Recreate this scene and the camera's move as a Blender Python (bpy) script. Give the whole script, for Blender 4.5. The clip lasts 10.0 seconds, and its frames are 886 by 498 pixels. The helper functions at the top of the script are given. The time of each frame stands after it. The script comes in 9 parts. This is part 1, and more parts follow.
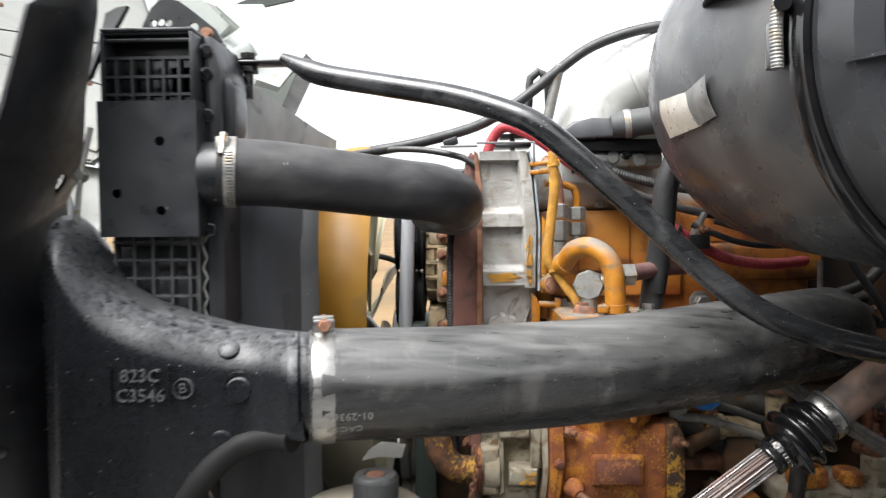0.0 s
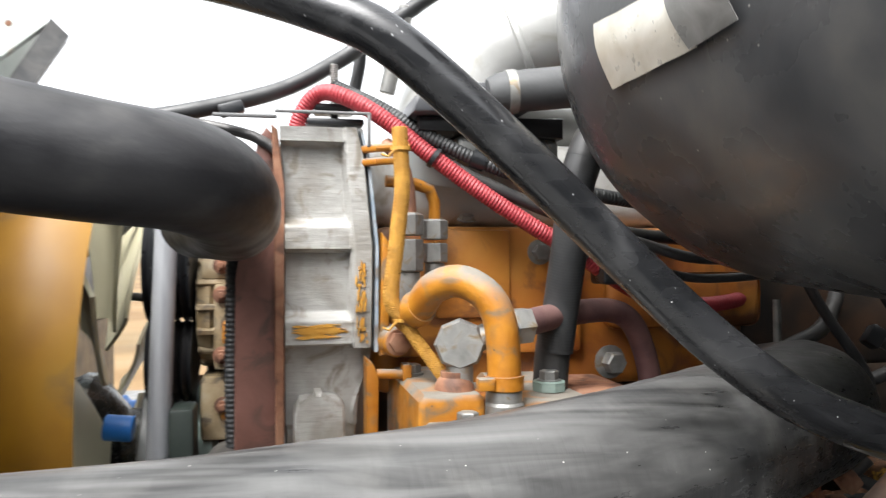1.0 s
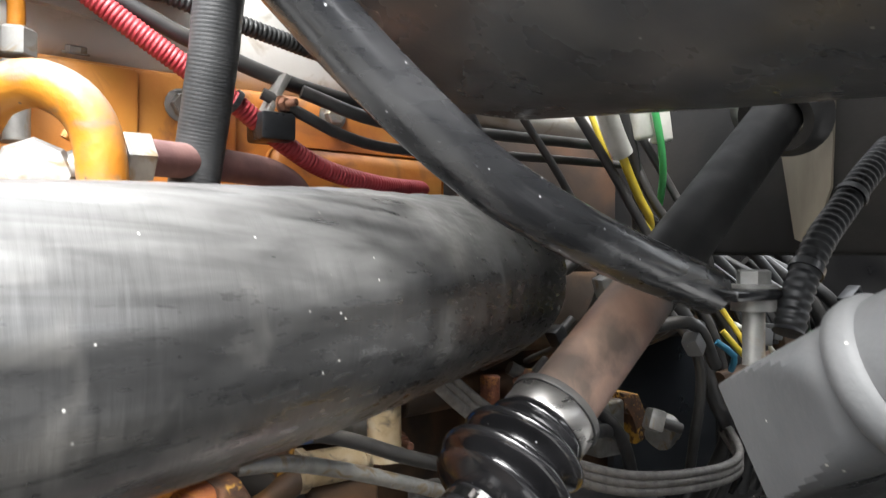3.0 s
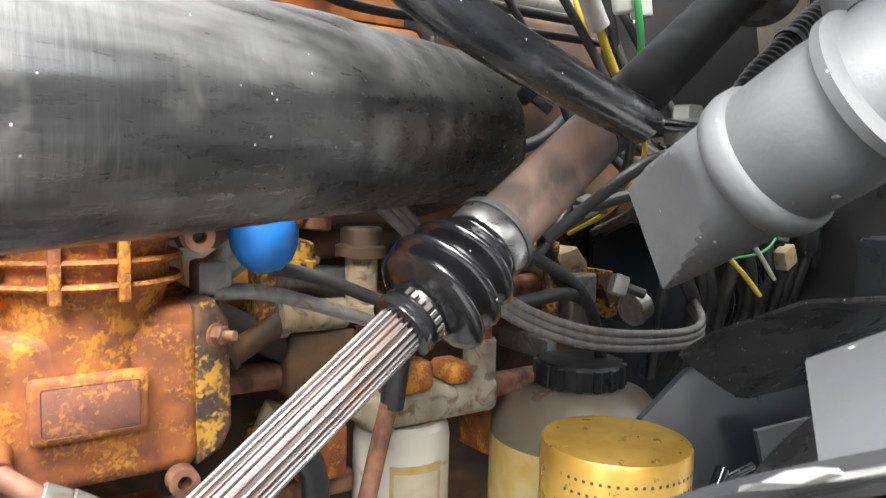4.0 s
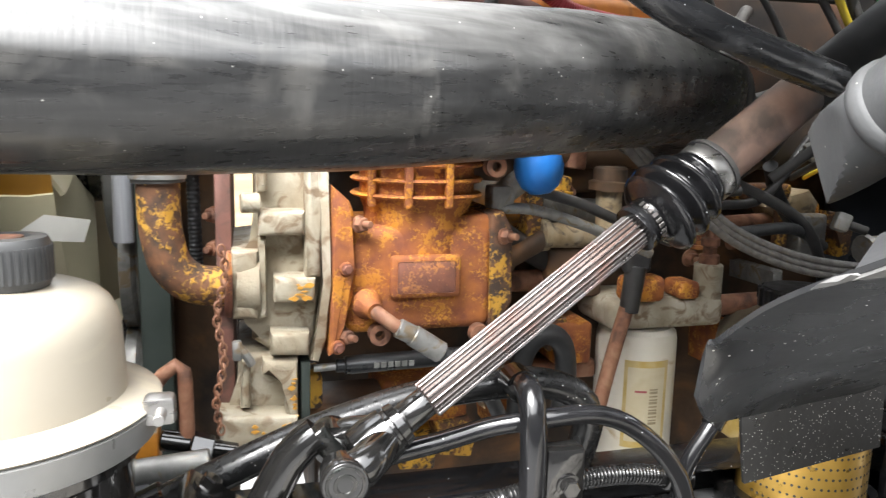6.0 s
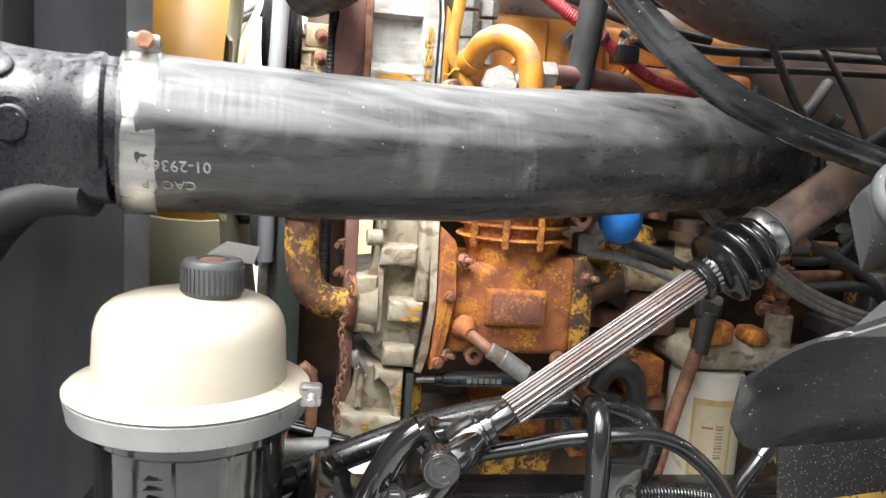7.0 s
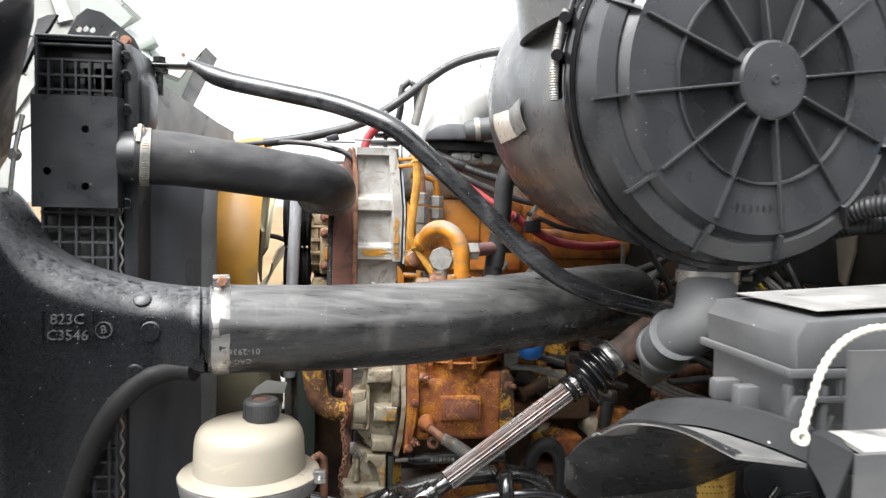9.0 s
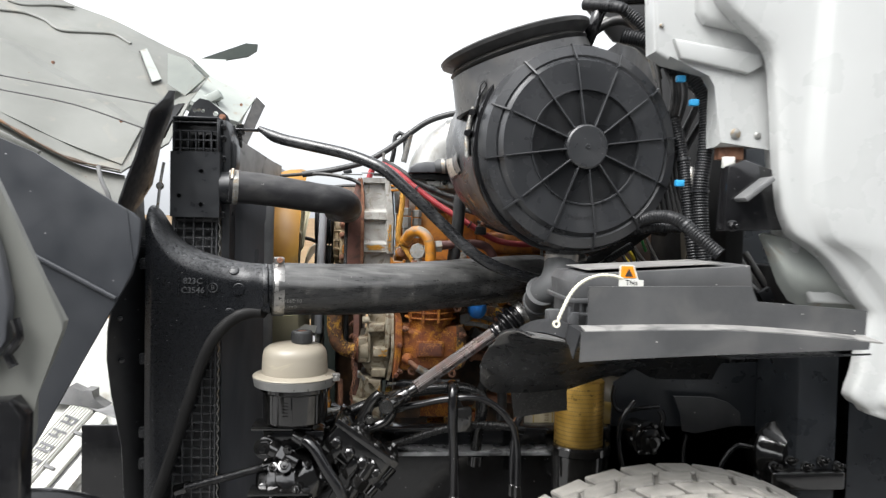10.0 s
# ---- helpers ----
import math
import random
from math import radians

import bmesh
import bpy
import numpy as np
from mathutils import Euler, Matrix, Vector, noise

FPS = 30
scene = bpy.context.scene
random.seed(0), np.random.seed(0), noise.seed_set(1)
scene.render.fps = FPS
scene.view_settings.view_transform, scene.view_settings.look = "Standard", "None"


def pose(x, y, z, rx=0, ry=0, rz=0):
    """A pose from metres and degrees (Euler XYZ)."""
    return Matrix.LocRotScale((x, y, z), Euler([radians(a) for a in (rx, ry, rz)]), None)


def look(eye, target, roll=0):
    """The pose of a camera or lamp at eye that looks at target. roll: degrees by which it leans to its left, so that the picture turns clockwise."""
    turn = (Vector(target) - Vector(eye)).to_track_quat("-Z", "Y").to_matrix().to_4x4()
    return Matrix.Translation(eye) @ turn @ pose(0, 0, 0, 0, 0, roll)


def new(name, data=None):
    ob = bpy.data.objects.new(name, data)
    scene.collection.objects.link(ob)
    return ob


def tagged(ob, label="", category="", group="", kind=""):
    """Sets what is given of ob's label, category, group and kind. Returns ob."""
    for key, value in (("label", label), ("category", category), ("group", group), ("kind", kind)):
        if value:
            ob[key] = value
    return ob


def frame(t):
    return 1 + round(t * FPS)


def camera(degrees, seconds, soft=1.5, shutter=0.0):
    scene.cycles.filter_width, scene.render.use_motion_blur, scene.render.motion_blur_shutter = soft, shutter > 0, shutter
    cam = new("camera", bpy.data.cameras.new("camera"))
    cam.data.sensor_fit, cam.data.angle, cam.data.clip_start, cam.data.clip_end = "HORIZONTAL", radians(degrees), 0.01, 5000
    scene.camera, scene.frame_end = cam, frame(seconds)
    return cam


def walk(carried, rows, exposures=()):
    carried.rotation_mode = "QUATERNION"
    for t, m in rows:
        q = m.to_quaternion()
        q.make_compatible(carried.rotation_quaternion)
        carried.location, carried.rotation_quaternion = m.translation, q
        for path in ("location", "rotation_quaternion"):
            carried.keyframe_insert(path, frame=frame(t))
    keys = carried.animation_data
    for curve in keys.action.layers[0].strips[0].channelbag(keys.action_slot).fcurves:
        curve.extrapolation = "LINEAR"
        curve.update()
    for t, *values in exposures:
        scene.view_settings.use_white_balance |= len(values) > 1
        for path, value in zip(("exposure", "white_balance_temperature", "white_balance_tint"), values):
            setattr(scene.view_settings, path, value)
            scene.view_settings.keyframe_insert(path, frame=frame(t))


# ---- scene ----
cam = camera(62.2, 10.0, soft=1.25, shutter=0.25)
PATH = [
    (0, (0.024, -0.044, 1.505), (-0.02, 1.954, 1.424), -0.6),
    (0.5, (0.05, 0.172, 1.511), (0.176, 2.167, 1.463), -0.7),
    (1, (0.052, 0.328, 1.489), (0.485, 2.28, 1.504), -0.3),
    (1.5, (0.061, 0.418, 1.463), (0.863, 2.25, 1.497), -0.3),
    (2, (0.086, 0.455, 1.44), (1.113, 2.17, 1.508), -0.2),
    (2.5, (0.113, 0.459, 1.421), (1.24, 2.111, 1.475), 0.7),
    (3, (0.133, 0.444, 1.382), (1.309, 2.062, 1.403), 0.3),
    (4.3, (0.145, 0.373, 1.321), (1.237, 2.03, 1.072), 1.2),
    (4.5, (0.139, 0.356, 1.316), (1.183, 2.04, 1.043), 1.0),
    (5, (0.114, 0.309, 1.314), (1.009, 2.071, 1.005), 1.0),
    (5.5, (0.081, 0.264, 1.322), (0.792, 2.105, 0.992), 1.0),
    (6, (0.056, 0.228, 1.327), (0.59, 2.127, 0.996), 1.3),
    (6.2, (0.049, 0.213, 1.328), (0.519, 2.129, 1.001), 1.7),
    (7.3, (0.016, 0.089, 1.387), (0.267, 2.059, 1.152), 3.8),
    (7.5, (0.011, 0.077, 1.42), (0.242, 2.052, 1.209), 3.3),
    (8, (0.011, 0.047, 1.493), (0.229, 2.029, 1.338), 2.3),
    (8.5, (0.042, -0.039, 1.523), (0.267, 1.945, 1.409), 1.3),
    (9, (0.054, -0.249, 1.495), (0.288, 1.734, 1.392), 1.1),
    (9.5, (0.057, -0.496, 1.497), (0.272, 1.49, 1.4), 1.1),
    (10, (0.104, -0.85, 1.491), (0.265, 1.142, 1.418), 1.2),
]
walk(cam, [(t, look(eye, target, roll)) for t, eye, target, roll in PATH], exposures=[(0.0, 1.58), (0.5, 1.66), (1.0, 1.72), (2.0, 2.12), (2.5, 2.5), (3.2, 3.03), (4.5, 3.36), (5.0, 3.39), (5.5, 3.2), (6.0, 2.88), (7.5, 2.49), (8.0, 2.3), (9.0, 1.87), (9.5, 1.76), (10.0, 1.25)])

# ---- overcast daylight ----
world = bpy.data.worlds.new("world")
scene.world = world
world.use_nodes = True
wn, wl = world.node_tree.nodes, world.node_tree.links
sky = wn.new("ShaderNodeTexSky")
sky.sky_type, sky.sun_disc = "NISHITA", False
sky.sun_elevation, sky.sun_rotation = radians(57), radians(224)
sky.air_density, sky.dust_density, sky.ozone_density = 1.0, 6.0, 1.0
grey = wn.new("ShaderNodeHueSaturation")
grey.inputs["Saturation"].default_value = 0.12
wl.new(sky.outputs["Color"], grey.inputs["Color"])
wl.new(grey.outputs["Color"], wn["Background"].inputs["Color"])
wn["Background"].inputs["Strength"].default_value = 0.11
cloud = wn.new("ShaderNodeBackground")  # even cloud layer
cloud.inputs["Color"].default_value = (0.93, 0.975, 1.03, 1)
cloud.inputs["Strength"].default_value = 0.30
both = wn.new("ShaderNodeAddShader")
wl.new(wn["Background"].outputs[0], both.inputs[0])
wl.new(cloud.outputs[0], both.inputs[1])
wl.new(both.outputs[0], wn["World Output"].inputs["Surface"])
sun_data = bpy.data.lights.new("sun", "SUN")
sun_data.energy, sun_data.angle, sun_data.color = 1.5, radians(42), (1.0, 0.995, 0.99)
sun = new("sun", sun_data)
sun.matrix_world = look((-2.0, -2.1, 4.4), (0, 0, 0))

# ---- mesh helpers ----
def thing(name, at, label, category, group="", kind=""):
    ob = new(name)
    ob.empty_display_size = 0.05
    ob.location = at
    return tagged(ob, label, category, group, kind)


def base_of(ob):
    p = Vector((0, 0, 0))
    while ob is not None:
        p += ob.location
        ob = ob.parent
    return p


def part(name, bm, material, parent=None, label="", smooth=35, at=None):
    """Links a bmesh, made in world coordinates, as one mesh object."""
    base = base_of(parent) if parent else Vector(at or (0, 0, 0))
    bmesh.ops.recalc_face_normals(bm, faces=bm.faces)
    bmesh.ops.translate(bm, verts=bm.verts, vec=-base)
    me = bpy.data.meshes.new(name)
    bm.to_mesh(me)
    bm.free()
    if smooth:
        me.polygons.foreach_set("use_smooth", [True] * len(me.polygons))
        me.set_sharp_from_angle(angle=radians(smooth))
    me.materials.append(material)
    ob = new(name, me)
    if parent:
        ob.parent = parent
    else:
        ob.location = base
    if label:
        tagged(ob, label)
    return ob


def single(name, bm, material, at, label, category, group="", kind="", smooth=35):
    return tagged(part(name, bm, material, None, "", smooth, at), label, category, group, kind)


def B():
    return bmesh.new()


def frame_of(axis):
    z = Vector(axis).normalized()
    x = z.orthogonal().normalized() if abs(z.z) > 0.95 else Vector((0, 0, 1)).cross(z).normalized()
    return x, z.cross(x), z


def box(bm, lo, hi, bevel=0.0, seg=2, m=None):
    lo, hi = Vector(lo), Vector(hi)
    r = bmesh.ops.create_cube(bm, size=1.0)
    vs = r["verts"]
    for v in vs:
        v.co = Vector([(lo[i] + hi[i]) / 2 + v.co[i] * (hi[i] - lo[i]) for i in range(3)])
    if m is not None:
        bmesh.ops.transform(bm, matrix=m, verts=vs)
    if bevel:
        es = list({e for v in vs for e in v.link_edges})
        bmesh.ops.bevel(bm, geom=es, offset=bevel, segments=seg, affect="EDGES", profile=0.5)
    return bm


def lathe(bm, profile, origin, axis, seg=32, close=False):
    """Revolves (along, radius) pairs round an axis."""
    x, y, z = frame_of(axis)
    o = Vector(origin)
    rings = []
    for s, r in profile:
        if r < 1e-6:
            rings.append([bm.verts.new(o + z * s)])
        else:
            rings.append([bm.verts.new(o + z * s + (x * math.cos(a) + y * math.sin(a)) * r) for a in (2 * math.pi * k / seg for k in range(seg))])
    pairs = list(zip(rings, rings[1:])) + ([(rings[-1], rings[0])] if close else [])
    for a, b in pairs:
        for k in range(seg):
            k2 = (k + 1) % seg
            if len(a) == 1 and len(b) == 1:
                continue
            if len(a) == 1:
                bm.faces.new((a[0], b[k2], b[k]))
            elif len(b) == 1:
                bm.faces.new((a[k], a[k2], b[0]))
            else:
                bm.faces.new((a[k], a[k2], b[k2], b[k]))
    if not close:
        for ring in (rings[0], rings[-1]):
            if len(ring) > 2:
                bm.faces.new(ring)
    return bm


def rod(bm, p0, p1, r0, r1=None, seg=16):
    p0, p1 = Vector(p0), Vector(p1)
    r1 = r0 if r1 is None else r1
    b = min(r0, r1) * 0.12
    n = (p1 - p0).length
    return lathe(bm, [(0, r0 - b), (b, r0), (n - b, r1), (n, r1 - b)], p0, p1 - p0, seg)


def glide(pts, step):
    """Catmull-Rom points through pts, about step apart."""
    p = [Vector(a) for a in pts]
    p = [p[0] * 2 - p[1]] + p + [p[-1] * 2 - p[-2]]
    out = []
    for i in range(1, len(p) - 2):
        a, b, c, d = p[i - 1:i + 3]
        n = max(1, round((c - b).length / step))
        for k in range(n):
            t = k / n
            out.append(0.5 * ((2 * b) + (c - a) * t + (2 * a - 5 * b + 4 * c - d) * t * t + (3 * b - a - 3 * c + d) * t ** 3))
    out.append(p[-2])
    return out


def tube(bm, pts, radius, seg=16, step=0.012, raw=False, shape=None, flat=None):
    """A tube along a curve; radius a number or a function of (share of length, metres along); shape(angle) scales it round."""
    c = [Vector(a) for a in pts] if raw else glide(pts, step)
    lens = [0.0]
    for a, b in zip(c, c[1:]):
        lens.append(lens[-1] + (b - a).length)
    total = lens[-1]
    t0 = (c[1] - c[0]).normalized()
    up = t0.orthogonal().normalized()
    rings = []
    for i, p in enumerate(c):
        t = (c[min(i + 1, len(c) - 1)] - c[max(i - 1, 0)]).normalized()
        up = (up - t * up.dot(t)).normalized()
        side = t.cross(up)
        r = radius(lens[i] / total, lens[i]) if callable(radius) else radius
        ring = []
        for k in range(seg):
            a = 2 * math.pi * k / seg
            rr = r * (shape(a) if shape else 1.0)
            ring.append(bm.verts.new(p + (up * math.cos(a) + side * math.sin(a)) * rr))
        rings.append(ring)
    for a, b in zip(rings, rings[1:]):
        for k in range(seg):
            bm.faces.new((a[k], a[(k + 1) % seg], b[(k + 1) % seg], b[k]))
    bm.faces.new(rings[0])
    bm.faces.new(rings[-1])
    return bm


def ribbed(bm, pts, radius, pitch=0.005, depth=0.12, seg=14):
    """Corrugated conduit."""
    return tube(bm, pts, lambda u, s: radius * (1 - depth * (0.5 - 0.5 * math.cos(2 * math.pi * s / pitch)) ** 1.5), seg, step=pitch / 4)


def prism(bm, poly, y0, y1, bevel=0.0, seg=2, m=None):
    """An (x, z) outline made solid from y0 to y1."""
    a = [bm.verts.new((x, y0, z)) for x, z in poly]
    b = [bm.verts.new((x, y1, z)) for x, z in poly]
    bm.faces.new(a)
    bm.faces.new(b[::-1])
    n = len(poly)
    for k in range(n):
        bm.faces.new((a[k], b[k], b[(k + 1) % n], a[(k + 1) % n]))
    if m is not None:
        bmesh.ops.transform(bm, matrix=m, verts=a + b)
    if bevel:
        es = [e for e in {e for v in a for e in v.link_edges} if all(v in a for v in e.verts)]
        bmesh.ops.bevel(bm, geom=es, offset=bevel, segments=seg, affect="EDGES", profile=0.5)
    return bm


def holed(bm, outline, holes, y0, y1, seg=16):
    """A plate with an (x, z) outline and round holes (x, z, r)."""
    from mathutils.geometry import tessellate_polygon
    loops = [[(x, z) for x, z in outline]]
    for hx, hz, r in holes:
        loops.append([(hx + r * math.cos(2 * math.pi * k / seg), hz - r * math.sin(2 * math.pi * k / seg)) for k in range(seg)])
    tris = tessellate_polygon([[Vector((x, z, 0)) for x, z in lp] for lp in loops])
    flat = [p for lp in loops for p in lp]
    a = [bm.verts.new((x, y0, z)) for x, z in flat]
    b = [bm.verts.new((x, y1, z)) for x, z in flat]
    for t in tris:
        bm.faces.new([a[i] for i in t])
        bm.faces.new([b[i] for i in t][::-1])
    i = 0
    for lp in loops:
        n = len(lp)
        for k in range(n):
            p, q = i + k, i + (k + 1) % n
            bm.faces.new((a[p], a[q], b[q], b[p]))
        i += n
    return bm


def sheet(bm, grid, thick):
    """A curved sheet from rows of points, given thickness along its normals."""
    rows = [[bm.verts.new(p) for p in r] for r in grid]
    fs = []
    for a, b in zip(rows, rows[1:]):
        for k in range(len(a) - 1):
            fs.append(bm.faces.new((a[k], a[k + 1], b[k + 1], b[k])))
    bmesh.ops.recalc_face_normals(bm, faces=fs)
    bmesh.ops.solidify(bm, geom=fs, thickness=thick)
    return bm


def hexhead(bm, at, axis, r, h, washer=1.35, stud=0.0):
    """A hex bolt head on a washer, with a stud end if given."""
    at, z = Vector(at), Vector(axis).normalized()
    lathe(bm, [(0, r * washer * 0.98), (h * 0.18, r * washer), (h * 0.22, r * washer * 0.9)], at, z, 16)
    lathe(bm, [(h * 0.2, r), (h * 0.9, r), (h, r * 0.86)], at, z, 6)
    if stud:
        lathe(bm, [(h * 0.9, r * 0.5), (h + stud, r * 0.5), (h + stud + r * 0.1, r * 0.4)], at, z, 12)
    return bm


def letters(bm, text, size, m, depth=0.0006):
    """Raised writing in the plane of m's x and y."""
    cu = bpy.data.curves.new("text", "FONT")
    cu.body, cu.size, cu.extrude, cu.align_x, cu.align_y = text, size, depth, "CENTER", "CENTER"
    cu.resolution_u = 2
    ob = bpy.data.objects.new("text", cu)
    me = bpy.data.meshes.new_from_object(ob)
    n = len(bm.verts)
    bm.from_mesh(me)
    bm.verts.ensure_lookup_table()
    bmesh.ops.transform(bm, matrix=m, verts=bm.verts[n:])
    bpy.data.objects.remove(ob)
    bpy.data.curves.remove(cu)
    bpy.data.meshes.remove(me)
    return bm


FRONT = Matrix(((1, 0, 0, 0), (0, 0, -1, 0), (0, 1, 0, 0), (0, 0, 0, 1)))  # writing that faces -y


def rough_up(bm, amount, scale, seed=0.0):
    """Uneven cast or worn surface."""
    for v in bm.verts:
        v.co += noise.noise_vector(v.co * scale + Vector((seed, seed, seed))) * amount
    return bm

# ---- materials ----
def material(name, colours, rough=0.5, metal=0.0, scale=30.0, detail=6.0, ramp=(0.35, 0.65), bump=0.0, bump_scale=200.0,
             dust=None, flecks=None, stretch=(1, 1, 1), rough_var=0.1, coat=0.0, spec=0.5, stains=None, bump_stretch=None, dust_from=(-0.35, 1.0), smears=None):
    """colours: two or more base colours mixed by noise. dust: (colour, share) mixed in on faces that look up, as
    settled dust and on some materials also as painted sky light. flecks: (colour, scale, share). stains: (colour,
    scale, share).
    """
    m = bpy.data.materials.new(name)
    m.use_nodes = True
    n, l = m.node_tree.nodes, m.node_tree.links
    b = n["Principled BSDF"]
    tc = n.new("ShaderNodeTexCoord")
    mp = n.new("ShaderNodeMapping")
    mp.inputs["Scale"].default_value = stretch
    l.new(tc.outputs["Object"], mp.inputs["Vector"])

    def noise_at(sc, det=6.0, distort=0.0):
        t = n.new("ShaderNodeTexNoise")
        t.inputs["Scale"].default_value, t.inputs["Detail"].default_value, t.inputs["Distortion"].default_value = sc, det, distort
        l.new(mp.outputs["Vector"], t.inputs["Vector"])
        return t.outputs["Fac"]

    def mix(fac, a, c):
        x = n.new("ShaderNodeMix")
        x.data_type = "RGBA"
        l.new(fac, x.inputs[0])
        for sock, val in ((x.inputs[6], a), (x.inputs[7], c)):
            if isinstance(val, tuple):
                sock.default_value = (*val, 1)
            else:
                l.new(val, sock)
        return x.outputs[2]

    def span(fac, lo, hi):
        r = n.new("ShaderNodeMapRange")
        r.inputs["From Min"].default_value, r.inputs["From Max"].default_value = lo, hi
        l.new(fac, r.inputs["Value"])
        return r.outputs["Result"]

    def times(fac, k):
        x = n.new("ShaderNodeMath")
        x.operation = "MULTIPLY"
        l.new(fac, x.inputs[0])
        if isinstance(k, (int, float)):
            x.inputs[1].default_value = k
        else:
            l.new(k, x.inputs[1])
        return x.outputs[0]

    big = noise_at(scale, detail, 0.4)
    col = colours[0] if len(colours) == 1 else None
    if col is None:
        r = n.new("ShaderNodeValToRGB")
        el = r.color_ramp.elements
        k = len(colours)
        for i, c in enumerate(colours):
            pos = ramp[0] + (ramp[1] - ramp[0]) * i / (k - 1)
            e = el[i] if i < 2 else el.new(pos)
            e.position, e.color = pos, (*c, 1)
        l.new(big, r.inputs["Fac"])
        col = r.outputs["Color"]
    else:
        col = mix(span(big, 0.3, 0.7), tuple(c * 0.8 for c in col), tuple(min(1, c * 1.15) for c in col))
    if stains:
        c, sc, share = stains
        f = noise_at(sc, 8.0, 1.2)
        col = mix(times(span(f, 0.62 - share * 0.4, 0.72 - share * 0.3), 0.85), col, c)
    rgh = None
    if smears:
        c, sc, share = smears
        t3 = n.new("ShaderNodeTexNoise")
        t3.inputs["Scale"].default_value, t3.inputs["Detail"].default_value, t3.inputs["Distortion"].default_value = sc, 9.0, 0.6
        l.new(tc.outputs["Object"], t3.inputs["Vector"])
        col = mix(times(span(t3.outputs["Fac"], 0.62 - share * 0.4, 0.80 - share * 0.2), 0.75), col, c)
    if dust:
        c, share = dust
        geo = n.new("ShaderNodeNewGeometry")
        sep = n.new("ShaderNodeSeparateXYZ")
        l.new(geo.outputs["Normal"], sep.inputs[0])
        # paler by upward normal: settled dust, for some materials painted top light too
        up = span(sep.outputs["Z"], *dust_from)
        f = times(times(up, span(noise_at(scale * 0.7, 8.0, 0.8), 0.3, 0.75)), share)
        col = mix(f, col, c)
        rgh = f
    if flecks:
        c, sc, share = flecks
        v = n.new("ShaderNodeTexVoronoi")
        v.inputs["Scale"].default_value = sc
        v.inputs["Randomness"].default_value = 1.0
        l.new(tc.outputs["Object"], v.inputs["Vector"])
        near = span(v.outputs["Distance"], 0.22, 0.14)
        sep2 = n.new("ShaderNodeSeparateColor")
        l.new(v.outputs["Color"], sep2.inputs[0])
        some = span(sep2.outputs[0], 1.0 - share - 0.01, 1.0 - share)
        col = mix(times(near, some), col, c)
    if isinstance(col, tuple):
        b.inputs["Base Color"].default_value = (*col, 1)
    else:
        l.new(col, b.inputs["Base Color"])
    rr = n.new("ShaderNodeMapRange")
    rr.inputs["To Min"].default_value, rr.inputs["To Max"].default_value = max(0.02, rough - rough_var), min(1, rough + rough_var)
    rr.inputs["From Min"].default_value, rr.inputs["From Max"].default_value = 0.3, 0.7
    l.new(noise_at(scale * 2.3, 4.0), rr.inputs["Value"])
    out = rr.outputs["Result"]
    if rgh is not None:
        x = n.new("ShaderNodeMath")
        x.operation, x.use_clamp = "MULTIPLY_ADD", True
        l.new(rgh, x.inputs[0])
        x.inputs[1].default_value = 0.4
        l.new(out, x.inputs[2])
        out = x.outputs[0]
    l.new(out, b.inputs["Roughness"])
    b.inputs["Metallic"].default_value = metal
    b.inputs["Coat Weight"].default_value = coat
    b.inputs["Specular IOR Level"].default_value = spec
    if bump:
        bp = n.new("ShaderNodeBump")
        bp.inputs["Strength"].default_value, bp.inputs["Distance"].default_value = bump, 0.001
        if bump_stretch:
            mp2 = n.new("ShaderNodeMapping")
            mp2.inputs["Scale"].default_value = bump_stretch
            l.new(tc.outputs["Object"], mp2.inputs["Vector"])
            t2 = n.new("ShaderNodeTexNoise")
            t2.inputs["Scale"].default_value, t2.inputs["Detail"].default_value = bump_scale, 5.0
            l.new(mp2.outputs["Vector"], t2.inputs["Vector"])
            l.new(t2.outputs["Fac"], bp.inputs["Height"])
        else:
            l.new(noise_at(bump_scale, 4.0), bp.inputs["Height"])
        l.new(bp.outputs["Normal"], b.inputs["Normal"])
    return m


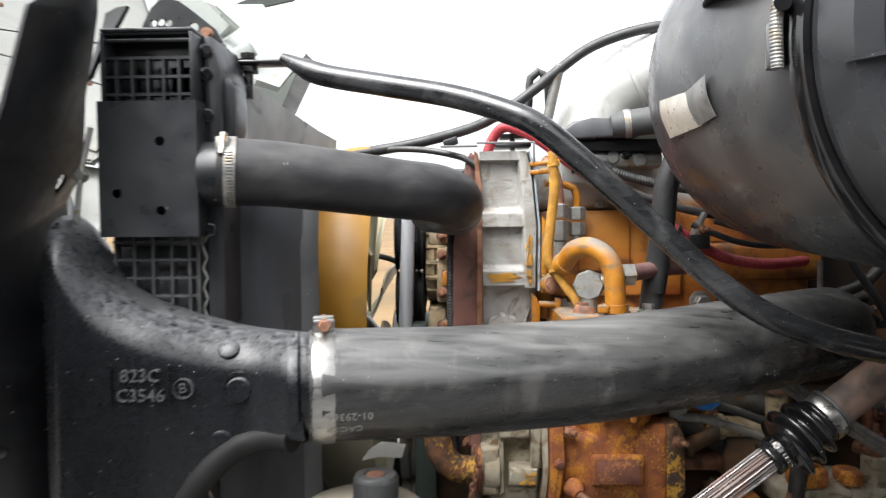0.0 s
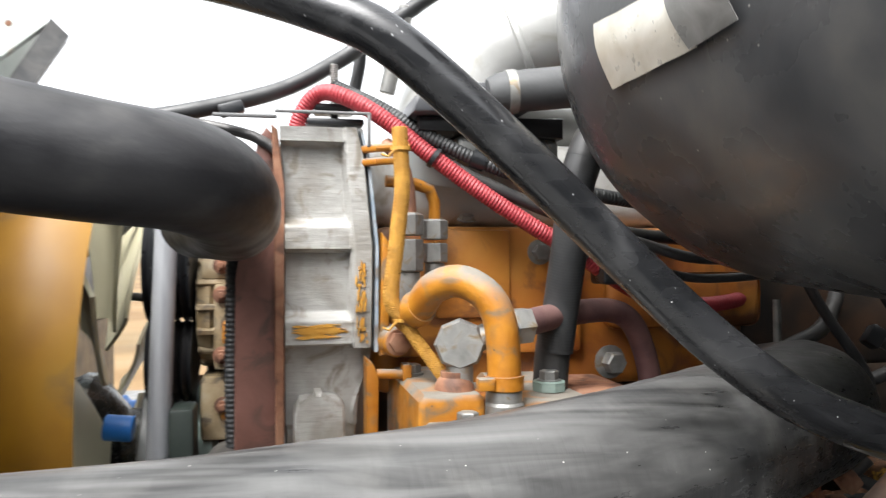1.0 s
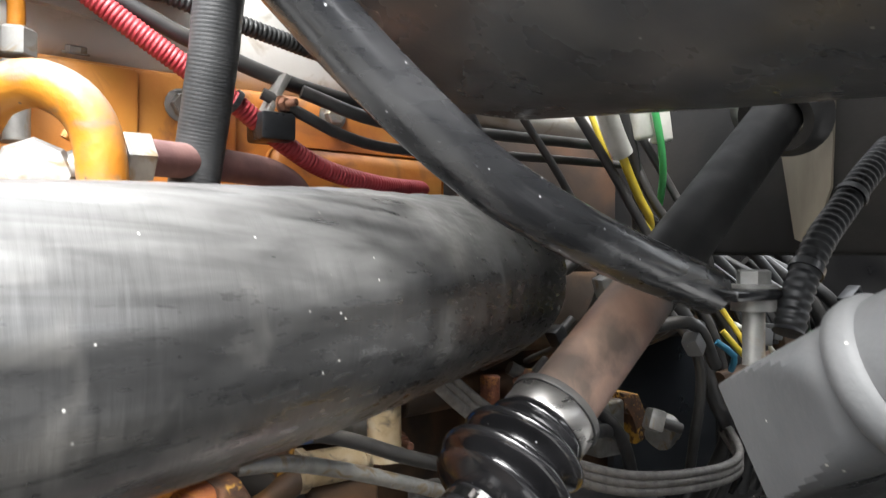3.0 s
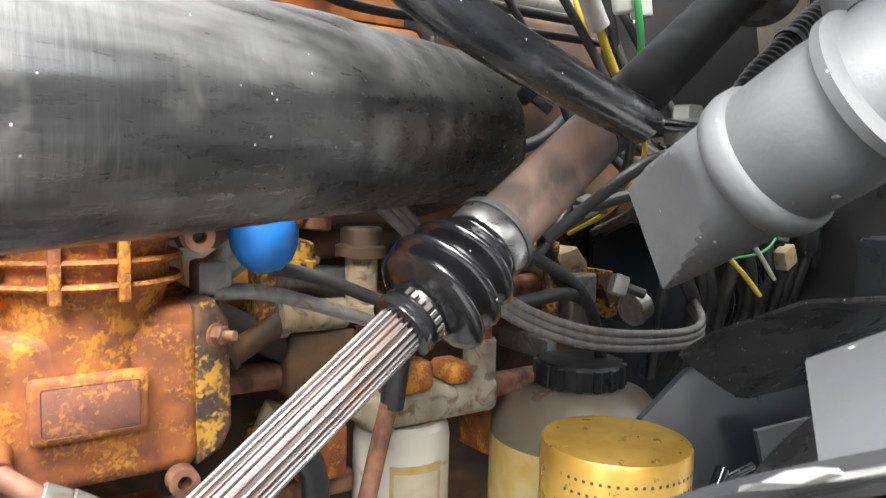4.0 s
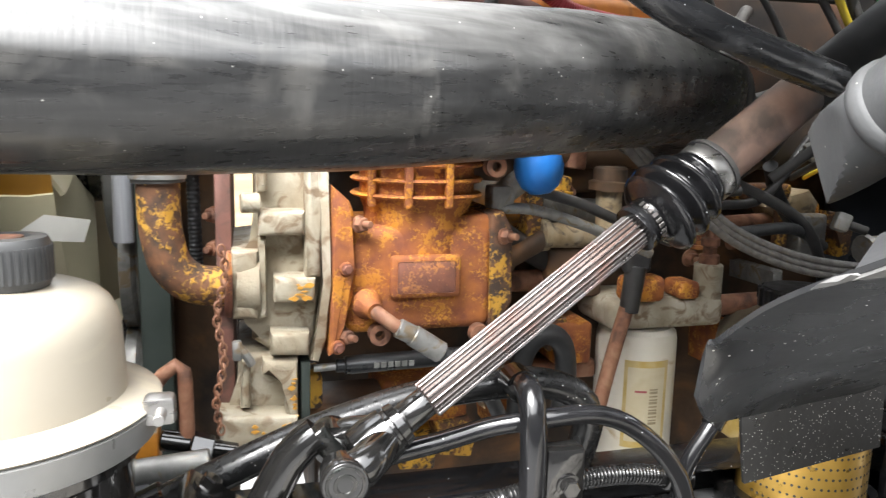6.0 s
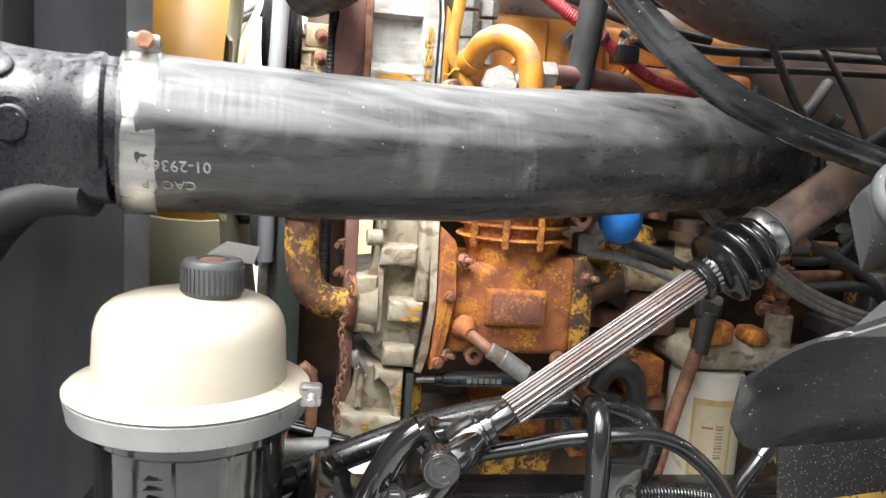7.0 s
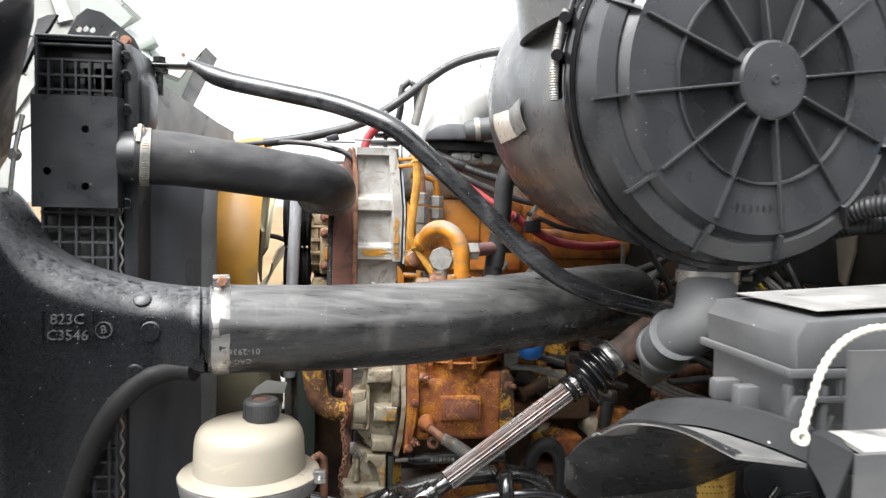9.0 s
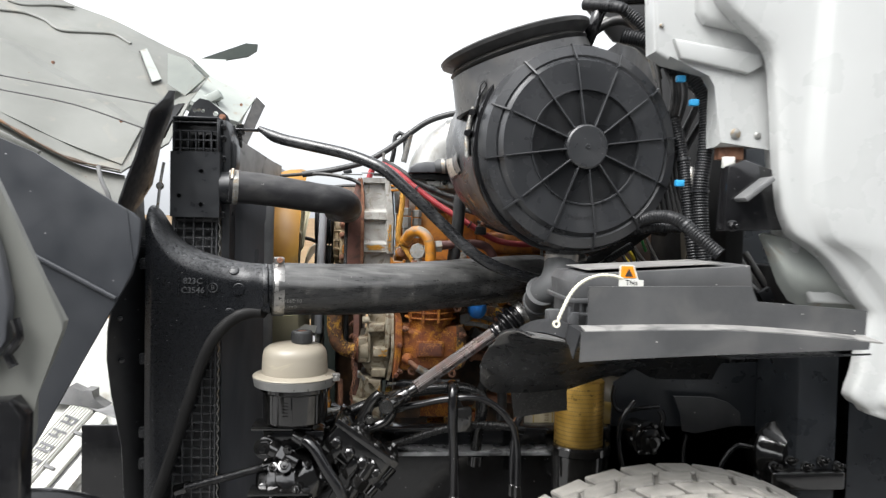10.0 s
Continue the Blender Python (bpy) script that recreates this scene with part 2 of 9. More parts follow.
def flaked(name, paint, rust, cover=0.5, flake=360.0, rough=0.6, bump=0.5):
    """Paint that has flaked off to rust: paint and rust are each two colours."""
    m = bpy.data.materials.new(name)
    m.use_nodes = True
    n, l = m.node_tree.nodes, m.node_tree.links
    b = n["Principled BSDF"]
    tc = n.new("ShaderNodeTexCoord")

    def noise_at(sc, det, distort=0.0):
        t = n.new("ShaderNodeTexNoise")
        t.inputs["Scale"].default_value, t.inputs["Detail"].default_value, t.inputs["Distortion"].default_value = sc, det, distort
        l.new(tc.outputs["Object"], t.inputs["Vector"])
        return t.outputs["Fac"]

    def calc(op, a, c):
        x = n.new("ShaderNodeMath")
        x.operation = op
        for i, v in enumerate((a, c)):
            if isinstance(v, (int, float)):
                x.inputs[i].default_value = v
            else:
                l.new(v, x.inputs[i])
        return x.outputs[0]

    def span(fac, lo, hi):
        r = n.new("ShaderNodeMapRange")
        r.inputs["From Min"].default_value, r.inputs["From Max"].default_value = lo, hi
        l.new(fac, r.inputs["Value"])
        return r.outputs["Result"]

    def mix(fac, a, c):
        x = n.new("ShaderNodeMix")
        x.data_type = "RGBA"
        l.new(fac, x.inputs[0])
        for sock, val in ((x.inputs[6], a), (x.inputs[7], c)):
            if isinstance(val, tuple):
                sock.default_value = (*val, 1)
            else:
                l.new(val, sock)
        return x.outputs[2]

    fine, large = noise_at(flake, 9.0, 0.6), noise_at(30.0, 6.0, 0.8)
    s = calc("ADD", fine, calc("MULTIPLY", calc("SUBTRACT", large, 0.5), 1.2))
    mask = span(s, 0.985 - cover - 0.07, 0.985 - cover + 0.07)
    rust_c = mix(span(noise_at(60.0, 6.0), 0.35, 0.65), rust[0], rust[1])
    paint_c = mix(span(noise_at(35.0, 5.0), 0.35, 0.65), paint[0], paint[1])
    l.new(mix(mask, rust_c, paint_c), b.inputs["Base Color"])
    r = n.new("ShaderNodeMapRange")
    r.inputs["To Min"].default_value, r.inputs["To Max"].default_value = rough + 0.15, rough - 0.15
    l.new(mask, r.inputs["Value"])
    l.new(r.outputs["Result"], b.inputs["Roughness"])
    bp = n.new("ShaderNodeBump")
    bp.inputs["Strength"].default_value, bp.inputs["Distance"].default_value = bump, 0.0008
    l.new(calc("ADD", mask, noise_at(260.0, 4.0)), bp.inputs["Height"])
    l.new(bp.outputs["Normal"], b.inputs["Normal"])
    return m


# pale dust on shroud and box lid; on the liner ledge, painted sky sheen
dust_sheen_top = material("pale_dust_and_sheen", [(0.17, 0.168, 0.162), (0.27, 0.264, 0.252)], 0.55, scale=14, detail=9, stains=((0.07, 0.07, 0.07), 16, 0.2))
tan_panel = material("tan_firewall_panel", [(0.055, 0.048, 0.038), (0.13, 0.112, 0.085), (0.22, 0.19, 0.145)], 0.6, scale=10, detail=8, stretch=(1, 1.6, 0.35), stains=((0.04, 0.036, 0.032), 14, 0.3))
filter_white = material("aged_white_enamel", [(0.64, 0.60, 0.50), (0.71, 0.67, 0.58)], 0.4, scale=12, stains=((0.42, 0.30, 0.14), 18, 0.12))
scrap_yellow = material("scraped_yellow_paint", [(0.50, 0.24, 0.03), (0.56, 0.30, 0.05)], 0.5, scale=90)
lid_black = material("black_moulded_lid", [(0.020, 0.0212, 0.0232), (0.030, 0.0312, 0.0335)], 0.30, scale=7, detail=8, rough_var=0.12, bump=0.10, bump_scale=300, spec=0.7, smears=((0.050, 0.050, 0.051), 9, 0.15), flecks=((0.25, 0.24, 0.22), 300, 0.012))
DUST = (0.30, 0.27, 0.23)
# dark base with up-facing dust, which also paints sky gloss and shaded underside
rubber = material("hose_rubber", [(0.0115, 0.0116, 0.0118), (0.0195, 0.0196, 0.0196), (0.032, 0.032, 0.0315)], 0.31, scale=60, detail=9, ramp=(0.25, 0.75), stretch=(0.07, 1.6, 2.4), smears=((0.09, 0.087, 0.081), 26, 0.12), bump=0.2, bump_scale=40, bump_stretch=(8, 0.8, 0.8), rough_var=0.10, spec=0.6, dust=((0.235, 0.233, 0.227), 0.70), dust_from=(0.0, 1.0), flecks=((0.50, 0.49, 0.46), 420, 0.004))
rubber_speck = material("speckled_hose_rubber", [(0.005, 0.0052, 0.0055), (0.011, 0.011, 0.0112)], 0.22, scale=40, detail=8, bump=0.15, bump_scale=160, spec=0.6, dust=((0.04, 0.039, 0.037), 0.35), flecks=((0.45, 0.44, 0.42), 420, 0.07))
spline_steel = material("worn_spline_steel", [(0.055, 0.042, 0.038), (0.12, 0.095, 0.088)], 0.38, metal=0.6, scale=10, detail=8, stains=((0.07, 0.04, 0.03), 16, 0.3))
rubber_dark = material("dark_hose_rubber", [(0.013, 0.013, 0.015), (0.022, 0.022, 0.024), (0.042, 0.041, 0.041)], 0.46, scale=26, detail=9, stretch=(0.7, 1.3, 1.6), bump=0.25, bump_scale=160, spec=0.4, dust=((0.16, 0.155, 0.15), 0.4))
rod_black = material("satin_black_steel", [(0.009, 0.0095, 0.0105), (0.020, 0.0205, 0.022)], 0.26, scale=30, stretch=(0.4, 2, 2), rough_var=0.14, bump=0.12, bump_scale=60, spec=0.7, smears=((0.09, 0.091, 0.093), 16, 0.14), flecks=((0.4, 0.4, 0.4), 420, 0.02))
rubber_small = material("small_hose_rubber", [(0.022, 0.022, 0.023), (0.04, 0.04, 0.04)], 0.4, scale=40, dust=(DUST, 0.25), bump=0.1)
gloss_black = material("glossy_black_paint", [(0.006, 0.006, 0.0065), (0.012, 0.012, 0.013)], 0.17, scale=30, bump=0.14, bump_scale=90, flecks=((0.5, 0.5, 0.5), 300, 0.010), spec=0.7)
wet_black = material("oily_black_iron", [(0.004, 0.004, 0.004), (0.011, 0.0105, 0.010)], 0.11, scale=50, bump=0.22, bump_scale=70, spec=0.9, coat=0.3)
# dust here also paints the sky highlight along the tank's upper shoulder
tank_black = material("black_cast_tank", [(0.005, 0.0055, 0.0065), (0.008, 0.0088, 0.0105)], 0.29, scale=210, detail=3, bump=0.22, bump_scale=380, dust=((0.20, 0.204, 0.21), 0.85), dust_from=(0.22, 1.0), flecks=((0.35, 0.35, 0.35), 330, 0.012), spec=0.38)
baffle_rubber = material("black_baffle_rubber", [(0.006, 0.0063, 0.0075), (0.011, 0.0115, 0.013)], 0.4, scale=30, detail=8, bump=0.12, bump_scale=200, flecks=((0.3, 0.3, 0.3), 200, 0.008))
plastic = material("black_plastic", [(0.010, 0.011, 0.0128), (0.017, 0.0185, 0.021)], 0.34, scale=20, bump=0.15, bump_scale=420, dust=((0.2, 0.2, 0.2), 0.25), flecks=((0.4, 0.4, 0.4), 90, 0.01))
canister_black = material("canister_plastic", [(0.036, 0.037, 0.039), (0.056, 0.056, 0.057), (0.088, 0.085, 0.080)], 0.30, scale=13, detail=9, rough_var=0.10, bump=0.10, bump_scale=300, dust=((0.2, 0.2, 0.2), 0.2), flecks=((0.25, 0.24, 0.22), 250, 0.012), smears=((0.125, 0.115, 0.10), 5, 0.22))
shroud_mat = material("shroud_plastic", [(0.050, 0.053, 0.060), (0.085, 0.089, 0.098)], 0.34, scale=8, stretch=(3, 1, 0.5), bump=0.1, bump_scale=150, dust=(DUST, 0.3))
grey_plastic = material("dusty_grey_plastic", [(0.10, 0.103, 0.105), (0.16, 0.16, 0.16)], 0.55, scale=14, bump=0.2, bump_scale=300, dust=((0.28, 0.275, 0.265), 0.4), flecks=((0.45, 0.44, 0.4), 400, 0.03))
liner_mat = material("fender_liner_plastic", [(0.050, 0.0515, 0.054), (0.080, 0.081, 0.083)], 0.42, scale=11, detail=9, bump=0.15, bump_scale=200, dust=((0.26, 0.255, 0.245), 0.35), flecks=((0.6, 0.58, 0.55), 160, 0.010), smears=((0.115, 0.113, 0.110), 9, 0.15))
liner_dark = material("wet_black_liner", [(0.014, 0.0145, 0.0155), (0.022, 0.0225, 0.0235)], 0.30, scale=14, detail=9, bump=0.08, bump_scale=160, spec=0.7, flecks=((0.6, 0.58, 0.55), 300, 0.07))
hood_liner = material("grey_plastic_wheel_arch", [(0.030, 0.033, 0.038), (0.044, 0.047, 0.053)], 0.42, scale=9, detail=8, bump=0.1, bump_scale=260, flecks=((0.5, 0.5, 0.5), 120, 0.006))
pebbled = material("pebbled_white_moulding", [(0.42, 0.415, 0.39), (0.66, 0.655, 0.63)], 0.6, scale=160, detail=3, ramp=(0.42, 0.58), bump=0.6, bump_scale=260)
bright_white = material("white_front_moulding", [(0.62, 0.62, 0.58), (0.72, 0.72, 0.68)], 0.45, scale=6, detail=8, stains=((0.45, 0.40, 0.32), 9, 0.15))
valve_grey = material("dusty_grey_rubber", [(0.058, 0.060, 0.062), (0.092, 0.0935, 0.095)], 0.55, scale=14, detail=9, bump=0.25, bump_scale=300, spec=0.35, dust=((0.21, 0.208, 0.20), 0.3), flecks=((0.45, 0.44, 0.4), 300, 0.012))
flap_mat = material("speckled_rubber_flap", [(0.006, 0.006, 0.006), (0.012, 0.012, 0.012)], 0.35, scale=30, bump=0.2, flecks=((0.60, 0.59, 0.55), 560, 0.5))
gasket_blue = material("blue_grey_gasket", [(0.22, 0.28, 0.34), (0.36, 0.40, 0.43)], 0.5, scale=50, stains=((0.15, 0.12, 0.09), 40, 0.2))
alu_band = material("pale_metal_band", [(0.19, 0.19, 0.184), (0.25, 0.25, 0.243)], 0.36, metal=0.45, scale=18)
dusty_tan = material("dusty_tan_casting", [(0.26, 0.19, 0.10), (0.36, 0.28, 0.17), (0.40, 0.34, 0.24)], 0.7, scale=40, bump=0.4, stains=((0.10, 0.08, 0.06), 50, 0.25))
teal_zinc = material("greenish_zinc", [(0.24, 0.33, 0.29), (0.34, 0.42, 0.38)], 0.5, metal=0.3, scale=60)
rust_orange = flaked("rusted_orange_paint", ((0.50, 0.19, 0.022), (0.60, 0.27, 0.035)), ((0.22, 0.070, 0.034), (0.40, 0.135, 0.034)), 0.40, 300.0)
engine_orange = material("engine_orange_paint", [(0.34, 0.10, 0.02), (0.48, 0.17, 0.025), (0.53, 0.22, 0.035)], 0.45, scale=16, detail=9, bump=0.3, bump_scale=160, stains=((0.16, 0.06, 0.03), 18, 0.3), dust=((0.35, 0.27, 0.18), 0.35))
yellow_paint = material("yellow_orange_paint", [(0.37, 0.135, 0.012), (0.48, 0.20, 0.02)], 0.42, scale=45, detail=9, bump=0.4, bump_scale=240, stains=((0.18, 0.13, 0.08), 40, 0.22), dust=((0.20, 0.18, 0.15), 2.4), dust_from=(0.1, 1.0), flecks=((0.10, 0.07, 0.05), 230, 0.05))
yellow_black = flaked("worn_yellow_paint", ((0.58, 0.31, 0.03), (0.66, 0.38, 0.05)), ((0.05, 0.035, 0.03), (0.13, 0.07, 0.045)), 0.50, 150.0)
worn_yellow_dark = flaked("mostly_flaked_yellow_paint", ((0.50, 0.26, 0.03), (0.58, 0.32, 0.05)), ((0.055, 0.035, 0.025), (0.19, 0.085, 0.04)), 0.40, 200.0)
rust_dull = flaked("dull_rust", ((0.50, 0.20, 0.06), (0.42, 0.17, 0.06)), ((0.17, 0.07, 0.05), (0.26, 0.10, 0.06)), 0.38, 380.0)
cast_alu = material("weathered_cast_aluminium", [(0.27, 0.225, 0.155), (0.37, 0.325, 0.24), (0.46, 0.42, 0.335)], 0.6, metal=0.1, scale=26, detail=11, bump=0.7, bump_scale=300, stains=((0.17, 0.11, 0.06), 46, 0.28), dust=((0.44, 0.39, 0.30), 0.4))
alu_paint = material("silver_painted_casting", [(0.37, 0.36, 0.335), (0.45, 0.44, 0.415)], 0.5, metal=0.15, scale=24, detail=9, bump=0.35, bump_scale=250, stains=((0.22, 0.19, 0.15), 36, 0.16))
gear_cast = material("rough_silver_casting", [(0.27, 0.255, 0.228), (0.36, 0.352, 0.33), (0.42, 0.412, 0.39)], 0.55, metal=0.1, scale=26, detail=11, bump=0.55, bump_scale=180, bump_stretch=(0.35, 1, 2.2), stains=((0.20, 0.175, 0.135), 34, 0.2))
faded_print = material("faded_brown_print", [(0.26, 0.21, 0.13), (0.32, 0.26, 0.17)], 0.6, scale=120)
old_label = material("aged_cream_label", [(0.50, 0.43, 0.28), (0.57, 0.51, 0.37)], 0.55, scale=30)
# sky reflected on the liner shelf, painted as a paler grey
shelf_sheen = material("grey_sky_sheen", [(0.075, 0.075, 0.074), (0.145, 0.143, 0.137), (0.20, 0.195, 0.185)], 0.6, scale=13, detail=9, bump=0.1, bump_scale=300, flecks=((0.5, 0.48, 0.45), 260, 0.02))
column_black = material("flat_black_column_paint", [(0.005, 0.005, 0.0052), (0.011, 0.0108, 0.0105)], 0.6, scale=20, spec=0.25)
arch_black = material("wheel_arch_black", [(0.014, 0.0165, 0.020), (0.030, 0.034, 0.039)], 0.34, scale=9, detail=8, bump=0.15, bump_scale=90, spec=0.7)
fin_grey = material("dull_cooler_fins", [(0.050, 0.051, 0.053), (0.085, 0.086, 0.088)], 0.45, scale=12, detail=8, stretch=(1, 1, 14), bump=0.5, bump_scale=60, bump_stretch=(1, 1, 9))
guard_grey = material("worn_guard_plastic", [(0.045, 0.046, 0.049), (0.080, 0.081, 0.084)], 0.36, scale=40, detail=6)
# bright sky reflection on the rail ledge, painted as mottled pale grey
glint_ledge = material("ledge_sky_glint", [(0.10, 0.102, 0.105), (0.26, 0.262, 0.265)], 0.25, scale=16, detail=8, stains=((0.02, 0.02, 0.02), 14, 0.3))
# rusty iron with the shade at the engine's rear painted in
rear_dark = material("shaded_rusty_iron", [(0.010, 0.008, 0.007), (0.030, 0.019, 0.013), (0.070, 0.034, 0.018)], 0.6, scale=12, detail=9, bump=0.3, bump_scale=90)
worn_foil = material("scuffed_foil", [(0.12, 0.118, 0.11), (0.24, 0.235, 0.225)], 0.35, metal=0.4, scale=40, bump=0.4, bump_scale=80)
lip_grey = material("matt_grey_liner_lip", [(0.015, 0.016, 0.018), (0.026, 0.027, 0.029)], 0.5, scale=11, detail=9, bump=0.15, bump_scale=200, spec=0.3, dust=((0.07, 0.068, 0.065), 0.35), flecks=((0.5, 0.48, 0.46), 160, 0.01))
head_white = material("off_white_head_paint", [(0.52, 0.51, 0.48), (0.62, 0.61, 0.58)], 0.5, scale=14, detail=9, bump=0.25, bump_scale=160, stains=((0.36, 0.31, 0.24), 24, 0.16))
red_oxide = material("red_oxide_plate", [(0.14, 0.064, 0.048), (0.20, 0.092, 0.072)], 0.55, scale=22, bump=0.3, stains=((0.08, 0.05, 0.04), 30, 0.3))
rust_steel = material("rusty_steel", [(0.12, 0.06, 0.04), (0.26, 0.12, 0.07), (0.34, 0.18, 0.11)], 0.65, metal=0.1, scale=50, bump=0.4, bump_scale=220)
tube_rust = material("brown_column_tube", [(0.035, 0.026, 0.023), (0.13, 0.072, 0.052), (0.20, 0.125, 0.095)], 0.5, scale=12, detail=8, ramp=(0.38, 0.62), bump=0.2, dust=((0.30, 0.22, 0.15), 0.45), stains=((0.03, 0.026, 0.024), 12, 0.3))
purple_rust = material("oxide_brown_pipe", [(0.10, 0.045, 0.045), (0.17, 0.08, 0.07)], 0.6, scale=40, bump=0.3, dust=((0.3, 0.24, 0.2), 0.3))
zinc = material("dull_zinc", [(0.22, 0.22, 0.21), (0.36, 0.355, 0.335)], 0.45, metal=0.5, scale=60, bump=0.2, stains=((0.25, 0.18, 0.1), 60, 0.2))
stainless = material("stainless_band", [(0.29, 0.282, 0.27), (0.39, 0.38, 0.363)], 0.32, metal=0.9, scale=20, stretch=(1, 1, 6))
chrome = material("bright_splined_steel", [(0.11, 0.10, 0.098), (0.20, 0.185, 0.18)], 0.30, metal=0.85, scale=14, stains=((0.20, 0.12, 0.10), 20, 0.25))
oily_steel = material("oily_dark_steel", [(0.03, 0.036, 0.034), (0.11, 0.105, 0.10)], 0.25, metal=0.85, scale=60, bump=0.2)
silver_pipe = material("silver_pipe", [(0.50, 0.50, 0.48), (0.64, 0.64, 0.62)], 0.4, metal=0.35, scale=14, bump=0.15, stains=((0.35, 0.33, 0.28), 14, 0.25))
red_conduit = material("red_conduit_plastic", [(0.29, 0.018, 0.027), (0.37, 0.033, 0.043)], 0.5, scale=30, dust=((0.5, 0.3, 0.28), 0.2))
grey_conduit = material("grey_conduit_plastic", [(0.020, 0.021, 0.022), (0.034, 0.035, 0.036)], 0.46, scale=40, dust=((0.17, 0.17, 0.165), 0.35))
black_conduit = material("black_conduit_plastic", [(0.008, 0.0085, 0.0095), (0.014, 0.0145, 0.016)], 0.42, scale=40, spec=0.35, dust=((0.12, 0.12, 0.12), 0.15))
firewall_mat = material("grimy_dark_firewall", [(0.004, 0.004, 0.0045), (0.009, 0.009, 0.0092), (0.022, 0.020, 0.018)], 0.6, scale=7, detail=10, bump=0.2, spec=0.3)
# lighter than the tank: letter highlights and edge dust put into the colour
tank_lettering = material("lightened_cast_letters", [(0.045, 0.047, 0.05), (0.08, 0.082, 0.085)], 0.4, scale=200)
braid = material("yellow_braided_sleeve", [(0.40, 0.20, 0.03), (0.58, 0.31, 0.05)], 0.7, scale=90, bump=0.8, bump_scale=600)
steel_braid = material("grey_braided_hose", [(0.10, 0.095, 0.09), (0.17, 0.16, 0.15)], 0.5, metal=0.3, scale=120, bump=0.6, bump_scale=700)
cream = material("cream_translucent_plastic", [(0.255, 0.228, 0.180), (0.29, 0.262, 0.212)], 0.36, scale=6, stretch=(1, 1, 2.5), stains=((0.40, 0.35, 0.25), 9, 0.08))
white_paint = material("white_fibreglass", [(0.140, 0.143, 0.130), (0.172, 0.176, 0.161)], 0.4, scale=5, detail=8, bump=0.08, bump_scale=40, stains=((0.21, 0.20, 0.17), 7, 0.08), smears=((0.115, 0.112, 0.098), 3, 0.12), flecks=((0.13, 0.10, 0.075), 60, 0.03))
cab_white = material("white_cab_paint", [(0.455, 0.465, 0.458), (0.48, 0.49, 0.482)], 0.3, scale=5, detail=6, coat=0.3)
pale_green = material("pale_moulded_panel", [(0.28, 0.305, 0.285), (0.34, 0.36, 0.335)], 0.5, scale=8, bump=0.2, stains=((0.27, 0.23, 0.18), 14, 0.1))
amber = material("amber_fan_plastic", [(0.22, 0.098, 0.003), (0.31, 0.145, 0.004), (0.33, 0.175, 0.014)], 0.5, scale=6, detail=6, stains=((0.13, 0.085, 0.04), 7, 0.2))
olive = material("pale_olive_plastic", [(0.50, 0.46, 0.30), (0.58, 0.54, 0.38)], 0.45, scale=6)
gold_mesh = material("gold_filter_mesh", [(0.36, 0.21, 0.035), (0.48, 0.30, 0.07)], 0.35, metal=0.6, scale=30)
tyre_rubber = material("dusty_tyre_rubber", [(0.13, 0.125, 0.115), (0.24, 0.23, 0.21)], 0.85, scale=20, bump=0.4, bump_scale=200, dust=((0.42, 0.40, 0.36), 0.8))
belt_mat = material("grey_worn_belt", [(0.30, 0.31, 0.33), (0.40, 0.41, 0.43)], 0.5, scale=30, stretch=(6, 1, 0.4))
foil = material("foil_label", [(0.50, 0.46, 0.38), (0.68, 0.65, 0.58)], 0.35, metal=0.45, scale=40, bump=0.4, bump_scale=80)
orange_sticker = material("orange_sticker", [(0.80, 0.25, 0.01), (0.90, 0.30, 0.02)], 0.4, scale=30)
white_sticker = material("white_sticker", [(0.60, 0.60, 0.56), (0.68, 0.68, 0.64)], 0.5, scale=30)
cream_rope = material("cream_plastic_cord", [(0.66, 0.63, 0.50), (0.72, 0.70, 0.58)], 0.5, scale=60)
print_white = material("faded_white_print", [(0.15, 0.15, 0.14), (0.26, 0.26, 0.245)], 0.6, scale=120)
print_black = material("black_print", [(0.02, 0.02, 0.02), (0.03, 0.03, 0.03)], 0.6, scale=120)
print_red = material("dull_red_print", [(0.30, 0.06, 0.07), (0.35, 0.09, 0.09)], 0.6, scale=120)
label_yellow = material("yellowed_label", [(0.46, 0.32, 0.08), (0.54, 0.42, 0.20)], 0.55, scale=40)
blue_cap = material("blue_plastic_cap", [(0.01, 0.16, 0.55), (0.02, 0.20, 0.62)], 0.4, scale=40, dust=(DUST, 0.15))
blue_clip = material("blue_clip_plastic", [(0.03, 0.30, 0.60), (0.04, 0.35, 0.65)], 0.4, scale=40)
gold_bottle = material("brown_translucent_bottle", [(0.10, 0.085, 0.06), (0.15, 0.125, 0.09)], 0.35, scale=12)
green_paint = material("green_black_strut", [(0.024, 0.034, 0.029), (0.038, 0.048, 0.042)], 0.5, scale=20)
dark_void = material("grimy_black_metal", [(0.007, 0.007, 0.0078), (0.017, 0.0165, 0.0165)], 0.36, scale=14, bump=0.3, bump_scale=60, spec=0.6)
wire_yellow = material("yellow_wire", [(0.60, 0.45, 0.03), (0.66, 0.5, 0.05)], 0.45, scale=60)
wire_green = material("green_wire", [(0.05, 0.35, 0.10), (0.07, 0.40, 0.13)], 0.45, scale=60)
wire_blue = material("blue_wire", [(0.02, 0.14, 0.24), (0.03, 0.18, 0.28)], 0.45, scale=60)
wire_white = material("white_wire", [(0.5, 0.5, 0.45), (0.6, 0.6, 0.55)], 0.45, scale=60)
grime_brown = material("grimy_brown_iron", [(0.035, 0.025, 0.018), (0.12, 0.068, 0.036), (0.30, 0.135, 0.045)], 0.6, scale=14, detail=9, ramp=(0.38, 0.75), bump=0.5, bump_scale=90)
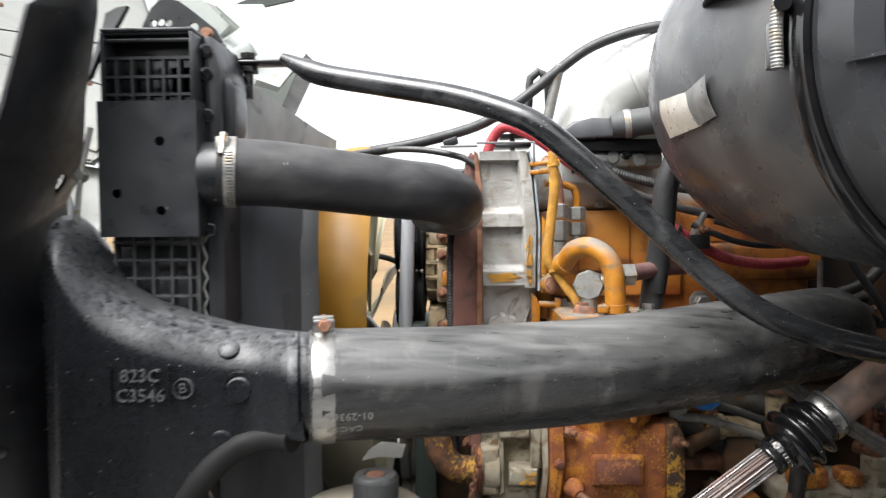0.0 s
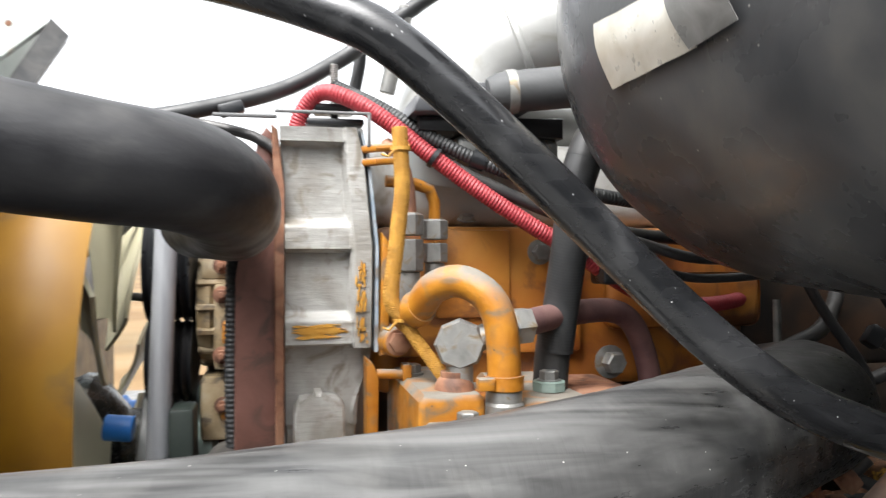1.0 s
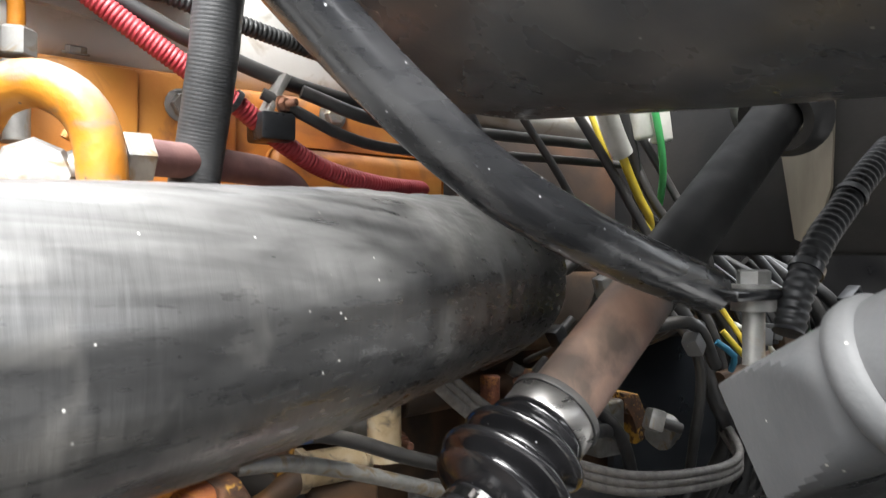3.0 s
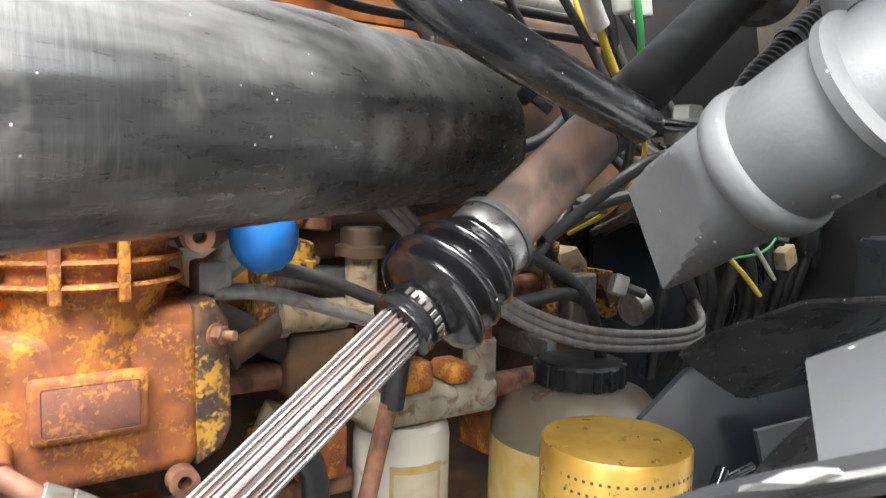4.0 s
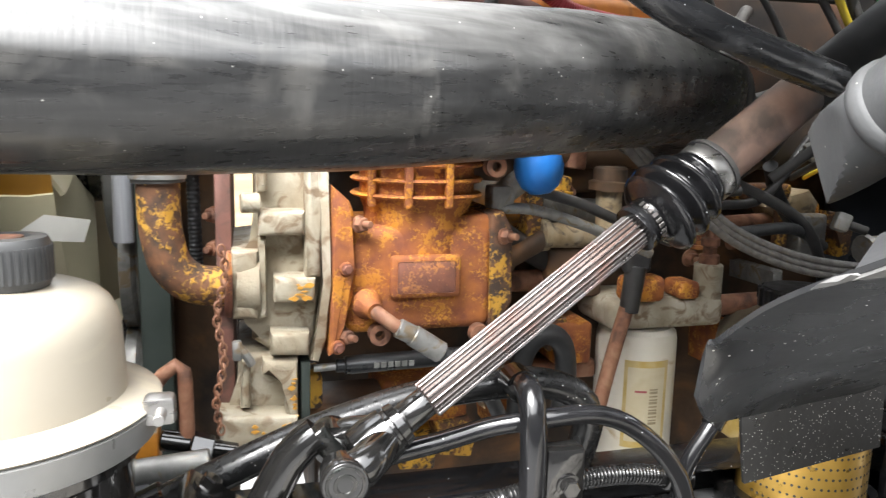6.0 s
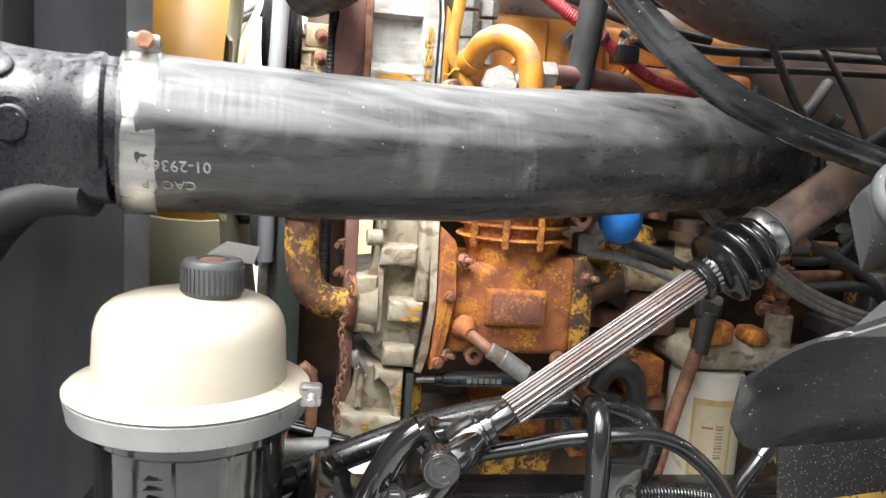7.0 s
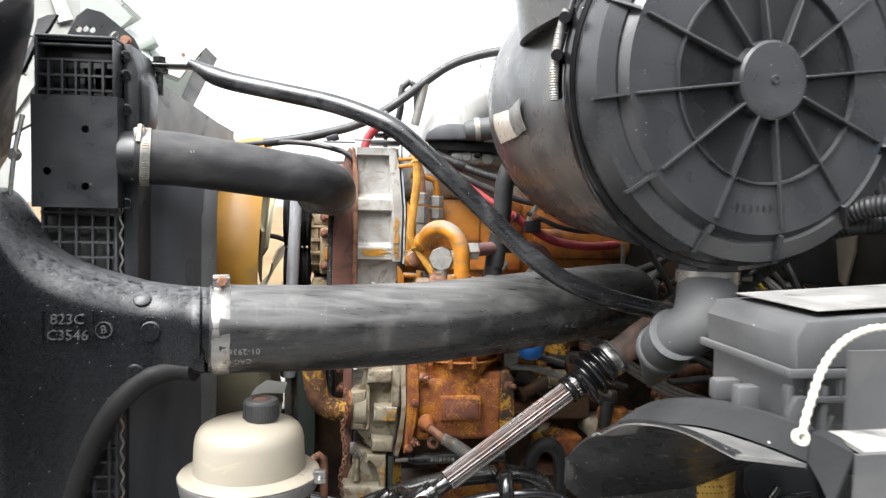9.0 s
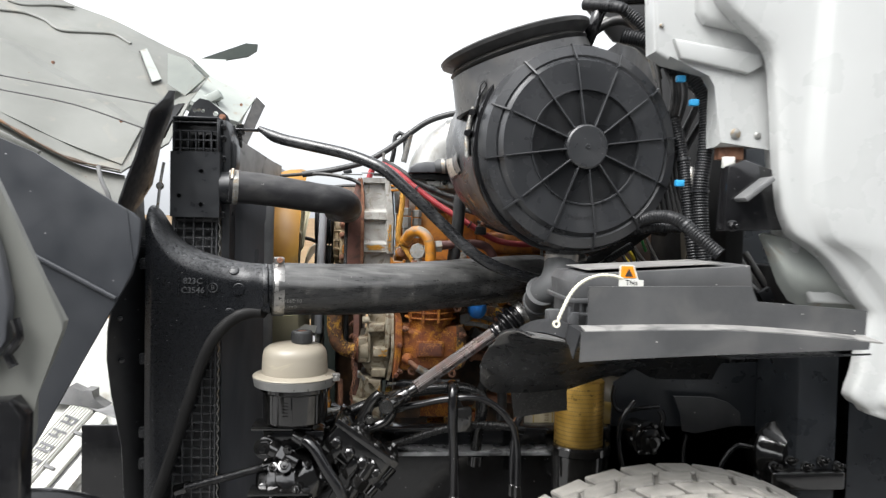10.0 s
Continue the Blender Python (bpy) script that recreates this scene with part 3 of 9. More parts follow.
field = material("dry_grass_field", [(0.125, 0.070, 0.024), (0.175, 0.105, 0.040), (0.20, 0.135, 0.065)], 0.9, scale=0.35, detail=12, bump=0.4, bump_scale=3, stains=((0.10, 0.075, 0.035), 0.08, 0.2))
# assumed ground, its grey kept dark to cut bounce light from below
gravel = material("dark_gravel", [(0.105, 0.104, 0.102), (0.18, 0.178, 0.174)], 0.8, scale=6, detail=12, bump=0.6, bump_scale=40)

# ---- setting: ground ----
nx = 40
bm2 = B()
bmesh.ops.create_grid(bm2, x_segments=nx, y_segments=nx, size=2000)
for v in bm2.verts:
    r = v.co.length
    v.co.x *= 0.002 + (r / 2000) ** 1.0
    v.co.y *= 0.002 + (r / 2000) ** 1.0
    v.co.z = 0.0 if r < 900 else (r - 900) * 0.004
ground = single("ground", bm2, field, (0, 0, 0), "dry tan grass field reaching to the horizon", "ground", kind="structure")
# assumed gravel under the truck, dark to weaken light from below
bm = B()
prism(bm, [(-9, 0.0), (9, 0.0), (9, 0.006), (-9, 0.006)], -7, 9)
single("pavement", bm, gravel, (0, 0, 0), "dark grey gravel under the parked truck, set to limit bounce light", "ground", kind="structure")

# ---- truck: chassis and engine bay walls ----
chassis = thing("truck_chassis", (0.2, 0.9, 0.0), "glossy black steel chassis rail and axle under the engine", "chassis")
bm = B()
box(bm, (-0.55, 0.80, 0.80), (2.6, 0.812, 1.030), 0.004)
part("rail", bm, gloss_black, chassis)
bm = B()
box(bm, (-0.55, 1.65, 0.72), (2.6, 1.72, 0.98), 0.006)
part("rail", bm, gloss_black, chassis)
bm = B()
box(bm, (-0.40, 0.812, 0.66), (0.0, 1.65, 0.78), 0.01)
part("crossmember", bm, dark_void, chassis)
bm = B()
box(bm, (0.56, 0.3, 0.42), (0.70, 2.2, 0.55), 0.02)
part("axle", bm, dark_void, chassis)
bm = B()
box(bm, (0.98, 0.62, 0.30), (1.9, 0.80, 1.28), 0.01)
part("side_box", bm, arch_black, chassis)
bm = B()
box(bm, (-0.10, 0.752, 1.028), (0.62, 0.80, 1.036), 0.003)
part("rail_flange", bm, gloss_black, chassis)
# ledge carries the rail's sky glint in its colour
bm = B()
box(bm, (0.06, 0.742, 0.976), (0.56, 0.80, 0.986), 0.003)
part("rail_ledge", bm, glint_ledge, chassis)
bm = B()
prism(bm, [(0.625, 0.78), (1.3, 0.78), (1.3, 1.19), (0.70, 1.165), (0.64, 1.13)], 0.80, 0.806)
part("splash_shield", bm, arch_black, chassis)

# firewall and cab
cab = thing("truck_cab", (1.3, 1.2, 0.9), "white painted truck cab with a black firewall", "cab")
bm = B()
box(bm, (0.80, 0.60, 1.385), (0.84, 2.1, 2.05), 0.006)
part("firewall", bm, firewall_mat, cab)
bm = B()
box(bm, (1.06, 0.62, 0.90), (1.10, 2.1, 1.40), 0.006)
part("lower_firewall", bm, dark_void, cab)
# unseen wall, added behind the camera so glossy front faces reflect dark
bm = B()
box(bm, (-16, -5.7, 0), (18, -5.5, 4.0))
single("unseen_wall", bm, material("unseen_dark_wall", [(0.040, 0.043, 0.048), (0.062, 0.066, 0.072)], 0.8, scale=1.5), (0, -5.6, 0), "unseen dark wall behind the camera, added to darken reflections", "wall", kind="structure")

# ---- charge air cooler tank ----
cooler = thing("charge_air_cooler", (-0.30, 0.68, 0.80), "glossy black cast end tank with a finned core", "cooler")


def along(x, table):
    xs, zs = [a for a, _ in table], [b for _, b in table]
    return sum(float(np.interp(x + d * 0.003, xs, zs)) for d in range(-4, 5)) / 9


def end_tank(bm):
    low = [(-0.359, 0.70), (-0.345, 0.84), (-0.330, 0.93), (-0.313, 0.99), (-0.288, 1.072), (-0.266, 1.148), (-0.247, 1.206), (-0.226, 1.248), (-0.203, 1.275), (-0.178, 1.293), (-0.150, 1.3025), (-0.115, 1.3045)]
    top = [(-0.359, 1.516), (-0.350, 1.508), (-0.338, 1.490), (-0.324, 1.462), (-0.304, 1.441), (-0.276, 1.426), (-0.238, 1.413), (-0.200, 1.404), (-0.166, 1.4005), (-0.115, 1.3985)]
    front = [(-0.359, 0.628), (-0.355, 0.617), (-0.347, 0.609), (-0.335, 0.606), (-0.26, 0.606), (-0.215, 0.615), (-0.18, 0.618), (-0.155, 0.611), (-0.135, 0.599), (-0.115, 0.5945)]
    back = [(-0.359, 0.727), (-0.22, 0.727), (-0.16, 0.705), (-0.115, 0.689)]
    rings = []
    xs = [-0.359 + 0.244 * (k / 90) for k in range(91)]
    for x in xs:
        zb, zt, yf, yb = along(x, low), along(x, top), along(x, front), along(x, back)
        hy, hz = (yb - yf) / 2, (zt - zb) / 2
        cy, cz = (yb + yf) / 2, (zt + zb) / 2
        rt, rb = min(hy, hz, 0.044), min(hy, hz, 0.016)
        ring = []
        for q in range(4):
            qy, qz = ((1, 1), (-1, 1), (-1, -1), (1, -1))[q]
            r = rt if qz > 0 else rb
            for k in range(15):
                a = math.pi / 2 * (q + k / 14)
                ring.append(bm.verts.new((x, cy + qy * (hy - r) + r * math.cos(a), cz + qz * (hz - r) + r * math.sin(a))))
        rings.append(ring)
    for a, b in zip(rings, rings[1:]):
        for k in range(60):
            bm.faces.new((a[k], a[(k + 1) % 60], b[(k + 1) % 60], b[k]))
    bm.faces.new(rings[0])
    bm.faces.new(rings[-1])
    return bm


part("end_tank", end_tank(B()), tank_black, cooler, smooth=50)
bm = B()
tube(bm, [(-0.128, 0.610, 1.308), (-0.150, 0.619, 1.307), (-0.178, 0.622, 1.299), (-0.203, 0.620, 1.281), (-0.226, 0.618, 1.254), (-0.249, 0.617, 1.210), (-0.268, 0.616, 1.151), (-0.291, 0.616, 1.074), (-0.317, 0.616, 0.991), (-0.334, 0.616, 0.93), (-0.350, 0.616, 0.82)], 0.0125, 20)
part("rolled_edge", bm, column_black, cooler, smooth=60)
bm = B()
lathe(bm, [(0, 0.0480), (0.004, 0.0500), (0.009, 0.0500), (0.012, 0.0470), (0.05, 0.0470)], (-0.137, 0.6365, 1.351), (1, 0.2, 0), 48)
part("neck", bm, tank_black, cooler)
bm = B()
lathe(bm, [(-0.012, 0.0125), (0.004, 0.012), (0.006, 0.0105), (0.006, 0)], (-0.178, 0.6190, 1.351), (0, -1, 0), 32)
part("boss", bm, tank_black, cooler)
bm = B()
lathe(bm, [(-0.012, 0.0175), (0.0012, 0.0168), (0.0012, 0.014), (-0.012, 0.014)], (-0.178, 0.6175, 1.351), (0, -1, 0), 32)
part("ring", bm, tank_black, cooler)
for px, pz, py, tilt in ((-0.190, 1.387, 0.6265, 0.75), (-0.196, 1.304, 0.6175, 0.0)):
    bm = B()
    lathe(bm, [(-0.01, 0.010), (0.0015, 0.0098), (0.0025, 0.008), (0.0025, 0)], (px, py, pz), (0, -1, tilt), 24)
    part("boss", bm, tank_black, cooler)
bm = B()
letters(bm, "823C", 0.0165, Matrix.Translation((-0.264, 0.6060, 1.3665)) @ FRONT, 0.0026)
letters(bm, "C3546", 0.0165, Matrix.Translation((-0.264, 0.6060, 1.3485)) @ FRONT, 0.0026)
part("cast_letters", bm, tank_lettering, cooler)
for x in (-0.2905, -0.2375):
    bm = B()
    box(bm, (x - 0.0006, 0.6032, 1.339), (x + 0.0006, 0.608, 1.377))
    part("cast_frame", bm, tank_black, cooler)
bm = B()
lathe(bm, [(-0.004, 0.0095), (0.0028, 0.0095), (0.0028, 0.0082), (-0.004, 0.0082)], (-0.2275, 0.6125, 1.354), (0, -1, 0), 28, close=True)
letters(bm, "B", 0.013, Matrix.Translation((-0.2275, 0.6125, 1.354)) @ FRONT, 0.003)
part("cast_mark", bm, tank_lettering, cooler)

# finned core behind a plastic guard
bm = B()
box(bm, (-0.335, 0.712, 0.72), (-0.240, 0.75, 1.66), 0.002)
part("core", bm, fin_grey, cooler)
bm = B()
tube(bm, [(-0.2335 + 0.0022 * math.sin(k * 1.57), 0.694, 0.86 + 0.0052 * k) for k in range(128)], 0.0016, 6, raw=True)
part("edge_wire", bm, zinc, cooler)
guard_bar = B()
box(guard_bar, (-0.325, 0.688, -0.0014), (-0.236, 0.696, 0.0014))
bmesh.ops.translate(guard_bar, verts=guard_bar.verts, vec=(0.30, -0.68, -0.80))
guard_bar_mesh = bpy.data.meshes.new("guard_bar")
guard_bar.to_mesh(guard_bar_mesh)
guard_bar.free()
guard_bar_mesh.materials.append(guard_grey)
for k in range(37):
    z = 0.83 + 0.0182 * k
    if 1.295 < z < 1.39:
        continue
    ob = new("guard_bar", guard_bar_mesh)
    ob.parent = cooler
    ob.location = (0, 0, z)
for x in (-0.322, -0.303, -0.284, -0.265, -0.247, -0.238):
    bm = B()
    box(bm, (x - 0.0014, 0.687, 0.82), (x + 0.0014, 0.697, 1.49))
    part("guard_post", bm, guard_grey, cooler)

# ---- radiator side: top guard, cover plate ----
radiator = thing("radiator", (-0.28, 0.72, 1.40), "black radiator side tank with a drilled cover plate and plastic guard", "radiator")
bm = B()
holed(bm, [(-0.324, 1.491), (-0.2275, 1.491), (-0.2275, 1.622), (-0.324, 1.622)], [(-0.2635, 1.583, 0.0046), (-0.264, 1.516, 0.0046), (-0.3065, 1.533, 0.0046)], 0.661, 0.6635)
box(bm, (-0.324, 0.6636, 1.491), (-0.3215, 0.716, 1.622))
box(bm, (-0.230, 0.6636, 1.491), (-0.2275, 0.716, 1.622))
part("cover_plate", bm, plastic, radiator)
bm = B()
box(bm, (-0.32, 0.69, 1.48), (-0.232, 0.78, 1.692), 0.004)
part("side_tank", bm, dark_void, radiator)
# top guard basket
bm = B()
for z in (1.688, 1.681):
    tube(bm, [(-0.319, 0.70, z), (-0.319, 0.668, z), (-0.2325, 0.668, z), (-0.2325, 0.70, z)], 0.0018, 8, raw=True)
box(bm, (-0.321, 0.664, 1.6885), (-0.2305, 0.72, 1.6925), 0.0015)
box(bm, (-0.321, 0.664, 1.622), (-0.3175, 0.72, 1.6885), 0.001)
box(bm, (-0.234, 0.664, 1.622), (-0.2305, 0.72, 1.6885), 0.001)
part("guard_frame", bm, plastic, radiator)
for z in (1.629, 1.646, 1.664):
    bm = B()
    box(bm, (-0.3174, 0.667, z - 0.0014), (-0.2341, 0.676, z + 0.0014))
    part("guard_bar", bm, plastic, radiator)
for k in range(5):
    x = -0.306 + 0.0152 * k
    bm = B()
    box(bm, (x - 0.0013, 0.666, 1.622), (x + 0.0013, 0.677, 1.664))
    part("guard_post", bm, plastic, radiator)
bm = B()
for k in range(5):
    box(bm, (-0.300 + 0.0125 * k, 0.69, 1.632), (-0.2915 + 0.0125 * k, 0.70, 1.66), 0.001)
part("fin_pack", bm, plastic, radiator)
# tank flange with bolts
bm = B()
prism(bm, [(-0.2295, 1.40), (-0.212, 1.40), (-0.212, 1.655), (-0.222, 1.69), (-0.2295, 1.69)], 0.69, 0.78, 0.003)
part("flange", bm, plastic, radiator)
for z in (1.675, 1.652, 1.611, 1.497):
    bm = B()
    hexhead(bm, (-0.226, 0.689, z), (0.5, -1, 0), 0.0052, 0.006, 1.3)
    part("bolt", bm, gloss_black, radiator)
# outlet neck
bm = B()
lathe(bm, [(0, 0.033), (0.02, 0.033), (0.022, 0.031), (0.05, 0.031)], (-0.228, 0.69, 1.552), (1, 0, 0), 32)
part("outlet_neck", bm, plastic, radiator)
# top bracket
bm = B()
holed(bm, [(-0.312, 1.692), (-0.220, 1.692), (-0.226, 1.704), (-0.248, 1.722), (-0.264, 1.734), (-0.282, 1.738), (-0.294, 1.728)], [(-0.250, 1.707, 0.0055), (-0.276, 1.712, 0.004), (-0.284, 1.713, 0.004), (-0.292, 1.712, 0.004)], 0.722, 0.727)
box(bm, (-0.300, 0.727, 1.692), (-0.226, 0.757, 1.697), 0.002)
part("bracket", bm, plastic, radiator)
part("bolt", hexhead(B(), (-0.236, 0.722, 1.700), (0, -1, 0), 0.0055, 0.005, 1.3), rust_steel, radiator)
bm = B()
prism(bm, [(-0.222, 1.585), (-0.207, 1.585), (-0.202, 1.60), (-0.202, 1.640), (-0.208, 1.650), (-0.222, 1.650)], 0.70, 0.74, 0.003)
part("side_bracket", bm, plastic, radiator)

# ---- fan shroud ----
shroud = thing("fan_shroud", (-0.18, 1.2, 0.85), "dark grey plastic fan shroud behind the radiator", "shroud")
bm = B()
rows = []
for z in (0.70, 0.95, 1.15, 1.30, 1.42, 1.50, 1.56):
    dy = 0.0 if z < 1.5 else (z - 1.5) ** 2 * 3.5
    rows.append([(-0.236, 0.724 + dy, z), (-0.222, 0.742 + dy, z), (-0.20, 0.755 + dy, z), (-0.178, 0.775 + dy, z), (-0.160, 0.80 + dy, z)])
sheet(bm, rows, 0.004)
part("side_wall", bm, shroud_mat, shroud, smooth=60)
# rim's upright highlight is put into a paler grey material
bm = B()
rows = []
for z in (0.70, 1.0, 1.3, 1.48, 1.58):
    dy = 0.0 if z < 1.5 else (z - 1.5) ** 2 * 3.5
    rows.append([(-0.160, 0.798 + dy, z), (-0.148, 0.801 + dy, z), (-0.1435, 0.812 + dy, z)])
sheet(bm, rows, 0.003)
part("rim", bm, grey_plastic, shroud, "rim painted paler for its highlight", smooth=60)
bm = B()
rows = [[(-0.224, 0.745, z) for z in (1.50, 1.56, 1.62, 1.658, 1.668)], [(-0.214, 0.82, z) for z in (1.50, 1.56, 1.61, 1.646, 1.658)], [(-0.200, 0.92, z) for z in (1.50, 1.56, 1.60, 1.635, 1.648)], [(-0.184, 1.02, z) for z in (1.50, 1.55, 1.59, 1.622, 1.636)], [(-0.168, 1.09, z) for z in (1.50, 1.55, 1.59, 1.612, 1.628)]]
rows = [[(x, y + 0.03 * max(0, (z - 1.6) / 0.06) ** 2, z) for x, y, z in r] for r in rows]
sheet(bm, rows, 0.004)
part("top_wall", bm, dust_sheen_top, shroud, "thick dusty upper wall", smooth=60)
bm = B()
box(bm, (-0.31, 0.79, 0.72), (-0.24, 1.75, 1.66), 0.006)
part("core_face", bm, dark_void, shroud)

# ---- fan ----
fan = thing("cooling_fan", (-0.10, 1.21, 1.34), "amber plastic engine cooling fan inside the shroud", "fan")
bm = B()
lathe(bm, [(-0.04, 0.0), (-0.04, 0.080), (-0.022, 0.088), (-0.012, 0.086), (0.022, 0.046), (0.055, 0.046), (0.055, 0)], (-0.135, 1.21, 1.272), (1, 0, 0), 40)
part("hub", bm, oily_steel, fan, "dull grey fan hub")
for k in range(8):
    a = radians(180 + 6 + 45 * k)
    bm = B()
    rows = []
    for i in range(8):
        u = i / 7
        r = 0.08 + 0.18 * u
        pitch = radians(52 - 22 * u)
        row = []
        for j in range(7):
            c = (j / 6 - 0.5) * (0.11 + 0.07 * u)
            bow = 0.012 * (1 - (j / 3 - 1) ** 2)
            ax, tz = c * math.cos(pitch) + bow, c * math.sin(pitch) * 1.25
            ang = a + tz / max(r, 0.12)
            row.append((-0.135 + ax * 0.5, 1.21 + r * math.cos(ang), 1.34 + r * math.sin(ang)))
        rows.append(row)
    sheet(bm, rows, 0.004)
    part("blade", bm, olive, fan, smooth=60)
for name, a0, a1, mt in (("ring", 100, 196, amber), ("ring", 196, 300, olive)):
    bm = B()
    rows = []
    for i in range(33):
        a = radians(a0 + (a1 - a0) * i / 32)
        rows.append([(x, 1.21 + r * math.cos(a), 1.34 + r * math.sin(a)) for x, r in ((-0.182, 0.279), (-0.150, 0.288), (-0.118, 0.290), (-0.100, 0.284))])
    sheet(bm, rows, 0.004)
    part(name, bm, mt, fan, smooth=60)

# ---- main charge air hose with clamp ----
hose_path = [(-0.118, 0.637, 1.3510), (-0.06, 0.649, 1.3498), (0.01, 0.662, 1.3486), (0.07, 0.677, 1.349), (0.13, 0.691, 1.3500), (0.19, 0.7048, 1.3540), (0.25, 0.7255, 1.3575), (0.30, 0.7460, 1.361), (0.34, 0.7680, 1.3625), (0.400, 0.7993, 1.366), (0.454, 0.8317, 1.367), (0.480, 0.884, 1.360), (0.482, 0.95, 1.346)]
hose = thing("charge_air_hose", (0.15, 0.70, 1.30), "thick dusty black rubber charge air hose", "hose")
bm = B()


def hose_radius(u, d):
    fine = 0.00003 * math.sin(d * 966 + 3 * math.sin(d * 61)) + 0.00003 * math.sin(d * 1530 + 2 * math.sin(d * 97))
    wrinkle = 0.0003 * math.sin(d * 230 + math.sin(d * 60)) * max(0, 1 - abs(d - 0.50) / 0.18)
    return (0.0522 if d > 0.01 else 0.0514) + fine + wrinkle


tube(bm, hose_path, hose_radius, 120, 0.0016, shape=lambda a: 1 + 0.0045 * math.sin(9 * a + 1) + 0.0034 * math.sin(14 * a + 2.4) + 0.0011 * math.sin(31 * a + 2))
part("tube", bm, rubber, hose, smooth=60)


def wrap_text(bm, text, size, x0, ang, radius, centre, flip=False, slant=0.0):
    """Printed writing laid round a hose that runs along x. ang: degrees from straight up, towards the viewer."""
    t = B()
    letters(t, text, size, Matrix.Identity(4), 0.0002)
    for v in t.verts:
        u, w, h = v.co
        if flip:
            u, w = -u, -w
        a = radians(ang) - w / radius
        v.co = (x0 + u, centre[0] + slant * u - (radius + h) * math.sin(a), centre[1] + (radius + h) * math.cos(a))
    me = bpy.data.meshes.new("t")
    t.to_mesh(me)
    bm.from_mesh(me)
    t.free()
    bpy.data.meshes.remove(me)


bm = B()
wrap_text(bm, "01-29366", 0.0105, -0.0735, 110, 0.0534, (0.6463, 1.3498), True, 0.2)
wrap_text(bm, "CAC LP", 0.0095, -0.079, 125, 0.0534, (0.6450, 1.3499), True, 0.2)
part("print", bm, print_white, hose)
clamp = thing("hose_clamp", (-0.105, 0.64, 1.30), "wide stainless T-bolt clamp round the charge air hose", "clamp")
bm = B()
lathe(bm, [(0, 0.0527), (0.0, 0.0540), (0.0016, 0.0548), (0.0195, 0.0548), (0.021, 0.0540), (0.021, 0.0527)], (-0.1155, 0.6405, 1.3504), (1, 0.19, -0.015), 64, close=True)
part("band", bm, stainless, clamp)
bm = B()
rod(bm, (-0.0985, 0.616, 1.4090), (-0.1115, 0.680, 1.4090), 0.0032)
hexhead(bm, (-0.100, 0.622, 1.4090), (0.2, -1, 0), 0.0055, 0.007, 1.1)
part("t_bolt", bm, rust_steel, clamp)
for y in (0.630, 0.655):
    bm = B()
    box(bm, (-0.010, -0.004, -0.007), (0.010, 0.004, 0.005), 0.002, m=Matrix.Translation((-0.104 - 0.2 * (y - 0.64), y, 1.409)) @ Matrix.Rotation(0.19, 4, "Z"))
    part("trunnion", bm, stainless, clamp)

# ---- upper radiator hose ----
up = thing("radiator_hose", (-0.05, 0.70, 1.51), "black moulded rubber upper radiator hose with a bend", "hose")
bm = B()
tube(bm, [(-0.212, 0.674, 1.554), (-0.16, 0.688, 1.552), (-0.10, 0.705, 1.545), (-0.04, 0.723, 1.537), (-0.002, 0.740, 1.533), (0.018, 0.768, 1.526), (0.022, 0.82, 1.518), (0.018, 0.87, 1.516), (0.004, 0.92, 1.517), (-0.015, 0.97, 1.518)],
     lambda u, s: 0.0335 - 0.0025 * min(1, s / 0.2), 40, 0.006)
part("tube", bm, rubber_dark, up, smooth=60)
bm = B()
wrap_text(bm, "5-21740-001", 0.0085, -0.160, 78, 0.0336, (0.688, 1.5515), False, 0.28)
part("print", bm, print_white, up)
wclamp = thing("worm_clamp", (-0.20, 0.69, 1.515), "narrow stainless worm-drive clamp on the radiator hose", "clamp")
bm = B()
lathe(bm, [(0, 0.0336), (0, 0.0350), (0.011, 0.0350), (0.011, 0.0336)], (-0.2055, 0.6755, 1.5538), (1, 0.26, -0.04), 48, close=True)
part("band", bm, zinc, wclamp)
bm = B()
for k in range(24):
    a = radians(60 + 5 * k)
    c = Vector((-0.2 + 0.009 * math.sin(a), 0.677 - 0.0351 * math.sin(a), 1.5535 + 0.0351 * math.cos(a)))
    box(bm, (-0.0035, -0.0006, -0.0004), (0.0035, 0.0006, 0.0006), m=Matrix.Translation(c) @ Matrix.Rotation(a, 4, "X"))
part("thread", bm, zinc, wclamp)
bm = B()
box(bm, (-0.2065, 0.650, 1.568), (-0.1935, 0.662, 1.586), 0.002)
part("housing", bm, zinc, wclamp)
bm = B()
rod(bm, (-0.199, 0.654, 1.589), (-0.199, 0.645, 1.568), 0.0038, seg=6)
part("screw", bm, zinc, wclamp)

# ---- stay rod from radiator to firewall ----
stay = thing("radiator_stay_rod", (0.1, 0.72, 1.40), "bent black steel radiator stay rod with flattened ends", "rod")
stay_path = [(-0.17, 0.776, 1.686), (-0.125, 0.759, 1.664), (-0.055, 0.74, 1.648), (0.018, 0.721, 1.632), (0.069, 0.701, 1.614), (0.104, 0.688, 1.596), (0.146, 0.681, 1.56), (0.19, 0.679, 1.52), (0.232, 0.676, 1.48), (0.273, 0.667, 1.441), (0.315, 0.663, 1.412), (0.357, 0.661, 1.394), (0.4, 0.663, 1.381), (0.47, 0.672, 1.365)]
bm = B()
tube(bm, stay_path, lambda u, s: 0.0122 * min(1, 0.45 + s * 14), 24, 0.008)
part("tube", bm, rod_black, stay, smooth=60)
bm = B()
box(bm, (-0.245, 0.776, 1.680), (-0.168, 0.800, 1.685), 0.002)
part("flat_end", bm, gloss_black, stay)
bm = B()
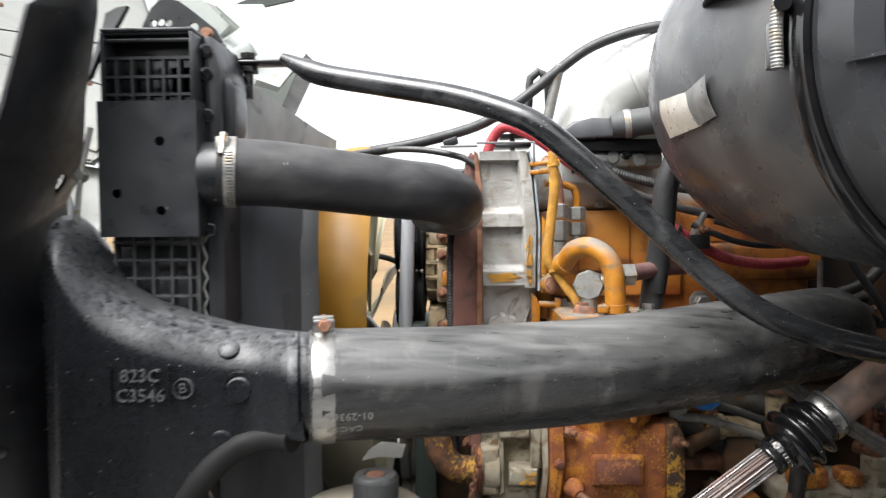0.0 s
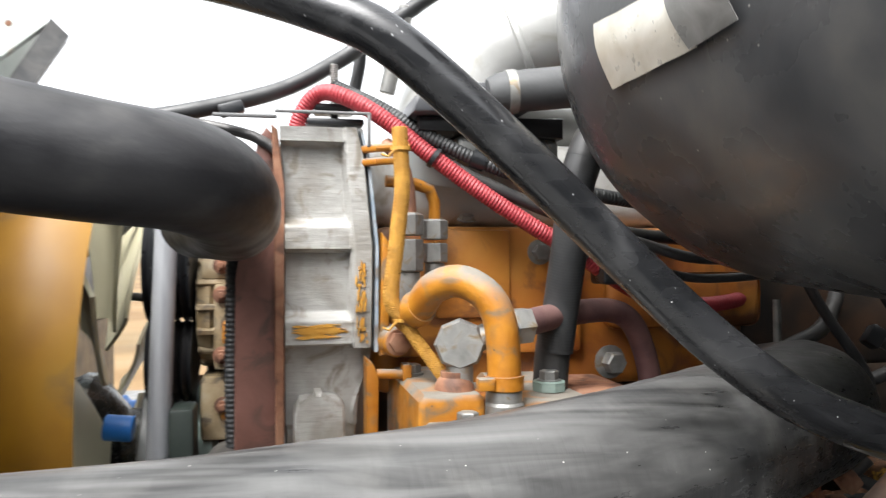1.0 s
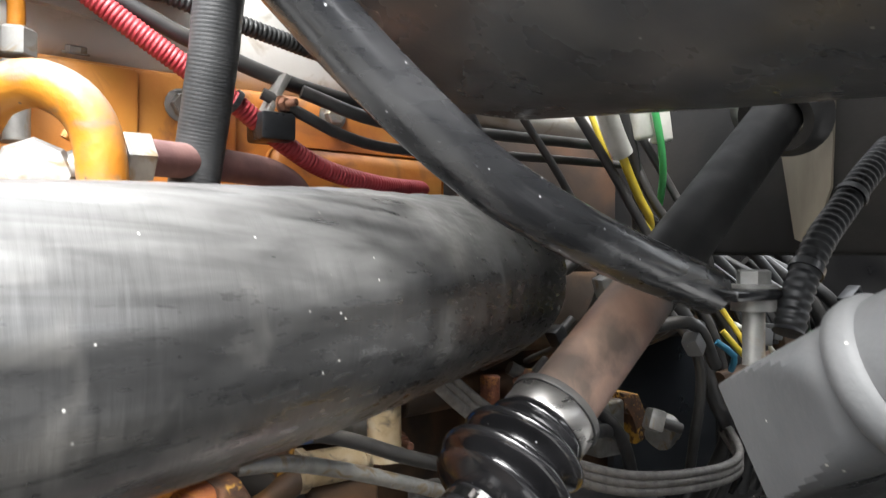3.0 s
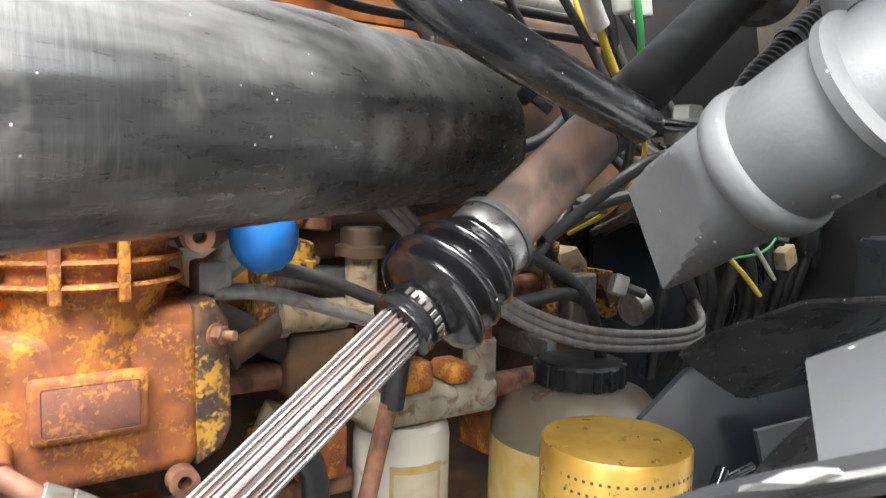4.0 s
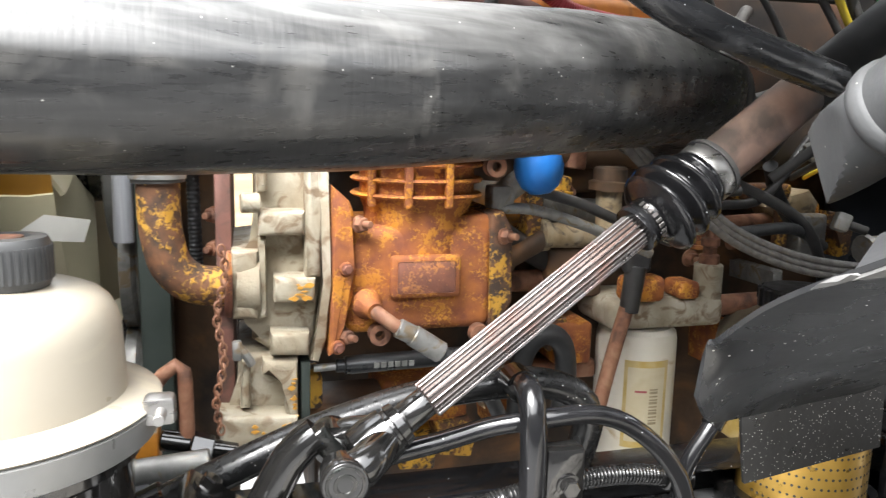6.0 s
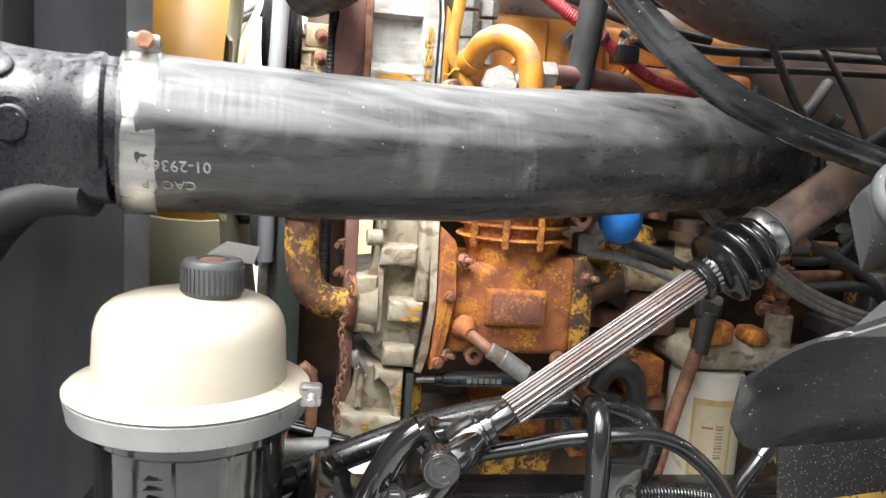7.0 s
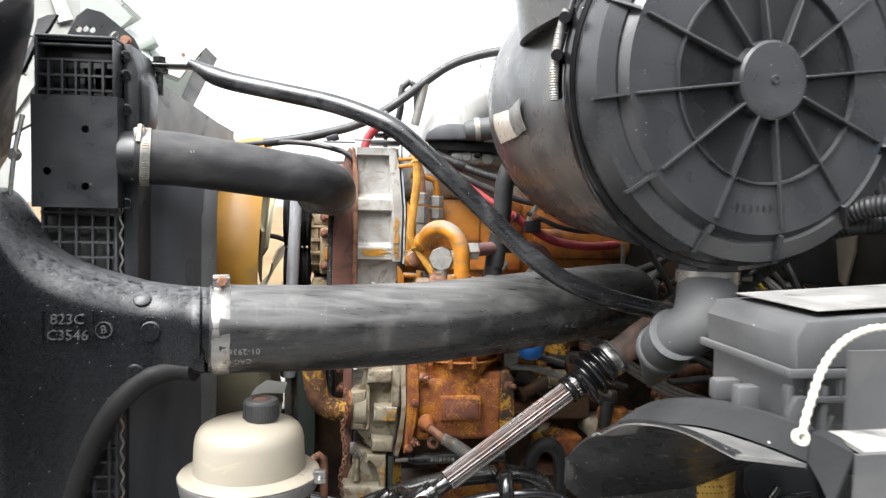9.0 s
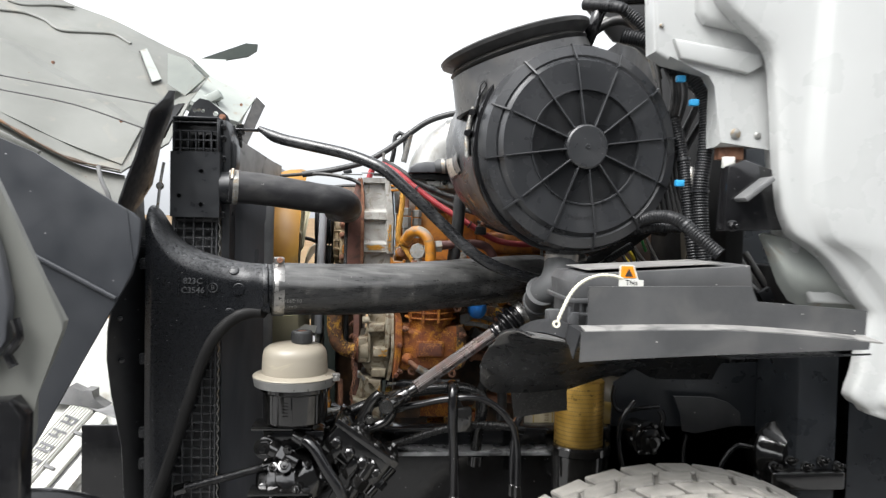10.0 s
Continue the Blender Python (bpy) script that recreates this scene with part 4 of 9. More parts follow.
box(bm, (0.465, 0.652, 1.360), (0.525, 0.678, 1.366), 0.002)
part("flat_end", bm, gloss_black, stay)
bm = B()
hexhead(bm, (-0.213, 0.790, 1.685), (0, 0, 1), 0.009, 0.010, 1.4)
lathe(bm, [(0, 0.012), (0.006, 0.012), (0.006, 0.006), (0.035, 0.006)], (-0.213, 0.79, 1.679), (0, 0, -1), 12)
part("bolt", bm, oily_steel, stay)
bm = B()
hexhead(bm, (0.500, 0.665, 1.366), (0, 0, 1), 0.009, 0.010, 1.4)
lathe(bm, [(0, 0.012), (0.006, 0.012), (0.006, 0.006), (0.035, 0.006)], (0.500, 0.665, 1.360), (0, 0, -1), 12)
part("bolt", bm, zinc, stay)

# ---- rubber baffle beside the radiator ----
baffle = thing("rubber_baffle", (-0.40, 0.72, 0.80), "black rubber side baffle strip clipped beside the cooler", "baffle")
bm = B()
edge = [((-0.310, 0.640, 1.736), (-0.316, 0.620, 1.735)), ((-0.314, 0.650, 1.718), (-0.320, 0.600, 1.715)), ((-0.317, 0.655, 1.705), (-0.334, 0.570, 1.688)), ((-0.335, 0.678, 1.670), (-0.345, 0.570, 1.650)), ((-0.354, 0.700, 1.633), (-0.359, 0.570, 1.602)), ((-0.368, 0.722, 1.595), (-0.375, 0.570, 1.560)), ((-0.382, 0.740, 1.557), (-0.388, 0.570, 1.520)), ((-0.402, 0.748, 1.528), (-0.396, 0.578, 1.475)), ((-0.398, 0.742, 1.49), (-0.402, 0.588, 1.43)), ((-0.382, 0.722, 1.455), (-0.407, 0.597, 1.38)), ((-0.364, 0.700, 1.42), (-0.415, 0.610, 1.32)), ((-0.362, 0.700, 1.32), (-0.428, 0.620, 1.262)), ((-0.362, 0.700, 1.22), (-0.433, 0.630, 1.205)), ((-0.363, 0.700, 1.14), (-0.430, 0.645, 1.133)), ((-0.366, 0.700, 1.03), (-0.415, 0.660, 1.027)), ((-0.370, 0.700, 0.92), (-0.413, 0.670, 0.92)), ((-0.374, 0.700, 0.72), (-0.413, 0.670, 0.72))]
rows = []
for (a, b), (c, d) in zip(edge, edge[1:]):
    for i in range(10):
        inner, outer = Vector(a).lerp(Vector(c), i / 10), Vector(b).lerp(Vector(d), i / 10)
        rows.append([inner.lerp(outer, k / 36) + Vector((0.006 * math.sin(math.pi * k / 36), 0, 0)) for k in range(37)])
sheet(bm, rows, 0.004)
eye = Vector((-0.3825, 0.697, 1.5455))  # oval hole through the strip
bmesh.ops.delete(bm, geom=[f for f in bm.faces if (f.calc_center_median() - eye).length < 0.0105], context="FACES")
part("strip", bm, baffle_rubber, baffle, smooth=60)
bm = B()
sheet(bm, [[(-0.306, 0.700, 1.722), (-0.318, 0.702, 1.721), (-0.330, 0.704, 1.716)], [(-0.316, 0.700, 1.704), (-0.324, 0.702, 1.702), (-0.334, 0.704, 1.698)], [(-0.332, 0.700, 1.682), (-0.336, 0.702, 1.680), (-0.342, 0.704, 1.676)], [(-0.345, 0.700, 1.652), (-0.349, 0.702, 1.650), (-0.354, 0.704, 1.648)]], 0.005)
part("upper_fin", bm, baffle_rubber, baffle, smooth=60)
bm = B()
box(bm, (-0.371, 0.664, 0.72), (-0.361, 0.70, 1.425), 0.004)
part("edge_channel", bm, gloss_black, baffle)
for z0, z1 in ((1.02, 1.18), (0.84, 0.97)):
    part("hinge_pin", rod(B(), (-0.366, 0.660, z0), (-0.366, 0.660, z1), 0.0036, seg=10), zinc, baffle)
for z in (1.440, 1.396, 1.205, 1.056, 0.992):
    bm = B()
    box(bm, (-0.380, 0.652, z - 0.011), (-0.360, 0.665, z + 0.011), 0.003)
    box(bm, (-0.374, 0.648, z - 0.006), (-0.364, 0.653, z + 0.006), 0.002)
    part("clip", bm, plastic, baffle)
for x, z in ((-0.420, 1.290), (-0.420, 1.205)):
    bm = B()
    lathe(bm, [(0, 0.006), (0.002, 0.005), (0.003, 0)], (x + 0.012, 0.628 + 0.01 * (z < 1.25), z), (0.5, -1, 0), 16)
    part("rivet", bm, gloss_black, baffle)
bm = B()
tube(bm, [(-0.345, 0.69, 1.60), (-0.347, 0.672, 1.552), (-0.350, 0.668, 1.51), (-0.355, 0.668, 1.475)], 0.003, 8)
hexhead(bm, (-0.347, 0.674, 1.552), (0, -1, 0), 0.006, 0.006)
part("prop_wire", bm, zinc, baffle)

# ---- air cleaner ----
AX = Vector((-0.139, 0.990, 0.0)).normalized()
LID = Vector((0.4645, 0.452, 1.632))
cleaner = thing("air_cleaner", (0.45, 0.60, 1.44), "large round black plastic engine air cleaner", "air filter")
bm = B()
lathe(bm, [(0.040, 0.180), (0.045, 0.187), (0.060, 0.190), (0.063, 0.187), (0.10, 0.1875), (0.20, 0.189), (0.33, 0.189), (0.365, 0.184), (0.395, 0.172), (0.42, 0.154), (0.44, 0.125), (0.45, 0.08), (0.452, 0.0)], LID, AX, 96)
for v in bm.verts:  # the far end narrows a little and sits higher
    s = max(0.0, (v.co - LID).dot(AX) - 0.06)
    c = LID + AX * (v.co - LID).dot(AX)
    v.co = c + (v.co - c) * (1 - 0.10 * s) + Vector((0, 0, 0.065 * s))
part("canister", bm, canister_black, cleaner, smooth=40)
lid = part("lid", lathe(B(), [(0.050, 0.150), (0.050, 0.1895), (0.044, 0.1900), (0.034, 0.1885), (0.016, 0.1835), (0.011, 0.166), (0.013, 0.1625), (0.008, 0.158), (0.004, 0.155), (0.004, 0.104), (0.0065, 0.1025), (0.0065, 0.041), (-0.004, 0.0395), (-0.006, 0.0365), (-0.006, 0.0)], LID, AX, 120), lid_black, cleaner, smooth=10)
LX, LY, LZ = frame_of(AX)
LID_M = Matrix((( *LX, 0), (*LY, 0), (*LZ, 0), (0, 0, 0, 1))).transposed()
LID_M.translation = LID
side = Vector((AX.y, -AX.x, 0))  # right along the lid
face = Matrix.Identity(4)
for i, c in enumerate((side, Vector((0, 0, 1)), -AX)):
    face[0][i], face[1][i], face[2][i] = c
face.translation = LID
for k in range(12):
    a = radians(30 * k + 8)
    bm = B()
    box(bm, (0.039, -0.0013, -0.010), (0.150, 0.0013, 0.0050), 0.0008, 1, m=face @ Matrix.Rotation(a, 4, "Z"))
    for v in bm.verts:  # ribs fall away outwards
        p = face.inverted() @ v.co
        r = math.hypot(p.x, p.y)
        if p.z > 0:
            p.z *= max(0.0, 1 - (r - 0.04) / 0.13)
            v.co = face @ p
    part("rib", bm, lid_black, lid)
for k in range(12):
    a = radians(30 * k + 8)
    bm = B()
    prism(bm, [(0.153, -0.012), (0.1875, -0.022), (0.1875, -0.0145), (0.158, 0.0005)], -0.0014, 0.0014, m=face @ Matrix.Rotation(a, 4, "Z"))
    part("gusset", bm, lid_black, lid)
bm = B()
lathe(bm, [(0.006, 0.1055), (0.0005, 0.1045), (0.0005, 0.1025), (0.006, 0.1015)], LID, AX, 72)
part("ring_rib", bm, lid_black, lid)
bm = B()
lathe(bm, [(-0.005, 0.0048), (-0.0075, 0.0045), (-0.0078, 0.0032), (-0.0068, 0.0028), (-0.0068, 0)], LID, AX, 20)
part("centre_button", bm, lid_black, lid)
bm = B()
letters(bm, "TOP", 0.022, face @ Matrix.Translation((0.028, 0.138, -0.0055)), 0.0012)
part("raised_letters", bm, lid_black, lid)
bm = B()
for k in range(8):
    w = 0.0042
    x = -0.032 + k * 0.0078
    box(bm, (x, -0.1335, -0.008), (x + w, -0.1245 + (0.003 if k == 0 else 0), -0.0040), 0.0006, 1, m=face)
box(bm, (-0.034, -0.1365, -0.008), (0.030, -0.1352, -0.0042), m=face)
part("raised_mark", bm, lid_black, lid)
bm = B()
box(bm, (-0.0505, -0.1225, -0.0055), (-0.0485, -0.1165, -0.0045), m=face)
part("white_fleck", bm, white_sticker, lid)
# clamp ring and latch
bm = B()
lathe(bm, [(0.052, 0.188), (0.052, 0.1955), (0.056, 0.1975), (0.066, 0.1975), (0.070, 0.1955), (0.070, 0.188)], LID, AX, 96, close=True)
part("clamp_ring", bm, gloss_black, cleaner)


def on_can(deg, s, r):
    a = radians(deg)
    return LID + AX * s + (side * math.cos(a) + Vector((0, 0, 1)) * math.sin(a)) * r


latch = part("latch", rod(B(), on_can(152, 0.070, 0.206), on_can(176, 0.070, 0.204), 0.0040, seg=12), gloss_black, cleaner)
bm = B()
ribbed(bm, [on_can(d, 0.068, 0.2055) for d in (160, 166, 172, 178, 186)], 0.0048, 0.0026, 0.15, 12)
part("threaded_rod", bm, zinc, latch)
for d in (163, 174):
    bm = B()
    c = on_can(d, 0.066, 0.202)
    tube(bm, [c + Vector((-0.006, -0.012, 0)), c + Vector((0, 0, 0.002)), c + Vector((0.006, 0.014, 0))], 0.006, 10)
    part("trunnion", bm, gloss_black, latch)
bm = B()
c = on_can(180, 0.086, 0.193)
box(bm, (-0.006, -0.011, -0.018), (0.004, 0.011, 0.018), 0.002, m=Matrix.Translation(c))
part("catch_plate", bm, gloss_black, latch)
bm = B()
tube(bm, [on_can(154, 0.062, 0.206), on_can(149, 0.062, 0.214), on_can(146, 0.062, 0.212), on_can(147, 0.062, 0.206), on_can(156, 0.064, 0.206)], 0.0022, 8)
part("latch_loop", bm, gloss_black, latch)
# foil label
bm = B()
A, Bc, C, D = Vector((0.2375, 0.737, 1.6265)), Vector((0.2455, 0.664, 1.6245)), Vector((0.254, 0.653, 1.5905)), Vector((0.2475, 0.733, 1.587))
rows = [[A.lerp(Bc, j / 6).lerp(D.lerp(C, j / 6), i / 6) + Vector((-0.0012 - 0.003 * math.sin(math.pi * i / 6) - 0.0004 * math.sin(j * 2.1 + i), 0, 0)) for j in range(7)] for i in range(7)]
sheet(bm, rows, 0.0006)
part("label", bm, foil, cleaner)
bm = B()
E, F = Vector((0.2500, 0.626, 1.633)), Vector((0.2575, 0.619, 1.595))
rows = [[Bc.lerp(E, j / 5).lerp(C.lerp(F, j / 5), i / 6) + Vector((-0.0022 - 0.0032 * math.sin(math.pi * i / 6) - 0.0008 * (j == 0), 0.004, 0)) for j in range(6)] for i in range(7)]
sheet(bm, rows, 0.0006)
part("label_strip", bm, worn_foil, cleaner, "scuffed grey strip beside the foil label")
# top inlet with rubber seal
T0, TA = Vector((0.368, 0.60, 1.800)), Vector((-0.30, 0.0, 0.954)).normalized()
bm = B()
lathe(bm, [(-0.06, 0.150), (0.0, 0.140), (0.012, 0.138)], T0, TA, 48)
part("inlet", bm, canister_black, cleaner)
bm = B()
lathe(bm, [(0.0, 0.125), (0.006, 0.138), (0.012, 0.130), (0.020, 0.139), (0.026, 0.131), (0.034, 0.142), (0.040, 0.150), (0.047, 0.1515), (0.050, 0.147), (0.048, 0.125)], T0, TA, 64)
part("inlet_seal", bm, rubber_small, cleaner)

# dust valve below
valve = thing("dust_valve", (0.41, 0.56, 1.30), "grey rubber duckbill dust valve under the air cleaner", "valve")
bm = B()
c0 = Vector((0.407, 0.556, 1.341))
D = Vector((0.07, 0.86, -0.50)).normalized()
tube(bm, [(0.446, 0.528, 1.462), (0.4445, 0.529, 1.430), (0.438, 0.520, 1.401), (0.424, 0.512, 1.376), c0 - D * 0.032, c0], lambda u, s: 0.0325 - 0.0045 * min(1, max(0, (u - 0.35) / 0.4)), 40, 0.005)
part("neck", bm, valve_grey, valve, smooth=60)
bm = B()
lathe(bm, [(0, 0.0328), (0.0, 0.0345), (0.014, 0.0345), (0.014, 0.0328)], (0.4445, 0.530, 1.421), (0.0, -0.0, 1), 40, close=True)
part("clamp_band", bm, stainless, valve)
bm = B()
tube(bm, [(0.478, 0.516, 1.428), (0.486, 0.51, 1.428)], 0.004, 8, raw=True)
part("clamp_screw", bm, stainless, valve)
bm = B()
lathe(bm, [(-0.0075, 0.0265), (-0.0068, 0.0292), (-0.0045, 0.0308), (0.0, 0.0314), (0.0045, 0.0306), (0.006, 0.0285), (0.0065, 0.026)], c0, D, 56)
part("collar", bm, valve_grey, valve, smooth=60)
bm = B()
lathe(bm, [(-0.003, 0.0275), (-0.002, 0.0302), (0.002, 0.0302), (0.003, 0.0275)], c0 - D * 0.047, D, 56)
part("ridge", bm, valve_grey, valve, smooth=60)
w = Vector((-0.05, -0.5, -0.86))
w = (w - D * w.dot(D)).normalized()
u = D.cross(w)
bm = B()
rings = []
for i in range(13):
    t = i / 12
    ra, rb = 0.0272 - 0.002 * t + 0.0 * t, 0.0272 * (1 - t) ** 0.75 + 0.0016
    # the flat faces run out of the round sides along a curved crease
    ring = []
    for k in range(48):
        a = 2 * math.pi * k / 48
        y = ra * math.cos(a)
        x = 0.0272 * math.sin(a)
        lim = 0.0285 * (1 - t) + 0.0016
        x = max(-lim, min(lim, x))
        ring.append(bm.verts.new(c0 + D * (0.003 + 0.066 * t) + w * y + u * x))
    rings.append(ring)
for a, b in zip(rings, rings[1:]):
    for k in range(48):
        bm.faces.new((a[k], a[(k + 1) % 48], b[(k + 1) % 48], b[k]))
bm.faces.new(rings[0])
bm.faces.new(rings[-1])
part("duckbill", bm, valve_grey, valve, smooth=22)
for p in ((0.408, 0.518, 1.352), (0.400, 0.529, 1.338), (0.414, 0.508, 1.366)):
    q = Vector(p)
    s = (q - c0).dot(D)
    out = (q - c0 - D * s).normalized()
    bm = B()
    lathe(bm, [(-0.004, 0.0018), (0.0012, 0.0015), (0.0018, 0)], c0 + D * s + out * 0.0283, out, 10)
    part("nub", bm, valve_grey, valve)

# silver intake pipe behind
intake = thing("intake_pipe", (0.22, 0.97, 1.56), "silver steel intake elbow between air cleaner and turbo", "pipe")
bm = B()
tube(bm, [(0.46, 0.93, 1.725), (0.38, 0.97, 1.725), (0.31, 1.01, 1.712), (0.255, 1.04, 1.682), (0.222, 1.05, 1.63), (0.212, 1.06, 1.56)], 0.056, 40, 0.01)
part("elbow", bm, silver_pipe, intake, smooth=60)
for p, d in (((0.285, 1.025, 1.700), (-0.85, 0.35, -0.35)),):
    bm = B()
    lathe(bm, [(-0.004, 0.0575), (-0.002, 0.0605), (0.002, 0.0605), (0.004, 0.0575)], p, d, 40)
    part("bead", bm, silver_pipe, intake)

# ---- reservoir ----
res = thing("fluid_reservoir", (-0.070, 0.64, 1.06), "cream plastic fluid reservoir on a glossy black canister", "reservoir")
bm = B()
lathe(bm, [(0.0, 0.0), (0.0, 0.0665), (0.010, 0.0655), (0.042, 0.0640), (0.050, 0.0622), (0.056, 0.0590), (0.0605, 0.0540), (0.0640, 0.0455), (0.0668, 0.033), (0.0690, 0.016), (0.070, 0.0)], (-0.070, 0.64, 1.176), (0, 0, 1), 64)
part("bowl", bm, cream, res, smooth=45)
bm = B()
lathe(bm, [(0, 0.0), (0, 0.019), (0.004, 0.0205)] + [(0.022, 0.0205), (0.025, 0.019), (0.0255, 0.012), (0.024, 0.010), (0.024, 0.0)], (-0.056, 0.632, 1.243), (0, 0, 1), 40)
cap = part("cap", bm, grey_conduit, res)
for k in range(40):
    a = 2 * math.pi * k / 40
    bm = B()
    c = Vector((-0.056 + 0.0205 * math.cos(a), 0.632 + 0.0205 * math.sin(a), 1.247))
    box(bm, (-0.0008, -0.0008, 0), (0.0008, 0.0008, 0.017), m=Matrix.Translation(c) @ Matrix.Rotation(a, 4, "Z"))
    part("grip", bm, grey_conduit, cap)
bm = B()
lathe(bm, [(0, 0.0), (0, 0.0085), (0.001, 0.0085), (0.001, 0)], (-0.056, 0.632, 1.2672), (0, 0, 1), 24)
part("cap_mark", bm, rust_steel, cap)
bm = B()
lathe(bm, [(0.0125, 0.064), (0.0125, 0.0815), (0.0140, 0.0830), (0.0158, 0.0815), (0.0175, 0.0750), (0.020, 0.064)], (-0.070, 0.64, 1.164), (0, 0, 1), 72, close=True)
part("lip", bm, cream, res, smooth=60)
bm = B()
lathe(bm, [(-0.005, 0.070), (-0.005, 0.0785), (-0.004, 0.0800), (0.0115, 0.0828), (0.0123, 0.0815), (0.0123, 0.070)], (-0.070, 0.64, 1.164), (0, 0, 1), 72, close=True)
part("band", bm, alu_band, res)
bm = B()
box(bm, (0.006, 0.612, 1.170), (0.022, 0.624, 1.186), 0.003)
rod(bm, (0.015, 0.60, 1.178), (0.015, 0.635, 1.178), 0.003)
part("band_screw", bm, stainless, res)
bm = B()
lathe(bm, [(0, 0.0), (0, 0.060), (0.004, 0.064), (0.06, 0.065), (0.064, 0.070), (0.078, 0.070), (0.08, 0.06), (0.08, 0)], (-0.068, 0.64, 1.086), (0, 0, 1), 48)
part("lower_can", bm, wet_black, res)
part("can_seam", box(B(), (-0.0695, 0.5745, 1.092), (-0.0665, 0.578, 1.146), 0.0008), wet_black, res)
bm = B()
box(bm, (-0.135, 0.645, 1.03), (-0.01, 0.72, 1.062), 0.006)
part("bracket", bm, wet_black, res)
bm = B()
for k in range(5):
    box(bm, (-0.086, 0.5738, 1.108 + 0.0065 * k), (-0.075, 0.5765, 1.1092 + 0.0065 * k))
part("raised_marks", bm, wet_black, res)

# ---- engine ----
engine = thing("diesel_engine", (0.4, 1.2, 0.80), "orange painted diesel engine with grimy rusted side", "engine")
bm = B()
box(bm, (0.135, 1.00, 1.36), (0.52, 1.55, 1.515), 0.012, 3)
part("block", bm, engine_orange, engine)
# rear of the block, its shade put into a near-black colour
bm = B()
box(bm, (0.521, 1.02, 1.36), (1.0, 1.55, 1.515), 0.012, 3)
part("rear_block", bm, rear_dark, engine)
bm = B()
box(bm, (0.14, 1.09, 0.80), (1.0, 1.55, 1.365), 0.012, 3)
part("lower_block", bm, grime_brown, engine)
bm = B()
box(bm, (0.150, 0.988, 1.395), (0.335, 1.004, 1.515), 0.005)
part("side_cover", bm, engine_orange, engine)
bm = B()
box(bm, (0.190, 0.982, 1.43), (0.262, 0.992, 1.512), 0.004)
part("raised_pad", bm, engine_orange, engine)
bm = B()
box(bm, (0.12, 1.02, 1.516), (0.98, 1.50, 1.60), 0.02, 3)
part("head", bm, head_white, engine)
bm = B()
box(bm, (0.20, 1.06, 1.60), (0.98, 1.46, 1.655), 0.025, 3)
part("valve_cover", bm, silver_pipe, engine)
bm = B()
box(bm, (0.40, 1.02, 1.28), (0.98, 1.10, 1.38), 0.02, 3)
part("side_gallery", bm, grime_brown, engine)
bm = B()
box(bm, (0.36, 0.985, 1.415), (0.53, 1.002, 1.47), 0.012, 3)
part("side_gallery", bm, engine_orange, engine)
for x, z, y in ((0.292, 1.491, 0.988), (0.30, 1.405, 0.988), (0.42, 1.50, 0.999), (0.55, 1.50, 0.999)):
    bm = B()
    hexhead(bm, (x, y, z), (0, -1, 0), 0.0085, 0.009, 1.45)
    part("bolt", bm, zinc, engine)
bm = B()
hexhead(bm, (0.353, 0.968, 1.388), (0.1, -1, 0), 0.0105, 0.016, 1.5)
part("plug", bm, zinc, engine)
bm = B()
hexhead(bm, (0.225, 1.005, 1.521), (0, -0.3, 1), 0.007, 0.006, 1.3)
part("bolt", bm, zinc, engine)

# ---- front gear housing (upper) ----
gear = thing("gear_housing", (0.09, 1.0, 1.36), "weathered silver cast front gear housing with ribbed panels", "engine part")
bm = B()
prism(bm, [(0.056, 1.30), (0.110, 1.30), (0.122, 1.405), (0.126, 1.42), (0.126, 1.495), (0.120, 1.565), (0.114, 1.592), (0.052, 1.588), (0.054, 1.555)], 0.962, 1.10, 0.002)
part("case", bm, gear_cast, gear)


def ease(a, b, v):
    t = min(1, max(0, (v - a) / (b - a)))
    return t * t * (3 - 2 * t)


def gear_relief(x, z):
    """How far the cast front stands proud: cross ribs, side flange and the part that falls back below."""
    if z < 1.411:
        return -0.001 - (1.411 - z) * 0.10
    rib = max(0.0115 * ease(lo - 0.0012, lo + 0.0012, z) * (1 - ease(hi - 0.005, hi + 0.003, z)) for lo, hi in ((1.4135, 1.439), (1.4925, 1.517), (1.582, 1.62)))
    left = 0.1085 - 0.006 * ease(1.50, 1.594, z)
    return max(rib, 0.0150 * ease(left - 0.001, left + 0.003, x))


rows = []
for i in range(150):
    z = 1.345 + 0.250 * i / 149
    xl = 0.056 - 0.004 * ease(1.55, 1.59, z)
    xr = 0.112 + 0.0165 * ease(1.35, 1.415, z) + 0.0015 * min(1, max(0, (z - 1.415) / 0.08)) - 0.007 * min(1, max(0, (z - 1.495) / 0.075)) - 0.0062 * min(1, max(0, (z - 1.57) / 0.025))
    row = []
    for j in range(44):
        x = xl + (xr - xl) * j / 43
        rim = ease(0, 0.0025, xr - x)
        row.append((x, 0.953 - gear_relief(x, z) * rim + 0.0035 * (1 - rim) + 0.0005 * noise.noise(Vector((x, 0.2, z)) * 90) + 0.00015 * noise.noise(Vector((x, 0.7, z)) * 420), z))
    rows.append(row)
bm = B()
sheet(bm, rows, 0.004)
part("cast_front", bm, gear_cast, gear, smooth=60)
bm = B()
prism(bm, [(0.062, 1.335), (0.104, 1.335), (0.103, 1.366), (0.098, 1.372), (0.086, 1.373), (0.085, 1.377), (0.079, 1.377), (0.078, 1.373), (0.067, 1.371), (0.062, 1.362)], 0.932, 0.962, 0.003, 3)
rough_up(bm, 0.0006, 70)
part("cast_lump", bm, gear_cast, gear, smooth=50)
bm = B()
